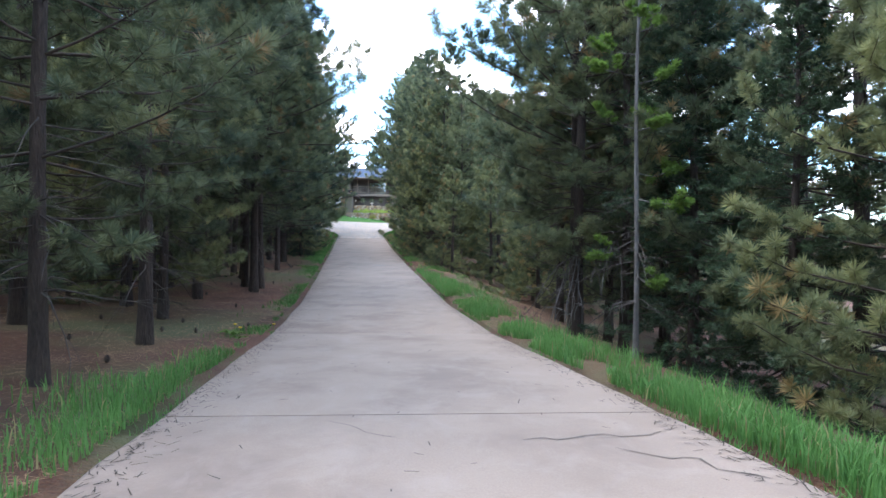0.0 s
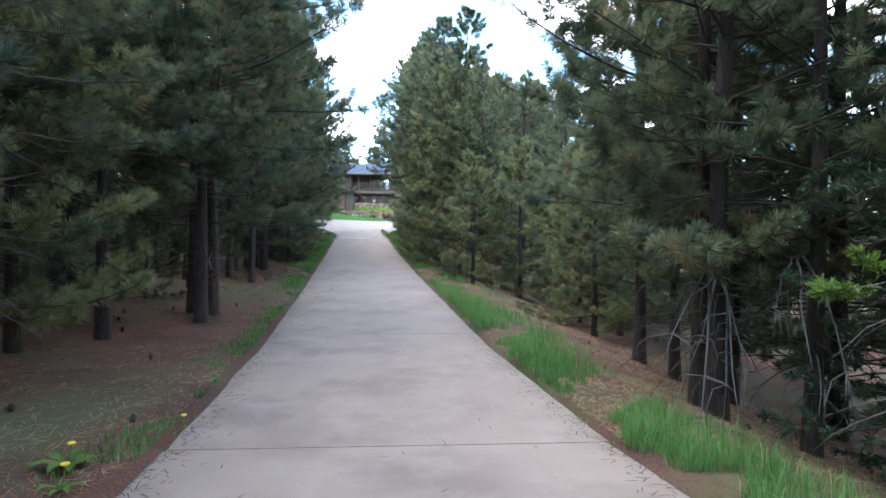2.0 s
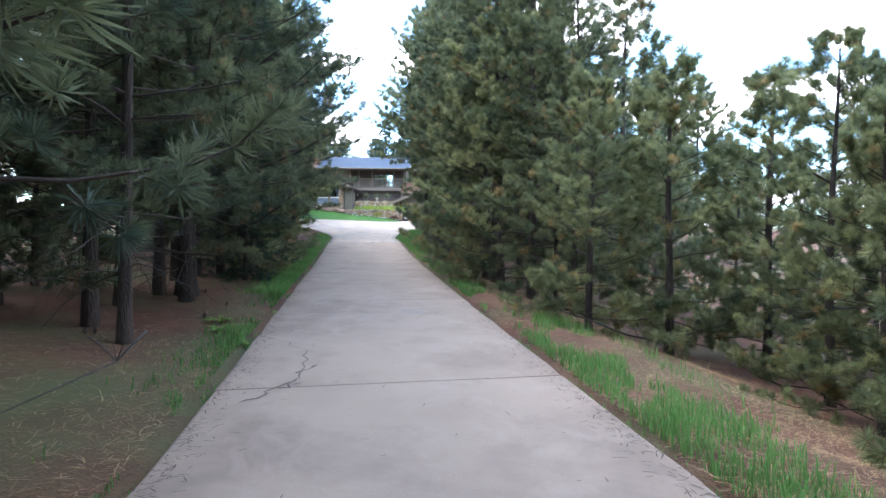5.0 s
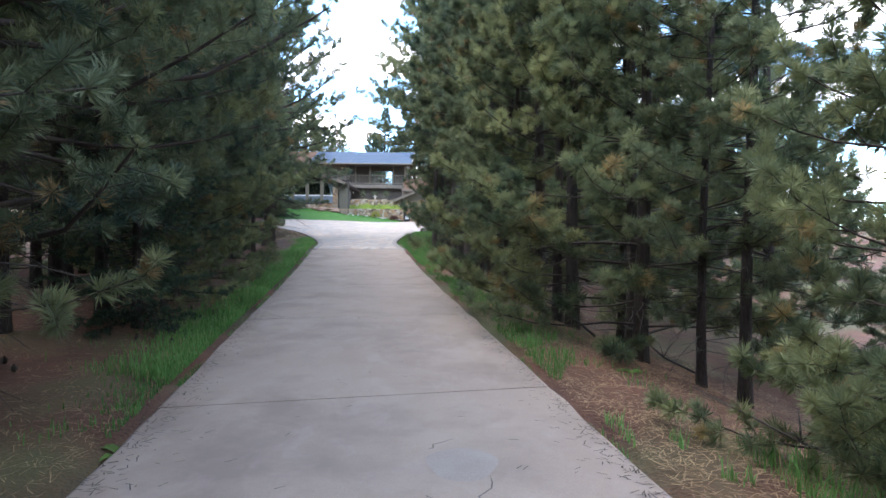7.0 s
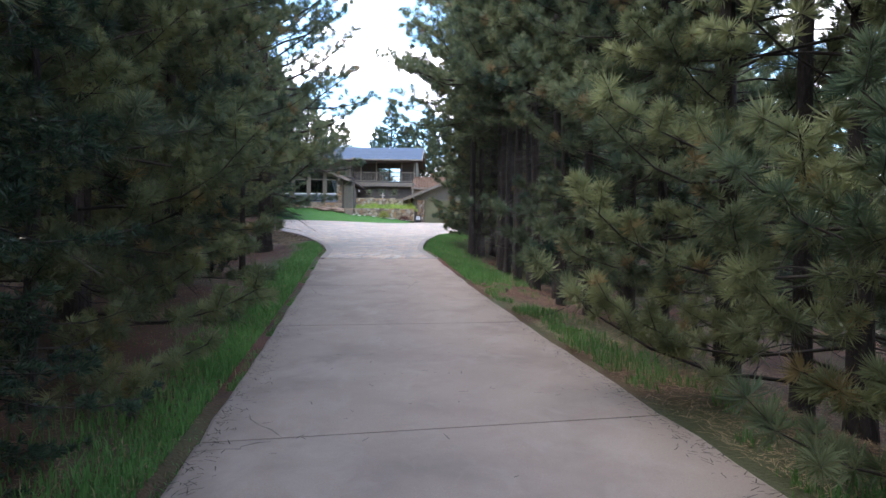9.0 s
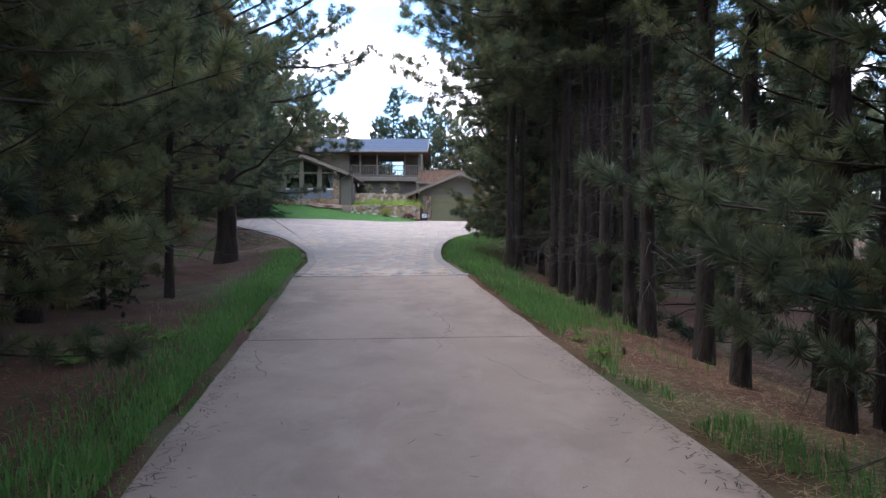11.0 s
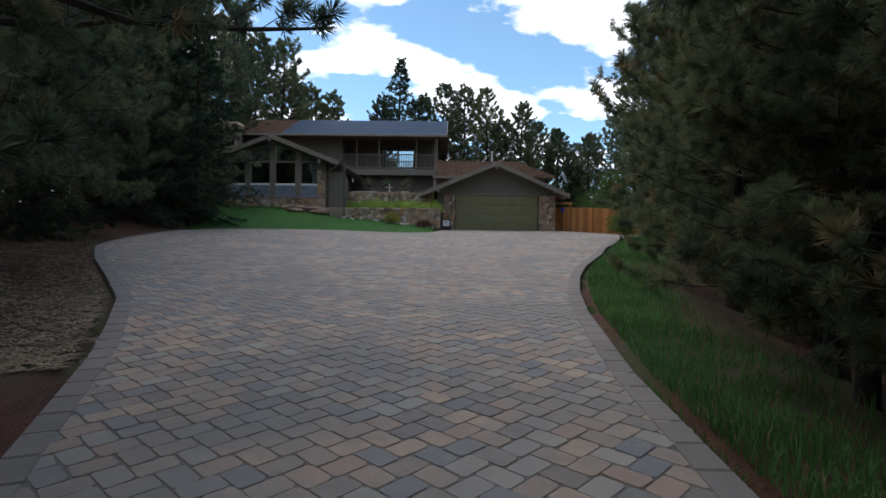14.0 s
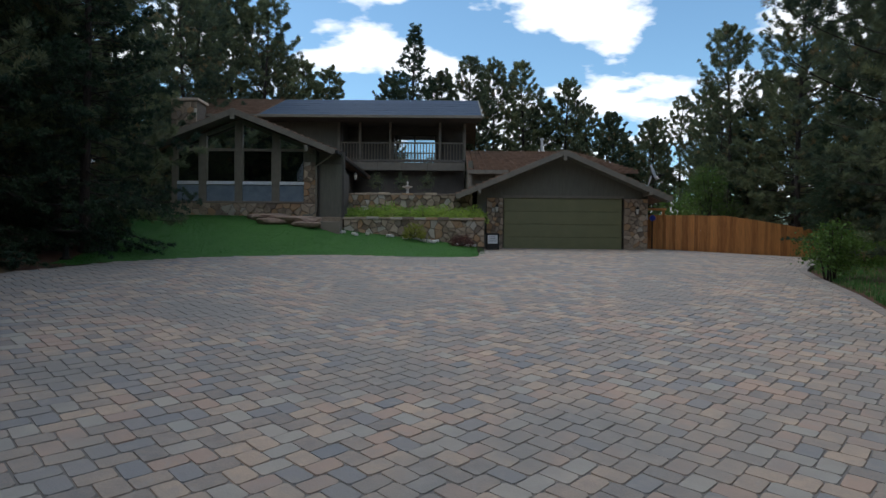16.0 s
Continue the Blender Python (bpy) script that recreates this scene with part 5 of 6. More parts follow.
for x in (-6.05, 0.75):
    z = RZ - abs(x - ax) * 0.41
    part("outrigger", Shape().box(x - 0.06, x + 0.06, 78.12, 79.0, z - 0.36, z - 0.16, 0.01), M_TRIM, house)

# cross roof between garage and main block
shingles("roof", (-6.45, 81.5, 8.86), (1.3, 81.5, 8.86), (-6.45, 86.0, 10.4), (-0.7, 86.0, 10.4), 15, M_SHINGLE, "brown shingle roof behind the garage gable", tabs=26)
part("wall", Shape().box(-6.4, -6.2, 81.6, 90, 5.2, 9.3), M_SIDING, house)
part("fascia", Shape().beam((-6.45, 81.47, 8.78), (-3.9, 81.47, 8.78), 0.04, 0.18), M_TRIM, house)
part("wall", Shape().box(-6.2, 0.7, 82.0, 82.15, 5.2, 8.95), M_SIDING, house)
part("post", Shape().box(-6.42, -6.28, 81.55, 81.69, 7.0, 8.8), M_TRIM, house)
part("wall", Shape().box(-6.4, 0.7, 90, 90.2, 5.2, 9.2), M_SIDING, house)
part("vent_pipe", Shape().tube([(-2.4, 86.0, 10.2), (-2.4, 86.0, 11.05)], 0.07, 10).tube([(-2.4, 86.0, 11.02), (-2.4, 86.0, 11.12)], 0.11, 10), M_GREYMETAL, house, "grey metal vent pipe", smooth=False)

# main block
MY = 86.7
wall_ring([(-20.4, MY, 5.2), (-13.35, MY, 5.2), (-13.35, MY, 12.2), (-20.4, MY, 12.2)], 0.2, M_SIDING, label="olive siding wall of the upper storey")
part("wall", Shape().box(-20.4, -20.2, MY + 0.2, 95.0, 5.2, 12.2), M_SIDING, house)
part("wall", Shape().box(-6.6, -6.42, 88.4, 95.0, 5.2, 12.2), M_SIDING, house)
part("wall", Shape().box(-20.2, -6.6, 94.8, 95.0, 5.2, 12.2), M_SIDING, house)
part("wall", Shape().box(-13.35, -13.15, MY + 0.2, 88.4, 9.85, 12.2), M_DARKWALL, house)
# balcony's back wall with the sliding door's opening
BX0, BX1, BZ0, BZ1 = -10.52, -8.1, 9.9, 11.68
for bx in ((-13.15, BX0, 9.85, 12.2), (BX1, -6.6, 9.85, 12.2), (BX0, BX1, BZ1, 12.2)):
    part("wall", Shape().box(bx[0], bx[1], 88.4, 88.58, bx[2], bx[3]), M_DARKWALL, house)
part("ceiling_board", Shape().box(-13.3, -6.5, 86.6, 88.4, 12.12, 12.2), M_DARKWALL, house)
slider = part("sliding_door", Shape().box(BX0, BX1, 88.42, 88.47, BZ0, BZ0 + 0.06).box(BX0, BX1, 88.42, 88.47, BZ1 - 0.06, BZ1).box(BX0, BX0 + 0.05, 88.42, 88.47, BZ0 + 0.06, BZ1 - 0.06).box(BX1 - 0.05, BX1, 88.42, 88.47, BZ0 + 0.06, BZ1 - 0.06).box(-9.35, -9.27, 88.42, 88.47, BZ0 + 0.06, BZ1 - 0.06), M_METAL, house, "glass sliding door that mirrors the sky")
for x0, x1 in ((BX0 + 0.05, -9.35), (-9.27, BX1 - 0.05)):
    pane = part("pane", Shape().box(x0, x1, 88.44, 88.45, BZ0 + 0.06, BZ1 - 0.06), M_MIRROR, slider)
    pane.visible_shadow = False
# added back surface behind the slider, in the painted room shade
part("room_back", Shape().box(-11.5, -7.2, 90.6, 90.7, 9.8, 12.1), M_ROOMSHADE, house)
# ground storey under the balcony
part("wall", Shape().box(-13.2, -6.5, 87.2, 87.4, 5.2, 9.5), M_DARKWALL, house, "darker wall under the balcony")
balcony = part("balcony", Shape().box(-13.3, -6.48, 86.62, 88.4, 9.72, 9.84), M_TRIM, house, "long timber balcony with square balusters")
part("fascia_beam", Shape().box(-13.05, -6.46, 86.52, 86.62, 9.44, 9.86, 0.01), M_TRIM, balcony)
part("top_rail", Shape().box(-13.3, -6.5, 86.58, 86.68, 10.90, 10.97, 0.008), M_TRIM, balcony)
part("bottom_rail", Shape().box(-13.3, -6.5, 86.60, 86.66, 9.98, 10.04), M_TRIM, balcony)
posts = [-13.33, -12.17, -10.53, -7.83, -6.5]
for i, x in enumerate(posts):
    part("post", Shape().box(x - 0.065, x + 0.065, 86.56, 86.69, 9.84, 12.16, 0.01), M_TRIM, balcony)
x = -13.18
while x < -6.6:
    if min(abs(x - p) for p in posts) > 0.1:
        part("baluster", Shape().box(x - 0.022, x + 0.022, 86.61, 86.65, 10.03, 10.91), M_TRIM, balcony)
    x += 0.165
part("side_rail", Shape().box(-6.53, -6.47, 86.69, 88.4, 10.90, 10.97).box(-6.53, -6.47, 86.69, 88.4, 9.98, 10.04), M_TRIM, balcony)
# upper roof
EZ, RZ2 = 12.08, 14.15
shingles("roof", (-21.0, 85.2, EZ), (-17.3, 85.2, EZ), (-21.6, 90.5, RZ2), (-17.3, 90.5, RZ2), 16, M_SHINGLE, "brown shingle end of the upper roof", tabs=12)
shingles("roof", (-17.3, 85.2, EZ + 0.02), (-5.62, 85.2, EZ + 0.02), (-17.3, 90.5, RZ2 + 0.02), (-5.62, 90.5, RZ2 + 0.02), 7, M_BLUEROOF, "upper roof covered in dark blue roofing sheets", 0.006, 0.004, tabs=1, apart=True)
shingles("roof", (-5.62, 95.8, EZ), (-21.6, 95.8, EZ), (-5.62, 90.5, RZ2), (-21.6, 90.5, RZ2), 12, M_SHINGLE)
part("gutter", Shape().beam((-21.0, 85.13, EZ - 0.03), (-5.6, 85.13, EZ - 0.03), 0.12, 0.13), M_TRIM, house, "eave gutter")
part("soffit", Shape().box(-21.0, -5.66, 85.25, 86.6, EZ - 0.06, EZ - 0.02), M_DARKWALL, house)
part("barge_board", Shape().beam((-5.62, 85.2, EZ - 0.06), (-5.62, 90.5, RZ2 - 0.06), 0.05, 0.24), M_TRIM, house)
part("gable_wall", Shape().prism([(-6.55, 86.2, 12.1), (-6.55, 94.8, 12.1), (-6.55, 90.5, 13.9)], (0.12, 0, 0)), M_SIDING, house)
part("gable_wall", Shape().prism([(-20.4, 86.2, 12.1), (-20.4, 94.8, 12.1), (-20.4, 90.5, 13.9)], (0.12, 0, 0)), M_SIDING, house)

# glazed wing
WY = 77.8
wx, wz = -15.52, 10.33


def wing_top(x):
    return wz - abs(x - wx) * 0.39


base = part("stone_base", Shape().box(-18.22, -12.5, WY - 0.04, WY + 0.2, 5.9, 7.03), M_MORTAR, house, "low sandstone wall under the windows")
stones(base, (-18.22, WY - 0.04), (-12.5, WY - 0.04), 6.42, 7.03, (0, -1), 4, 0.055, 0.14, 0.34)
part("stone_cap", Shape().box(-18.25, -12.96, WY - 0.12, WY + 0.02, 7.03, 7.1, 0.012), M_STONE, house)
col = part("stone_column", Shape().box(-12.98, -12.5, WY - 0.04, WY + 0.25, 7.03, 8.66), M_MORTAR, house)
stones(col, (-12.98, WY - 0.04), (-12.5, WY - 0.04), 7.05, 8.66, (0, -1), 9, 0.045, 0.14, 0.24)
part("wall", Shape().box(-12.98, -12.5, WY, WY + 0.2, 8.66, 9.08), M_SIDING, house)
for x in (-18.12, -17.0, -15.57, -14.1):
    w = 0.10 if x < -18 else 0.15
    part("post", Shape().prism([(x - w, WY - 0.04, 7.1), (x + w, WY - 0.04, 7.1), (x + w, WY - 0.04, wing_top(x + w) - 0.02), (x - w, WY - 0.04, wing_top(x - w) - 0.02)], (0, 0.16, 0)), M_TRIM, house, "broad taupe window post")
bays = [(-18.02, -17.15), (-16.85, -15.72), (-15.42, -14.25), (-13.95, -12.98)]
for i, (x0, x1) in enumerate(bays):
    w = part("window", Shape().box(x0, x1, WY, WY + 0.06, 7.80, 7.89).box(x0, x1, WY - 0.03, WY + 0.02, 7.76, 7.80), M_WHITE, house, "tall fixed window with white sill")
    part("lower_panel", Shape().box(x0, x1, WY + 0.01, WY + 0.05, 7.1, 7.74), M_LOWPANEL, w, "pale blue-grey panel under the sill")
    part("transom", Shape().box(x0, x1, WY - 0.01, WY + 0.07, 9.08, 9.18), M_TRIM, w)
    pn = part("pane", Shape().box(x0, x1, WY + 0.035, WY + 0.042, 7.89, 9.08), M_GLASS, w)
    pn.visible_shadow = False
    if i < 3:
        ring = [(x0, WY + 0.035, 9.18), (x1, WY + 0.035, 9.18), (x1, WY + 0.035, max(9.3, wing_top(x1) - 0.15)), (x0, WY + 0.035, max(9.3, wing_top(x0) - 0.15))]
        if x0 < wx < x1:
            ring.insert(3, (wx, WY + 0.035, wz - 0.15))
        pn = part("pane", Shape().prism(ring, (0, 0.007, 0)), M_GLASS, w)
        pn.visible_shadow = False
    else:
        part("pane", Shape().prism([(x0, WY + 0.035, 9.18), (x1, WY + 0.035, 9.18), (x1, WY + 0.035, 9.3), (x0, WY + 0.035, wing_top(x0) - 0.15)], (0, 0.007, 0)), M_GLASS, w)
    for xa in (x0, x1 - 0.04):
        part("window_frame", Shape().box(xa, xa + 0.04, WY + 0.02, WY + 0.06, 7.89, 9.08), M_TRIM, w)
part("wall", Shape().prism([(-18.22, WY + 0.0, wing_top(-18.22) - 0.15), (wx, WY + 0.0, wz - 0.15), (-12.5, WY + 0.0, wing_top(-12.5) - 0.15), (-12.5, WY, wing_top(-12.5) + 0.02), (wx, WY, wz + 0.02), (-18.22, WY, wing_top(-18.22) + 0.02)], (0, 0.2, 0)), M_SIDING, house)


def curtain(x0, x1, hook):
    """A cloth panel in folds, gathered towards hook."""
    s = Shape()
    n, m = 22, 8
    vs = []
    for r in range(m):
        f = r / (m - 1)
        pull = 0.05 + 0.5 * min(1.0, f * 1.4)
        for k in range(n):
            u = k / (n - 1)
            x = x0 + (x1 - x0) * u
            x = x + ((x0 if hook < 0 else x1) - x) * pull * (0.85)
            vs.append((x, WY + 0.08 + 0.026 * math.sin(u * 26), 9.04 - f * 1.12))
    s.add(vs, [(i * n + k, i * n + k + 1, (i + 1) * n + k + 1, (i + 1) * n + k) for i in range(m - 1) for k in range(n - 1)])
    solo("curtain", s, M_CURTAIN, (x0, WY + 0.22, 8.0), "pale blue-white curtain drawn aside behind the glass", "curtain", "curtains in the glazed wing", smooth=True)


curtain(-18.0, -17.42, -1)
curtain(-13.55, -12.99, 1)
# added back and floor behind the wing's panes, in the painted room shade
part("room_shell", Shape().box(-18.1, -12.6, 85.0, 85.1, 6.4, 10.2).box(-18.1, -12.6, WY + 0.25, 85.0, 6.4, 6.5), M_ROOMSHADE, house)
part("wall", Shape().box(-18.22, -18.02, WY + 0.2, MY, 5.9, 9.25), M_SIDING, house)
part("wall", Shape().box(-12.68, -12.5, WY + 0.25, MY, 5.9, 9.15), M_DARKWALL, house)
we = [(-19.4, wz + 0.22 - 3.88 * 0.39), (-11.62, wz + 0.22 - 3.9 * 0.39)]
shingles("roof", (we[0][0], 77.0, we[0][1]), (we[0][0], MY, we[0][1]), (wx, 77.0, wz + 0.22), (wx, MY, wz + 0.22), 15, M_SHINGLE, "brown shingle roof of the glazed wing", tabs=22)
shingles("roof", (we[1][0], MY, we[1][1]), (we[1][0], 77.0, we[1][1]), (wx, MY, wz + 0.22), (wx, 77.0, wz + 0.22), 15, M_SHINGLE, tabs=22)
for e in we:
    part("barge_board", Shape().beam((e[0], 76.97, e[1] - 0.08), (wx, 76.97, wz + 0.14), 0.05, 0.21), M_TRIM, house, "taupe barge board along the gable")
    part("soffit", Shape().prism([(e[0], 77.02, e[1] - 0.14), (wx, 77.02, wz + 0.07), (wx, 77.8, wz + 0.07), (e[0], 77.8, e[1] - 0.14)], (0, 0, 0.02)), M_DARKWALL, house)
part("king_block", Shape().box(wx - 0.08, wx + 0.08, 76.9, 77.0, wz - 0.16, wz + 0.24, 0.01), M_TRIM, house)
part("outrigger", Shape().box(-12.78, -12.64, 76.95, 77.8, 8.98, 9.2, 0.01), M_TRIM, house)
part("gutter", Shape().beam((we[1][0] + 0.05, 77.05, we[1][1] - 0.05), (we[1][0] + 0.05, 85.2, we[1][1] - 0.05), 0.12, 0.12), M_METAL, house)
part("downspout", Shape().tube([(-11.75, 77.25, 8.9), (-12.2, 77.45, 8.62), (-12.47, 77.68, 8.5), (-12.47, 77.68, 6.72), (-12.6, 77.6, 6.58), (-12.95, 77.5, 6.55)], 0.035, 8), M_TRIM, house, "pale bent downspout")
# entry
part("entry_wall", Shape().box(-12.44, -11.42, 77.95, 78.15, 6.45, 9.1), M_DARKWALL, house, "dark entry wall beside the glazed wing")
part("entry_door", Shape().box(-12.36, -11.52, 77.90, 77.95, 6.5, 8.6, 0.012), M_SIDING, house, "dark olive entry door")
part("entry_side", Shape().box(-11.62, -11.42, 78.15, 79.0, 6.45, 8.3), M_DARKWALL, house)
# chimney
chim = part("chimney", Shape().box(-21.3, -20.0, 84.1, 85.2, 5.2, 12.55), M_MORTAR, house, "sandstone chimney")
stones(chim, (-21.3, 84.1), (-20.0, 84.1), 9.0, 12.5, (0, -1), 12, 0.05, 0.27, 0.36)
part("chimney_cap", Shape().box(-21.4, -19.9, 84.0, 85.3, 12.55, 12.68, 0.02), M_STONE, house)


def lantern(x, y, z, label="dark metal wall lantern on the stone pier"):
    t = thing("wall_lantern", (x, y, z), label, "lantern", "wall lanterns by the doors")
    part("backplate", Shape().box(x - 0.05, x + 0.05, y - 0.02, y, z - 0.1, z + 0.12, 0.005), M_METAL, t)
    part("glass", Shape().lathe((x, y - 0.13, z - 0.12), [(0.045, 0), (0.075, 0.2)], 6), M_LAMPGLASS, t, smooth=False)
    part("cage", Shape().lathe((x, y - 0.13, z + 0.08), [(0.095, 0), (0.03, 0.09), (0.012, 0.14)], 6).lathe((x, y - 0.13, z - 0.15), [(0.02, 0), (0.055, 0.03)], 6).beam((x, y, z + 0.1), (x, y - 0.13, z + 0.16), 0.015, 0.015), M_METAL, t)


lantern(-5.3, 78.88, 6.95)
lantern(0.42, 78.88, 6.9)
lantern(-11.25, 79.75, 8.3, "dark metal lantern on a post by the entry")

# ---- garden walls, fence, garden things ----
low = solo("retaining_wall", Shape().box(-11.3, -5.88, 77.34, 77.7, 5.2, 6.42), M_MORTAR, (-8.6, 77.4, 5.5), "low sandstone retaining wall below the juniper bed", "wall", "stone retaining walls")
stones(low, (-11.3, 77.34), (-5.88, 77.34), 5.4, 6.42, (0, -1), 21, 0.06, 0.15, 0.34)
part("return", Shape().box(-6.1, -5.88, 77.7, 79.0, 5.2, 6.42), M_MORTAR, low)
for k in range(12):
    x0 = -11.34 + k * 0.457
    part("cap_stone", Shape().box(x0 + 0.006, x0 + 0.45, 77.24, 77.72, 6.42, 6.5 + 0.012 * (k % 3), 0.015), M_STONE, low)
upw = solo("retaining_wall", Shape().box(-11.62, -6.3, 79.05, 79.4, 5.3, 7.5), M_MORTAR, (-9, 79.2, 5.5), "upper sandstone retaining wall under the balcony terrace", "wall", "stone retaining walls")
stones(upw, (-11.62, 79.05), (-6.3, 79.05), 6.4, 7.5, (0, -1), 22, 0.07, 0.155, 0.34)
for k in range(11):
    x0 = -11.66 + k * 0.487
    part("cap_stone", Shape().box(x0 + 0.006, x0 + 0.48, 78.96, 79.42, 7.5, 7.56 + 0.014 * (k % 4), 0.018), M_STONE, upw)
solo("planting_bed", Shape().box(-11.28, -6.1, 77.7, 79.05, 5.2, 6.36), M_SOIL, (-8.6, 78.3, 5.5), "soil bed between the retaining walls", "garden bed", kind="structure")
solo("terrace", Shape().box(-11.6, -6.4, 79.4, 87.2, 5.2, 7.44), M_CONCRETE, (-9, 83, 6), "raised terrace under the balcony", "terrace", kind="structure")
steps_t = thing("entry_steps", (-11.9, 77.2, 6.1), "stone entry steps beside the retaining wall", "steps")
part("step", Shape().box(-12.45, -11.36, 76.9, 77.9, 6.0, 6.48, 0.02), M_STONE, steps_t)
part("step", Shape().box(-12.3, -11.3, 76.4, 76.9, 5.8, 6.3, 0.02), M_STONE, steps_t)


def boulder(x, y, z, sx, sy, sz, seed, label, mat=None, cat="boulder", grp="flat boulders on the lawn"):
    rng = random.Random(seed)
    bm = bmesh.new()
    bmesh.ops.create_icosphere(bm, subdivisions=3, radius=1.0)
    for v in bm.verts:
        q = v.co.copy()
        k = 1 + 0.22 * noise.noise(q * 1.3 + Vector((seed, 0, 0))) + 0.08 * noise.noise(q * 4 + Vector((0, seed, 0)))
        q = Vector((math.copysign(abs(q.x) ** 0.8, q.x), math.copysign(abs(q.y) ** 0.8, q.y), math.copysign(abs(q.z) ** 0.6, q.z)))
        v.co = Vector((q.x * sx * k, q.y * sy * k, q.z * sz * k))
    me = bpy.data.meshes.new("boulder")
    bm.to_mesh(me)
    bm.free()
    me.materials.append(mat or M_STONE)
    ob = new("boulder", me)
    ob.location = (x, y, z)
    ob.rotation_euler = (0, 0, rng.uniform(0, 6))
    return tagged(ob, label, cat, grp)


M_REDSTONE = surface("red_sandstone", (0.20, 0.125, 0.09), (0.36, 0.26, 0.2), 0.85, 4, 45, 0.6, 0.015)
for i, (x, y, sx, sy, sz) in enumerate([(-14.1, 76.9, 0.75, 0.5, 0.16), (-13.0, 76.6, 0.95, 0.6, 0.17), (-13.6, 76.3, 0.8, 0.4, 0.12), (-12.5, 76.2, 0.5, 0.4, 0.12)]):
    boulder(x, y, lawn_z(x, y) + sz * 0.3, sx, sy, sz, 30 + i, "flat reddish sandstone boulder set in the lawn", M_REDSTONE)
rr = random.Random(3)
M_PALESTONE = surface("pale_stone", (0.45, 0.42, 0.38), (0.65, 0.62, 0.57), 0.85, 8, 60, 0.4, 0.01)
for i in range(26):
    x = rr.uniform(-11.6, -6.3)
    y = 77.2 - rr.uniform(0.05, 0.35) - 0.25 * (x < -10.5)
    boulder(x, y, lawn_z(x, y) + 0.03, rr.uniform(0.05, 0.13), rr.uniform(0.05, 0.1), rr.uniform(0.04, 0.07), 60 + i, "small pale edging stone at the foot of the wall", M_PALESTONE, "stone", "edging stones along the wall")


def bush(name, x, y, z, sx, sy, sz, count, leaf, material, seed, label, category="shrub", group=""):
    """A low shrub > woody stems, foliage of many leaves in an uneven mound."""
    rng = np.random.default_rng(seed)
    C = rng.normal(size=(count, 3))
    C /= np.linalg.norm(C, axis=1)[:, None]
    lump = np.array([1 + 0.35 * noise.noise(Vector(c * 2.2) + Vector((seed, 0, 0))) for c in C])
    C *= (lump * rng.uniform(0.55, 1.05, size=count))[:, None]
    C[:, 2] = np.abs(C[:, 2])
    C = C * np.array([sx, sy, sz])
    d = C / (np.linalg.norm(C, axis=1)[:, None] + 1e-6) + rng.normal(size=(count, 3)) * 0.6
    d /= np.linalg.norm(d, axis=1)[:, None]
    s = np.cross(d, rng.normal(size=(count, 3)))
    s /= np.linalg.norm(s, axis=1)[:, None] + 1e-9
    L = leaf * rng.uniform(0.6, 1.3, size=(count, 1))
    V = np.stack([C, C + d * L * 0.5 + s * L * 0.3, C + d * L, C + d * L * 0.5 - s * L * 0.3], 1).reshape(-1, 3)
    root = thing(name, (x, y, z), label, category, group)
    lines = []
    for k in range(14):
        a = rng.uniform(0, 6.28)
        e = np.array([math.cos(a) * sx * 0.7, math.sin(a) * sy * 0.7, sz * rng.uniform(0.4, 0.85)])
        lines.append((np.array([e * 0.02, e * 0.5 + rng.normal(size=3) * 0.03, e]), np.array([0.012, 0.008, 0.004])))
    me = mesh_of("stems", *tubes_np(lines, 4), True)
    me.materials.append(M_BARK)
    o = new("stems", me)
    o.parent = root
    me = mesh_of("foliage", V, np.arange(len(V)).reshape(-1, 4))
    me.materials.append(material)
    o = new("foliage", me)
    o.parent = root
    return root


for i in range(8):
    bush("juniper_shrub", -10.9 + i * 0.66, 78.05 + 0.25 * (i % 2), 6.34, 0.56, 0.62, 0.55 + 0.07 * (i % 3), 2000, 0.07, M_JUNIPER, 100 + i, "low spreading green juniper in the walled bed", "shrub", "junipers in the walled bed")
bush("yellow_shrub", -8.55, 76.85, 5.7, 0.45, 0.35, 0.55, 1300, 0.06, M_YELLOW, 120, "yellow-green shrub in front of the stone wall")
bush("barberry", -6.75, 76.75, 5.42, 0.5, 0.4, 0.42, 1500, 0.05, M_RED, 121, "dark red barberry at the end of the stone wall")
bush("shrub", 5.6, 73.6, 4.75, 0.95, 0.9, 1.25, 4200, 0.08, M_LEAF, 122, "light green leafy shrub at the rim of the court")
bush("shrub", 4.2, 84.5, 5.2, 1.6, 1.0, 2.9, 3600, 0.1, M_LEAF, 123, "green leafy shrub behind the cedar fence")
bush("shrub", -16.2, 70.2, 5.6, 0.55, 0.5, 0.8, 1800, 0.06, M_FIR, 124, "dark green shrub beside the tree trunks")
for i, (x, y, s_) in enumerate([(2.0, 59.6, 0.8), (5.6, 68.0, 1.0), (7.9, 76.0, 1.0), (3.3, 63.6, 0.7)]):
    bush("shrub", x, y, land(x, y), 0.8 * s_, 0.8 * s_, 0.9 * s_, 2200, 0.08, M_LEAF, 130 + i, "leafy green undergrowth shrub beneath the pines", "shrub", "undergrowth shrubs")

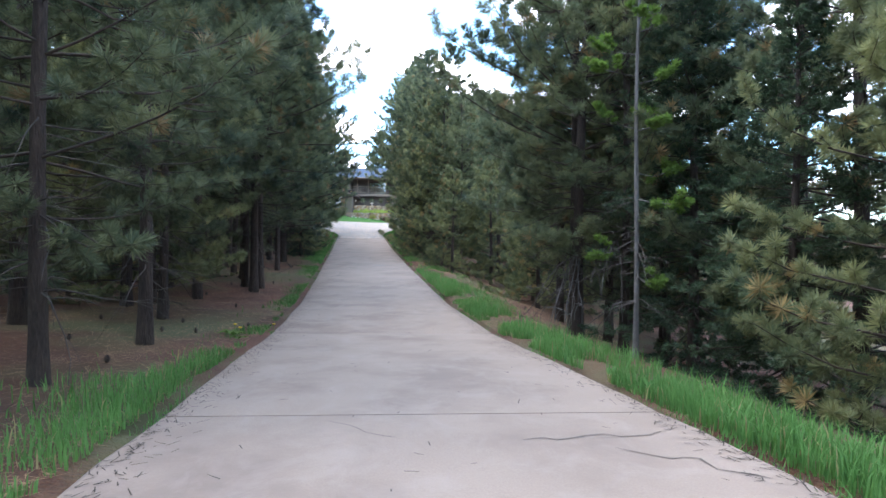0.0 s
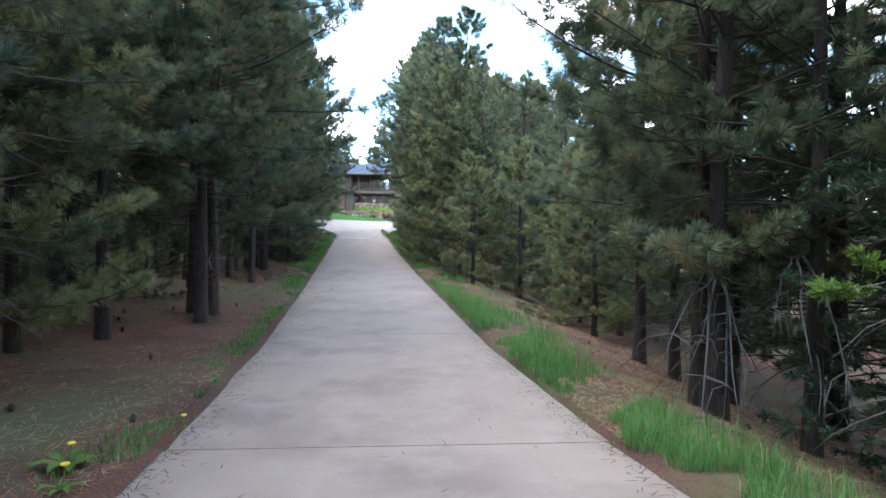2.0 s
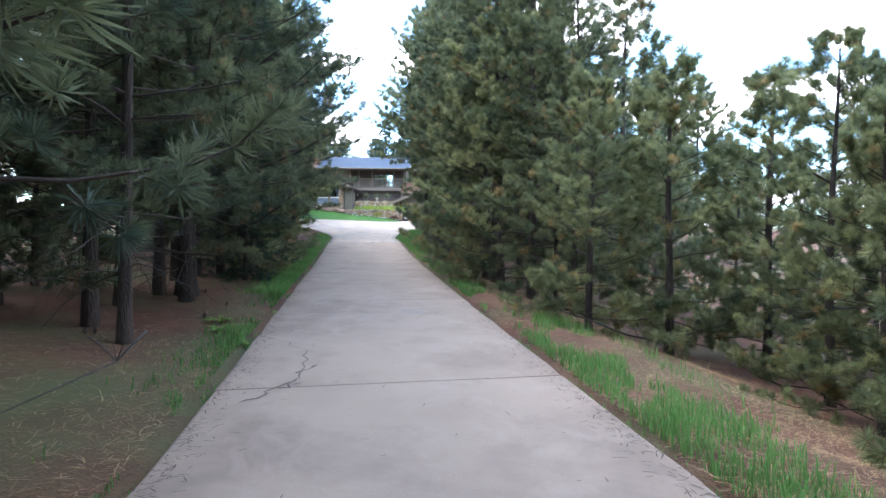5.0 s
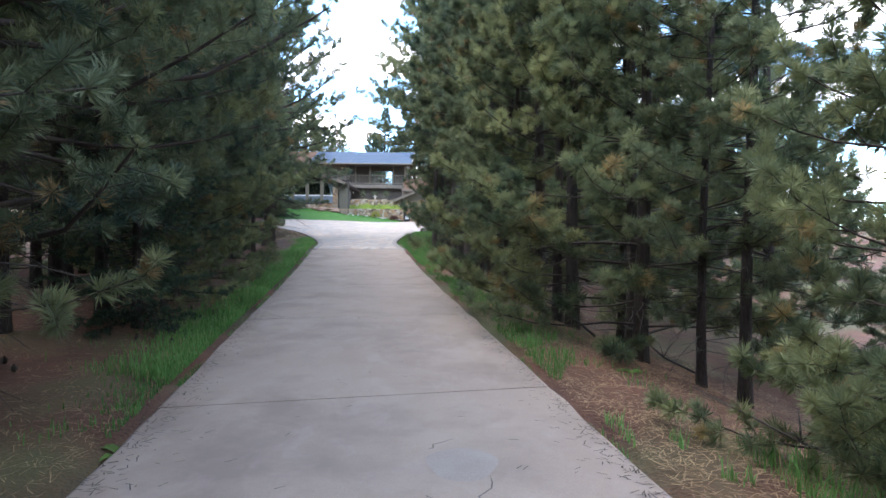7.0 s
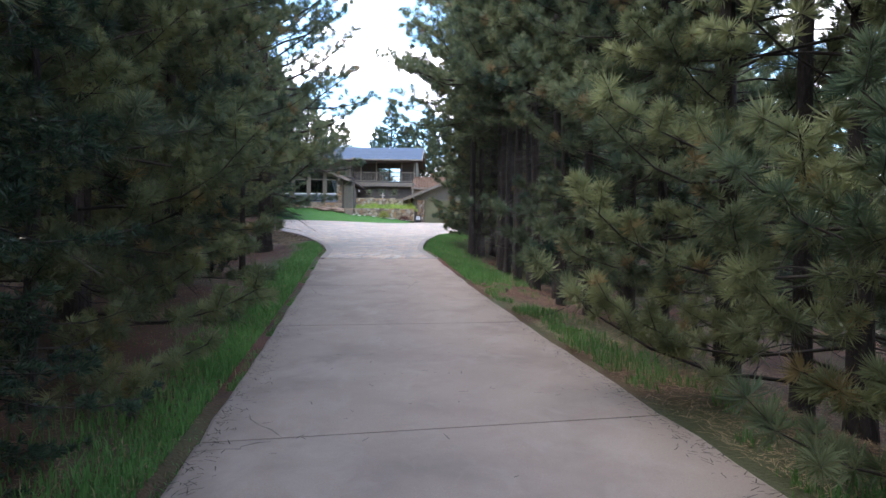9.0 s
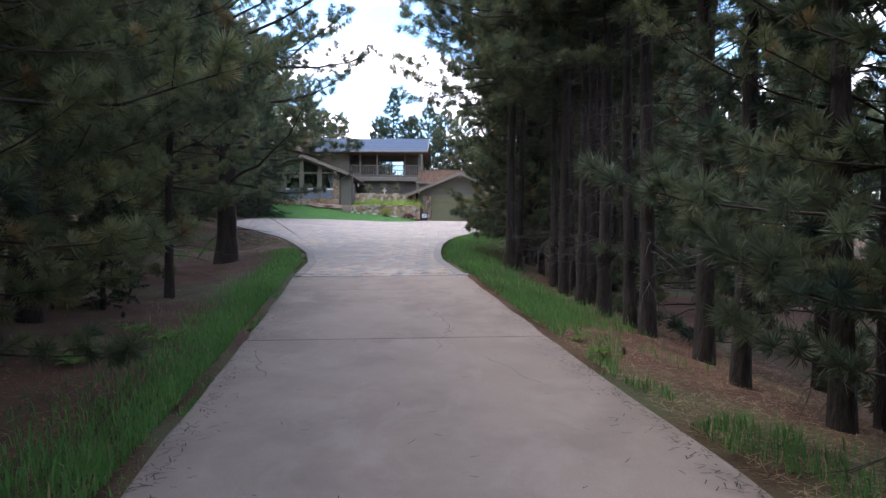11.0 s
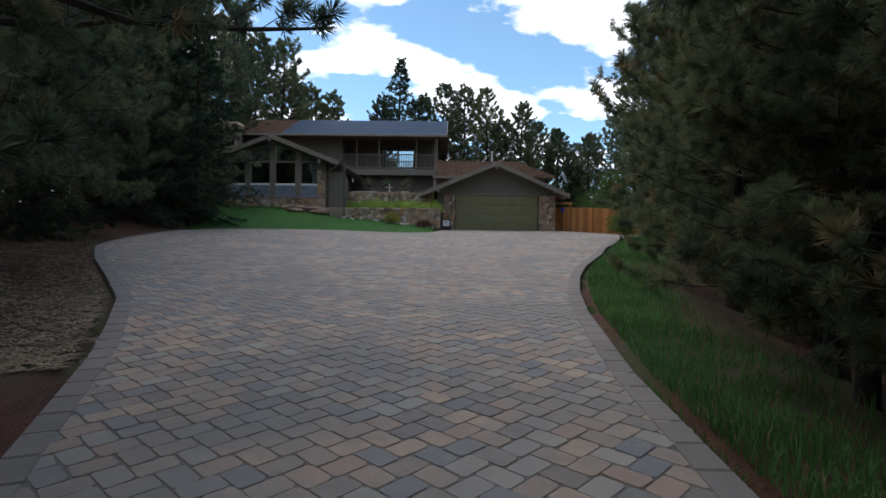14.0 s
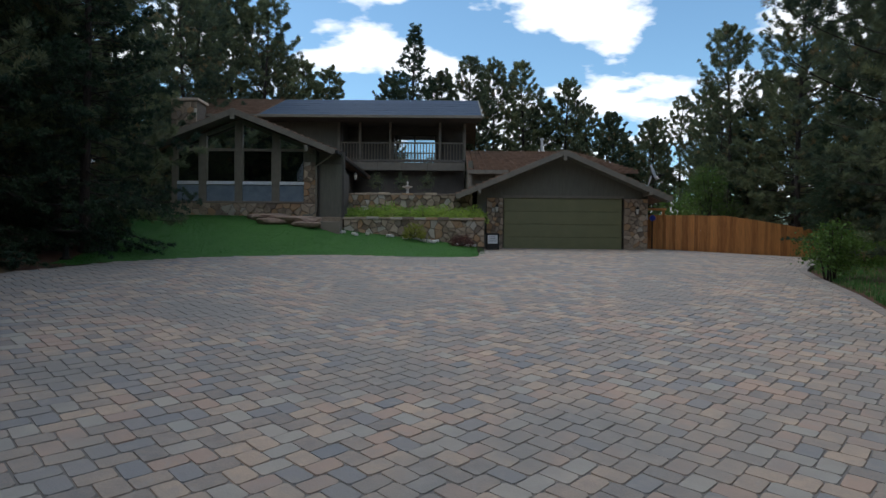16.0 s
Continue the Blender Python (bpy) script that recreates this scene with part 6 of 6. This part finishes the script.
# bird bath on the terrace wall
bb = thing("bird_bath", (-9.06, 80.0, 7.44), "small pale stone bird bath on the terrace", "bird bath")
part("pedestal", Shape().lathe((-9.06, 80.0, 7.44), [(0.17, 0), (0.17, 0.05), (0.07, 0.1), (0.05, 0.35), (0.08, 0.42)], 12), M_PALESTONE, bb, smooth=True)
part("bowl", Shape().lathe((-9.06, 80.0, 7.86), [(0.06, 0), (0.2, 0.05), (0.24, 0.09), (0.22, 0.09), (0.05, 0.05)], 16), M_PALESTONE, bb, smooth=True)
part("finial", Shape().lathe((-9.06, 80.0, 7.91), [(0.04, 0), (0.06, 0.08), (0.02, 0.14), (0.05, 0.19), (0.02, 0.25)], 10), M_PALESTONE, bb, smooth=True)
b2 = thing("bird_bath", (-15.7, 67.6, land(-15.7, 67.6)), "dark bird bath under the trees", "bird bath")
zb = land(-15.9, 67.9) - 0.02
part("pedestal", Shape().lathe((-15.9, 67.9, zb), [(0.16, 0), (0.06, 0.08), (0.05, 0.55)], 12), M_METAL, b2, smooth=True)
part("bowl", Shape().lathe((-15.9, 67.9, zb + 0.55), [(0.06, 0), (0.28, 0.07), (0.33, 0.12), (0.3, 0.12), (0.05, 0.08)], 16), M_METAL, b2, smooth=True)

# hanging baskets under the balcony
for i, (x, z) in enumerate(((-10.95, 8.5), (-9.7, 8.5), (-8.4, 8.55))):
    hb = thing("hanging_basket", (x, 84.5, z), "hanging basket of trailing plants under the balcony", "planter", "hanging baskets under the balcony")
    part("pot", Shape().lathe((x, 84.5, z - 0.15), [(0.1, 0), (0.2, 0.1), (0.22, 0.2)], 12), M_METAL, hb, smooth=True)
    part("chain", Shape().tube([(x, 84.5, z), (x, 84.5, 9.7)], 0.008, 5), M_METAL, hb)
    r = np.random.default_rng(200 + i)
    n = 420
    C = np.array([x, 84.5, z + 0.1]) + r.normal(size=(n, 3)) * np.array([0.17, 0.15, 0.19])
    d = r.normal(size=(n, 3))
    d /= np.linalg.norm(d, axis=1)[:, None]
    sd = np.cross(d, r.normal(size=(n, 3)))
    sd /= np.linalg.norm(sd, axis=1)[:, None]
    V = np.stack([C, C + d * 0.05 + sd * 0.025, C + d * 0.1, C + d * 0.05 - sd * 0.025], 1).reshape(-1, 3)
    part("plant", Shape().add(V, np.arange(len(V)).reshape(-1, 4).tolist()), M_NEEDLE, hb, kind="stuff")
solo("ceiling_joist", Shape().box(-13.2, -6.5, 84.45, 84.55, 9.62, 9.72), M_DARKWALL, (-9.8, 84.5, 9.6), "dark timber joist under the balcony", "beam")

# yard sign: white card, bars for its writing
sg = thing("yard_sign", (-5.55, 77.6, 5.3), "small white notice board standing by the garage pier", "sign")
part("card", Shape().box(-5.73, -5.35, 77.6, 77.63, 5.53, 5.86, 0.005), M_WHITE, sg)
part("frame", Shape().box(-5.8, -5.28, 77.635, 77.66, 5.3, 5.93), M_METAL, sg)
for k, (w, z) in enumerate(((0.24, 5.78), (0.18, 5.72), (0.22, 5.62))):
    part("text_bar", Shape().box(-5.54 - w / 2, -5.54 + w / 2, 77.592, 77.599, z, z + 0.014), M_INK, sg)
bs = thing("alarm_plate", (1.58, 80.4, 5.2), "small blue plate on a stake by the fence", "sign")
part("plate", Shape().tube([(1.58, 80.34, 6.7), (1.58, 80.37, 6.7)], 0.13, 12), M_BLUE, bs)
part("stake", Shape().box(1.56, 1.6, 80.38, 80.41, 5.1, 6.72), M_METAL, bs)

# satellite dish
ds = thing("satellite_dish", (1.7, 81.0, 7.4), "pale grey satellite dish on a mast above the eave", "antenna")
part("mast", Shape().tube([(1.55, 81.0, 7.3), (1.55, 81.0, 8.1), (1.7, 80.95, 8.6)], 0.03, 8), M_GREYMETAL, ds)
dn = Vector((0.82, -0.5, 0.35)).normalized()
dc = Vector((1.78, 80.9, 8.75))
du = dn.cross(Vector((0, 0, 1))).normalized()
dv = du.cross(dn)
vs, fs = [dc - dn * 0.06], []
for r_, off in ((0.17, -0.045), (0.34, 0.0), (0.34, 0.015), (0.17, -0.03)):
    vs += [dc + du * math.cos(a) * r_ * 0.9 + dv * math.sin(a) * r_ * 1.1 + dn * off for a in [2 * math.pi * i / 20 for i in range(20)]]
fs += [(0, 1 + i, 1 + (i + 1) % 20) for i in range(20)]
for k in range(3):
    fs += [(1 + 20 * k + i, 21 + 20 * k + i, 21 + 20 * k + (i + 1) % 20, 1 + 20 * k + (i + 1) % 20) for i in range(20)]
part("reflector", Shape().add(vs, fs), M_GREYMETAL, ds, smooth=True)
part("feed_arm", Shape().tube([dc - dv * 0.3, dc - dv * 0.25 + dn * 0.4], 0.015, 6).box(dc.x + dn.x * 0.4 - 0.13, dc.x + dn.x * 0.4 - 0.03, dc.y + dn.y * 0.4 + 0.05, dc.y + dn.y * 0.4 + 0.15, dc.z - 0.2, dc.z - 0.1), M_METAL, ds)

# cedar fence
fence = thing("cedar_fence", (4, 80.5, 5.1), "new orange cedar board fence beside the garage", "fence")


def fence_top(x):
    return lerp_table([(0, 6.86), (4.8, 6.84), (6.0, 6.68), (7.5, 6.45), (9.0, 6.2), (13, 5.9)], x)


x = 0.98
k = 0
while x < 12.5:
    w = 0.138
    zb = court_z(min(x, 10), 80.3) - 0.02
    yy = 80.5 + (0.012 if k % 2 else 0)
    s = Shape()
    t0, t1 = fence_top(x), fence_top(x + w)
    s.prism([(x, yy, zb), (x + w - 0.006, yy, zb), (x + w - 0.006, yy, t1 - 0.025), (x + w - 0.03, yy, t1), (x + 0.03, yy, t0), (x, yy, t0 - 0.025)], (0, 0.02, 0))
    part("board", s, M_FENCE, fence)
    x += w
    k += 1
for x in (1.0, 3.35, 5.7, 8.05, 10.4, 12.4):
    part("post", Shape().box(x, x + 0.1, 80.54, 80.64, 4.4, fence_top(x) + 0.03, 0.008), M_FENCE, fence)
for dz in (0.3, 1.2):
    for xa, xb in ((1.0, 5.7), (5.7, 12.4)):
        part("rail", Shape().beam((xa, 80.56, court_z(min(xa, 10), 80.3) + dz), (xb, 80.56, court_z(min(xb, 10), 80.3) + dz), 0.05, 0.08), M_FENCE, fence)
for x in (3.28, 4.7):
    part("batten", Shape().box(x, x + 0.09, 80.47, 80.498, 5.2, 6.7), M_FENCE, fence)
part("gate_head", Shape().box(0.95, 2.2, 80.42, 80.6, 7.05, 7.13, 0.01).box(1.0, 1.1, 80.5, 80.6, 6.7, 7.05).box(2.05, 2.15, 80.5, 80.6, 6.7, 7.05), M_FENCE, fence)

# ---- grass, litter and wayside plants ----


def blades(name, spots, material, label, category, lean=0.35, width=0.0045):
    """Grass blades, each a bent two-piece strip; spots: x, y, z, height."""
    rng = np.random.default_rng(len(spots))
    S = np.array(spots)
    n = len(S)
    a = rng.uniform(0, 6.283, n)
    L = S[:, 3] * rng.uniform(0.5, 1.15, n)
    bend = rng.uniform(0.05, lean * 2, n)
    dx, dy = np.cos(a), np.sin(a)
    W = (width * rng.uniform(0.6, 1.5, n))
    P0 = S[:, :3]
    out = np.stack([dx, dy, np.zeros(n)], 1)
    sd = np.stack([-dy, dx, np.zeros(n)], 1)
    P1 = P0 + out * (L * bend * 0.3)[:, None] + np.array([0, 0, 1]) * (L * 0.6)[:, None]
    P2 = P0 + out * (L * bend)[:, None] + np.array([0, 0, 1]) * (L * (1 - 0.25 * bend))[:, None]
    V = np.stack([P0 - sd * W[:, None], P0 + sd * W[:, None], P1 + sd * W[:, None] * 0.8, P1 - sd * W[:, None] * 0.8, P2], 1).reshape(-1, 3)
    k = np.arange(n) * 5
    F = np.concatenate([np.stack([k, k + 1, k + 2], 1), np.stack([k, k + 2, k + 3], 1), np.stack([k + 3, k + 2, k + 4], 1)])
    o = S[0, :3]
    me = mesh_of(name, V - o, F)
    me.materials.append(material)
    ob = new(name, me)
    ob.location = o
    return tagged(ob, label, category, kind="stuff")


def verge(side, y0, y1, count, seed, width, tall, patchy, inset=0.0):
    rng = random.Random(seed)
    out = []
    while len(out) < count:
        y = rng.uniform(y0, y1)
        d = abs(rng.gauss(0.06, width)) - 0.03 + inset
        e = right_edge(y) + d if side > 0 else left_edge(y) - d
        dens = noise.noise(Vector((e * 0.9, y * 0.55, seed))) + 0.5 * noise.noise(Vector((e * 3, y * 2.2, seed)))
        if dens < patchy:
            continue
        h = tall * (0.55 + 0.7 * max(0, dens + 0.3)) * rng.uniform(0.6, 1.2) * (0.55 + 0.45 * min(1, d / 0.3))
        out.append((e, y, land(e, y) - 0.01, h))
    return out


blades("verge_grass", verge(1, -1, 12.5, 17000, 1, 0.55, 0.26, -0.25), M_GRASS, "tall bright green grass along the driveway", "grass")
blades("verge_grass", verge(1, 12.5, 24, 9000, 2, 0.8, 0.24, -0.15), M_GRASS, "patchy green grass beside the driveway", "grass")
blades("verge_grass", verge(1, 24, 40, 6500, 3, 0.55, 0.17, 0.0), M_GRASS, "sparse green grass beside the driveway", "grass")
blades("verge_grass", verge(1, 38, 66, 44000, 4, 0.8, 0.2, -0.8), M_GRASS, "thick green grass bank at the court's rim", "grass")
blades("verge_grass", verge(1, 58, 78, 16000, 14, 1.3, 0.2, -0.8), M_GRASS, "thick green grass bank at the court's rim", "grass")
blades("verge_grass", verge(-1, -1, 5, 4500, 5, 0.5, 0.2, -0.15), M_GRASS, "green grass along the driveway", "grass")
blades("verge_grass", verge(-1, 4, 26, 9000, 6, 0.28, 0.15, -0.2), M_GRASS, "green grass strip along the driveway", "grass")
blades("verge_grass", verge(-1, 25, 47, 36000, 7, 0.45, 0.2, -0.7), M_GRASS, "green grass strip along the driveway", "grass")
blades("verge_grass", verge(-1, 47, 62, 1500, 8, 1.0, 0.2, 0.15, 2.2), M_GRASS, "green grass under the big pine", "grass")


def litter(y0, y1, count, seed, d0, d1, side):
    rng = random.Random(seed)
    out = []
    for i in range(count):
        y = rng.uniform(y0, y1)
        d = d0 + (d1 - d0) * rng.random() ** 1.4
        x = right_edge(y) + d if side > 0 else left_edge(y) - d
        out.append((x, y, land(x, y) + 0.01, rng.uniform(0.06, 0.15)))
    return out


def straw(name, spots, label, material, width=0.0024):
    """Fallen needles and dry stalks lying nearly flat."""
    rng = np.random.default_rng(len(spots) + 3)
    S = np.array(spots)
    n = len(S)
    a = rng.uniform(0, 6.283, n)
    d = np.stack([np.cos(a), np.sin(a), rng.uniform(-0.02, 0.16, n)], 1) * S[:, 3:4]
    sd = np.stack([-np.sin(a), np.cos(a), np.zeros(n)], 1) * width
    P = S[:, :3]
    V = np.stack([P - sd, P + sd, P + d + sd * 0.6, P + d - sd * 0.6], 1).reshape(-1, 3)
    o = P[0]
    me = mesh_of(name, V - o, np.arange(n * 4).reshape(-1, 4))
    me.materials.append(material)
    ob = new(name, me)
    ob.location = o
    return tagged(ob, label, "litter", kind="stuff")


straw("fallen_needles", litter(8, 46, 60000, 31, 0.05, 4.5, 1), "dry tan pine needles and stalks on the ground", M_STRAW)
straw("fallen_needles", litter(0, 46, 34000, 32, 0.2, 5.0, -1), "dry reddish pine needles on the ground", M_STRAW)
straw("leaf_litter", litter(49, 62, 26000, 33, 0.05, 4.5, -1), "tan wood chips and dry needles beside the court", M_CHIP, 0.011)
straw("fallen_needles", litter(44, 50, 8000, 36, 0.6, 5.0, -1), "dry reddish pine needles under the big pine", M_STRAW)


def on_drive(count, seed):
    """Needles and crumbs of dirt blown along the slabs' edges."""
    rng = random.Random(seed)
    out = []
    for i in range(count):
        y = rng.uniform(0, 42)
        u = (half(y) - abs(rng.gauss(0, 0.13))) * rng.choice((-1, 1))
        if rng.random() < 0.06:
            u = rng.uniform(-1.7, 1.7)
        out.append((axis(y) + u, y, grade(y) + 0.004, rng.uniform(0.03, 0.09)))
    return out


straw("edge_debris", on_drive(6000, 34), "brown needle debris along the driveway's edges", M_JOINT, 0.004)

# lawn blades
rl = random.Random(8)
lawn_spots = []
while len(lawn_spots) < 60000:
    x, y = rl.uniform(-20, -5.95), rl.uniform(67, 77.4)
    if y > lerp_table(LAWN_FRONT, x) - 0.02 and not (-11.35 < x and y > 77.2):
        lawn_spots.append((x, y, lawn_z(x, y) - 0.005, rl.uniform(0.02, 0.045)))
blades("lawn_blades", lawn_spots, M_LAWN, "short mown lawn grass", "grass", 1.1, 0.0035)


def rosette(name, x, y, n, length, wide, material, seed, label, group, category="weed", flower=False):
    """A broad-leaved weed > leaves, perhaps a flower."""
    rng = random.Random(seed)
    z = land(x, y) + 0.005
    t = thing(name, (x, y, z), label, category, group)
    for k in range(n):
        a = 2 * math.pi * k / n + rng.uniform(-0.3, 0.3)
        L, w = length * rng.uniform(0.7, 1.2), wide * rng.uniform(0.7, 1.2)
        up = rng.uniform(0.35, 1.0)
        d, sd = Vector((math.cos(a), math.sin(a), 0)), Vector((-math.sin(a), math.cos(a), 0))
        s = Shape()
        vs = []
        for f, ww in ((0.02, 0.15), (0.3, 0.7), (0.6, 1.0), (0.85, 0.6), (1.0, 0.05)):
            c = Vector((x, y, z)) + d * L * f + Vector((0, 0, L * up * (f - 0.75 * f * f)))
            vs += [c - sd * w * ww / 2 + Vector((0, 0, 0.012 * ww)), c, c + sd * w * ww / 2 + Vector((0, 0, 0.012 * ww))]
        s.add(vs, [(3 * i + j, 3 * i + j + 1, 3 * i + j + 4, 3 * i + j + 3) for i in range(4) for j in range(2)])
        part("leaf", s, material, t)
    if flower:
        part("stalk", Shape().tube([(x, y, z), (x + 0.02, y, z + 0.16)], 0.004, 5), M_LEAF, t)
        part("blossom", Shape().lathe((x + 0.02, y, z + 0.155), [(0.006, 0), (0.028, 0.012), (0.026, 0.02), (0.004, 0.024)], 12), M_FLOWER, t)


for i, (x, y, n, L, w, fl) in enumerate([(-1.5, 7.15, 9, 0.22, 0.08, True), (-1.28, 8.4, 7, 0.12, 0.04, True), (-1.28, 6.75, 7, 0.14, 0.05, True), (-3.78, 21.1, 8, 0.26, 0.09, False), (-3.22, 20.7, 9, 0.26, 0.1, False), (-4.1, 21.9, 7, 0.26, 0.08, False),
                                         (-4.1, 26.2, 7, 0.18, 0.06, False), (-3.6, 23.4, 7, 0.22, 0.08, False), (-5.5, 31.1, 7, 0.2, 0.07, False), (-5.66, 31.4, 7, 0.22, 0.07, False), (-6.6, 36.6, 8, 0.28, 0.1, False), (-7.1, 36.9, 8, 0.26, 0.1, False), (-6.9, 35.4, 8, 0.26, 0.1, False),
                                         (0.74, 24.6, 8, 0.16, 0.06, False), (0.87, 25.95, 7, 0.18, 0.06, False), (2.35, 12.75, 9, 0.22, 0.06, False), (2.3, 7.9, 8, 0.2, 0.05, False), (-0.9, 32.6, 7, 0.14, 0.05, False), (-1.75, 36.5, 9, 0.16, 0.06, False), (-1.9, 37.0, 7, 0.12, 0.05, False)]):
    rosette("dandelion" if fl else "broadleaf_weed", x, y, n, L, w, M_LEAF, 300 + i, "dandelion with a yellow blossom in the verge" if fl else "broad-leaved green weed in the needle litter", "wayside weeds", flower=fl)


def pine_cone(x, y, seed):
    rng = random.Random(seed)
    z = land(x, y) + 0.03
    s = Shape()
    r = 0.034
    for k in range(6):
        f = k / 5
        rad = r * math.sin(0.5 + 2.3 * f)
        s.lathe((x, y, z - 0.03 + f * 0.07), [(rad * 0.6, 0), (rad * 1.15, 0.006), (rad * 0.5, 0.014)], 8)
    solo("pine_cone", s, M_BARK, (x, y, z - 0.03), "brown pine cone lying on the needle litter", "pine cone", "pine cones")


rc = random.Random(12)
for i in range(46):
    y = rc.uniform(3, 40)
    d = rc.uniform(0.5, 3.2)
    pine_cone(left_edge(y) - d if rc.random() < 0.7 else right_edge(y) + d, y, i)


def fallen_branch(pts, seed, thick=0.018):
    rng = random.Random(seed)
    pts = [Vector((x, y, land(x, y) + h)) for x, y, h in pts]
    s = Shape().tube(pts, [thick * (1 - 0.75 * i / (len(pts) - 1)) for i in range(len(pts))], 6)
    for k in range(6):
        i = rng.randrange(1, len(pts))
        e = pts[i] + Vector((rng.uniform(-0.3, 0.3), rng.uniform(-0.3, 0.3), rng.uniform(0.02, 0.28)))
        s.tube([pts[i], (pts[i] + e) / 2 + Vector((0, 0, 0.03)), e], [thick * 0.4, thick * 0.3, thick * 0.15], 5)
    solo("fallen_branch", s, M_DEAD, pts[0], "bare grey fallen branch on the forest floor", "branch", "fallen branches", smooth=True)


fallen_branch([(2.4, 22.6, 0.12), (1.9, 22.9, 0.2), (1.3, 23.4, 0.22), (0.9, 24.3, 0.3)], 1)
fallen_branch([(2.2, 27.2, 0.1), (1.8, 27.5, 0.16), (1.4, 27.7, 0.4), (0.9, 27.9, 0.2)], 3)
fallen_branch([(1.0, 28.2, 0.1), (0.4, 28.0, 0.45), (-0.1, 27.6, 0.5), (-0.4, 27.3, 0.75)], 2)
fallen_branch([(-4.0, 19.5, 0.3), (-3.6, 18.2, 0.25), (-3.9, 17.0, 0.08)], 4)
fallen_branch([(-0.2, 47.2, 0.2), (-0.9, 46.4, 0.7), (-1.6, 45.9, 0.5), (-1.9, 45.2, 0.3)], 5, 0.03)



def hanging_dead_bough(root, feet, seed):
    """A dead bough broken down from the trunk: bare stems that droop to the ground, with side twigs."""
    rng = random.Random(seed)
    s = Shape()
    root = Vector(root)
    for x, y, h in feet:
        foot = Vector((x, y, land(x, y) + h))
        knee = root.lerp(foot, 0.4) + Vector((rng.uniform(-0.12, 0.12), rng.uniform(-0.15, 0.1), 0.3))
        pts = []
        for i in range(7):
            f = i / 6
            pts.append(root * (1 - f) ** 2 + knee * 2 * f * (1 - f) + foot * f * f + Vector((rng.uniform(-0.03, 0.03), rng.uniform(-0.03, 0.03), rng.uniform(-0.02, 0.02))))
        s.tube(pts, [0.017 - 0.002 * i for i in range(7)], 6)
        for k in range(5):
            a = pts[rng.randrange(2, 6)]
            side = Vector((rng.uniform(-0.35, 0.2), rng.uniform(-0.35, 0.25), rng.uniform(-0.12, 0.08)))
            tip = a + side + Vector((0, 0, -rng.uniform(0.1, 0.45)))
            tip.z = max(tip.z, land(tip.x, tip.y) + 0.02)
            s.tube([a, a + side * 0.7, (a + side + tip) / 2, tip], [0.008, 0.007, 0.005, 0.003], 5)
    solo("dead_bough", s, M_POLEBARK, root, "bare grey dead bough drooping from a pine trunk", "branch", smooth=True)


hanging_dead_bough((4.42, 10.28, 2.35), [(3.55, 8.75, 0.1), (3.8, 8.5, 0.3), (3.95, 9.1, 0.05), (4.2, 8.8, 0.35), (3.4, 9.3, 0.55), (3.7, 9.6, 0.2)], 3)
hanging_dead_bough((5.0, 9.6, 2.6), [(4.4, 8.4, 0.9), (4.75, 8.3, 0.6), (4.3, 8.9, 1.1)], 8)

# bright leafy tree and pale stems left of the house
bl = broadleaf("aspen_tree", 41, 11.5, 2.4, 3.5, "bright spring-green leafy tree among the firs", M_LEAF, 0.11, 7000, M_PALEBARK)
bl.location = (-24.0, 79.5, land(-24.0, 79.5) - 0.05)
ap = broadleaf("aspen_tree", 42, 6.5, 0.9, 3.0, "thin pale-barked aspen in the shade", M_LEAF, 0.07, 900, M_PALEBARK)
ap.location = (-23.2, 71.0, land(-23.2, 71.0) - 0.05)
for i, (x, y, sc) in enumerate([(-23.8, 71.5, 0.9), (-26.0, 70.5, 1.0), (-20.8, 66.5, 0.9), (-22.2, 67.0, 1.05)]):
    copy_thing(ap, pose(x, y, land(x, y) - 0.05, 0, 0, 70 * i) @ Matrix.Scale(sc, 4))

# leafy shrubs where the court meets the fence
sh = broadleaf("shrub", 44, 1.5, 0.75, 0.25, "leafy green shrub at the court's rim beside the fence", M_LEAF, 0.07, 2600, category="shrub", stems=5)
sh.location = (2.08, 69.12, land(2.08, 69.12) - 0.03)
copy_thing(sh, pose(3.33, 67.82, land(3.33, 67.82) - 0.03, 0, 0, 130) @ Matrix.Scale(0.9, 4))
wl1 = broadleaf("willow_shrub", 45, 4.6, 1.7, 1.2, "broad leafy green shrub behind the board fence", M_LEAF, 0.08, 7000, category="shrub", stems=5)
wl1.location = (6.4, 85.5, land(6.4, 85.5) - 0.05)

lay_pavers()
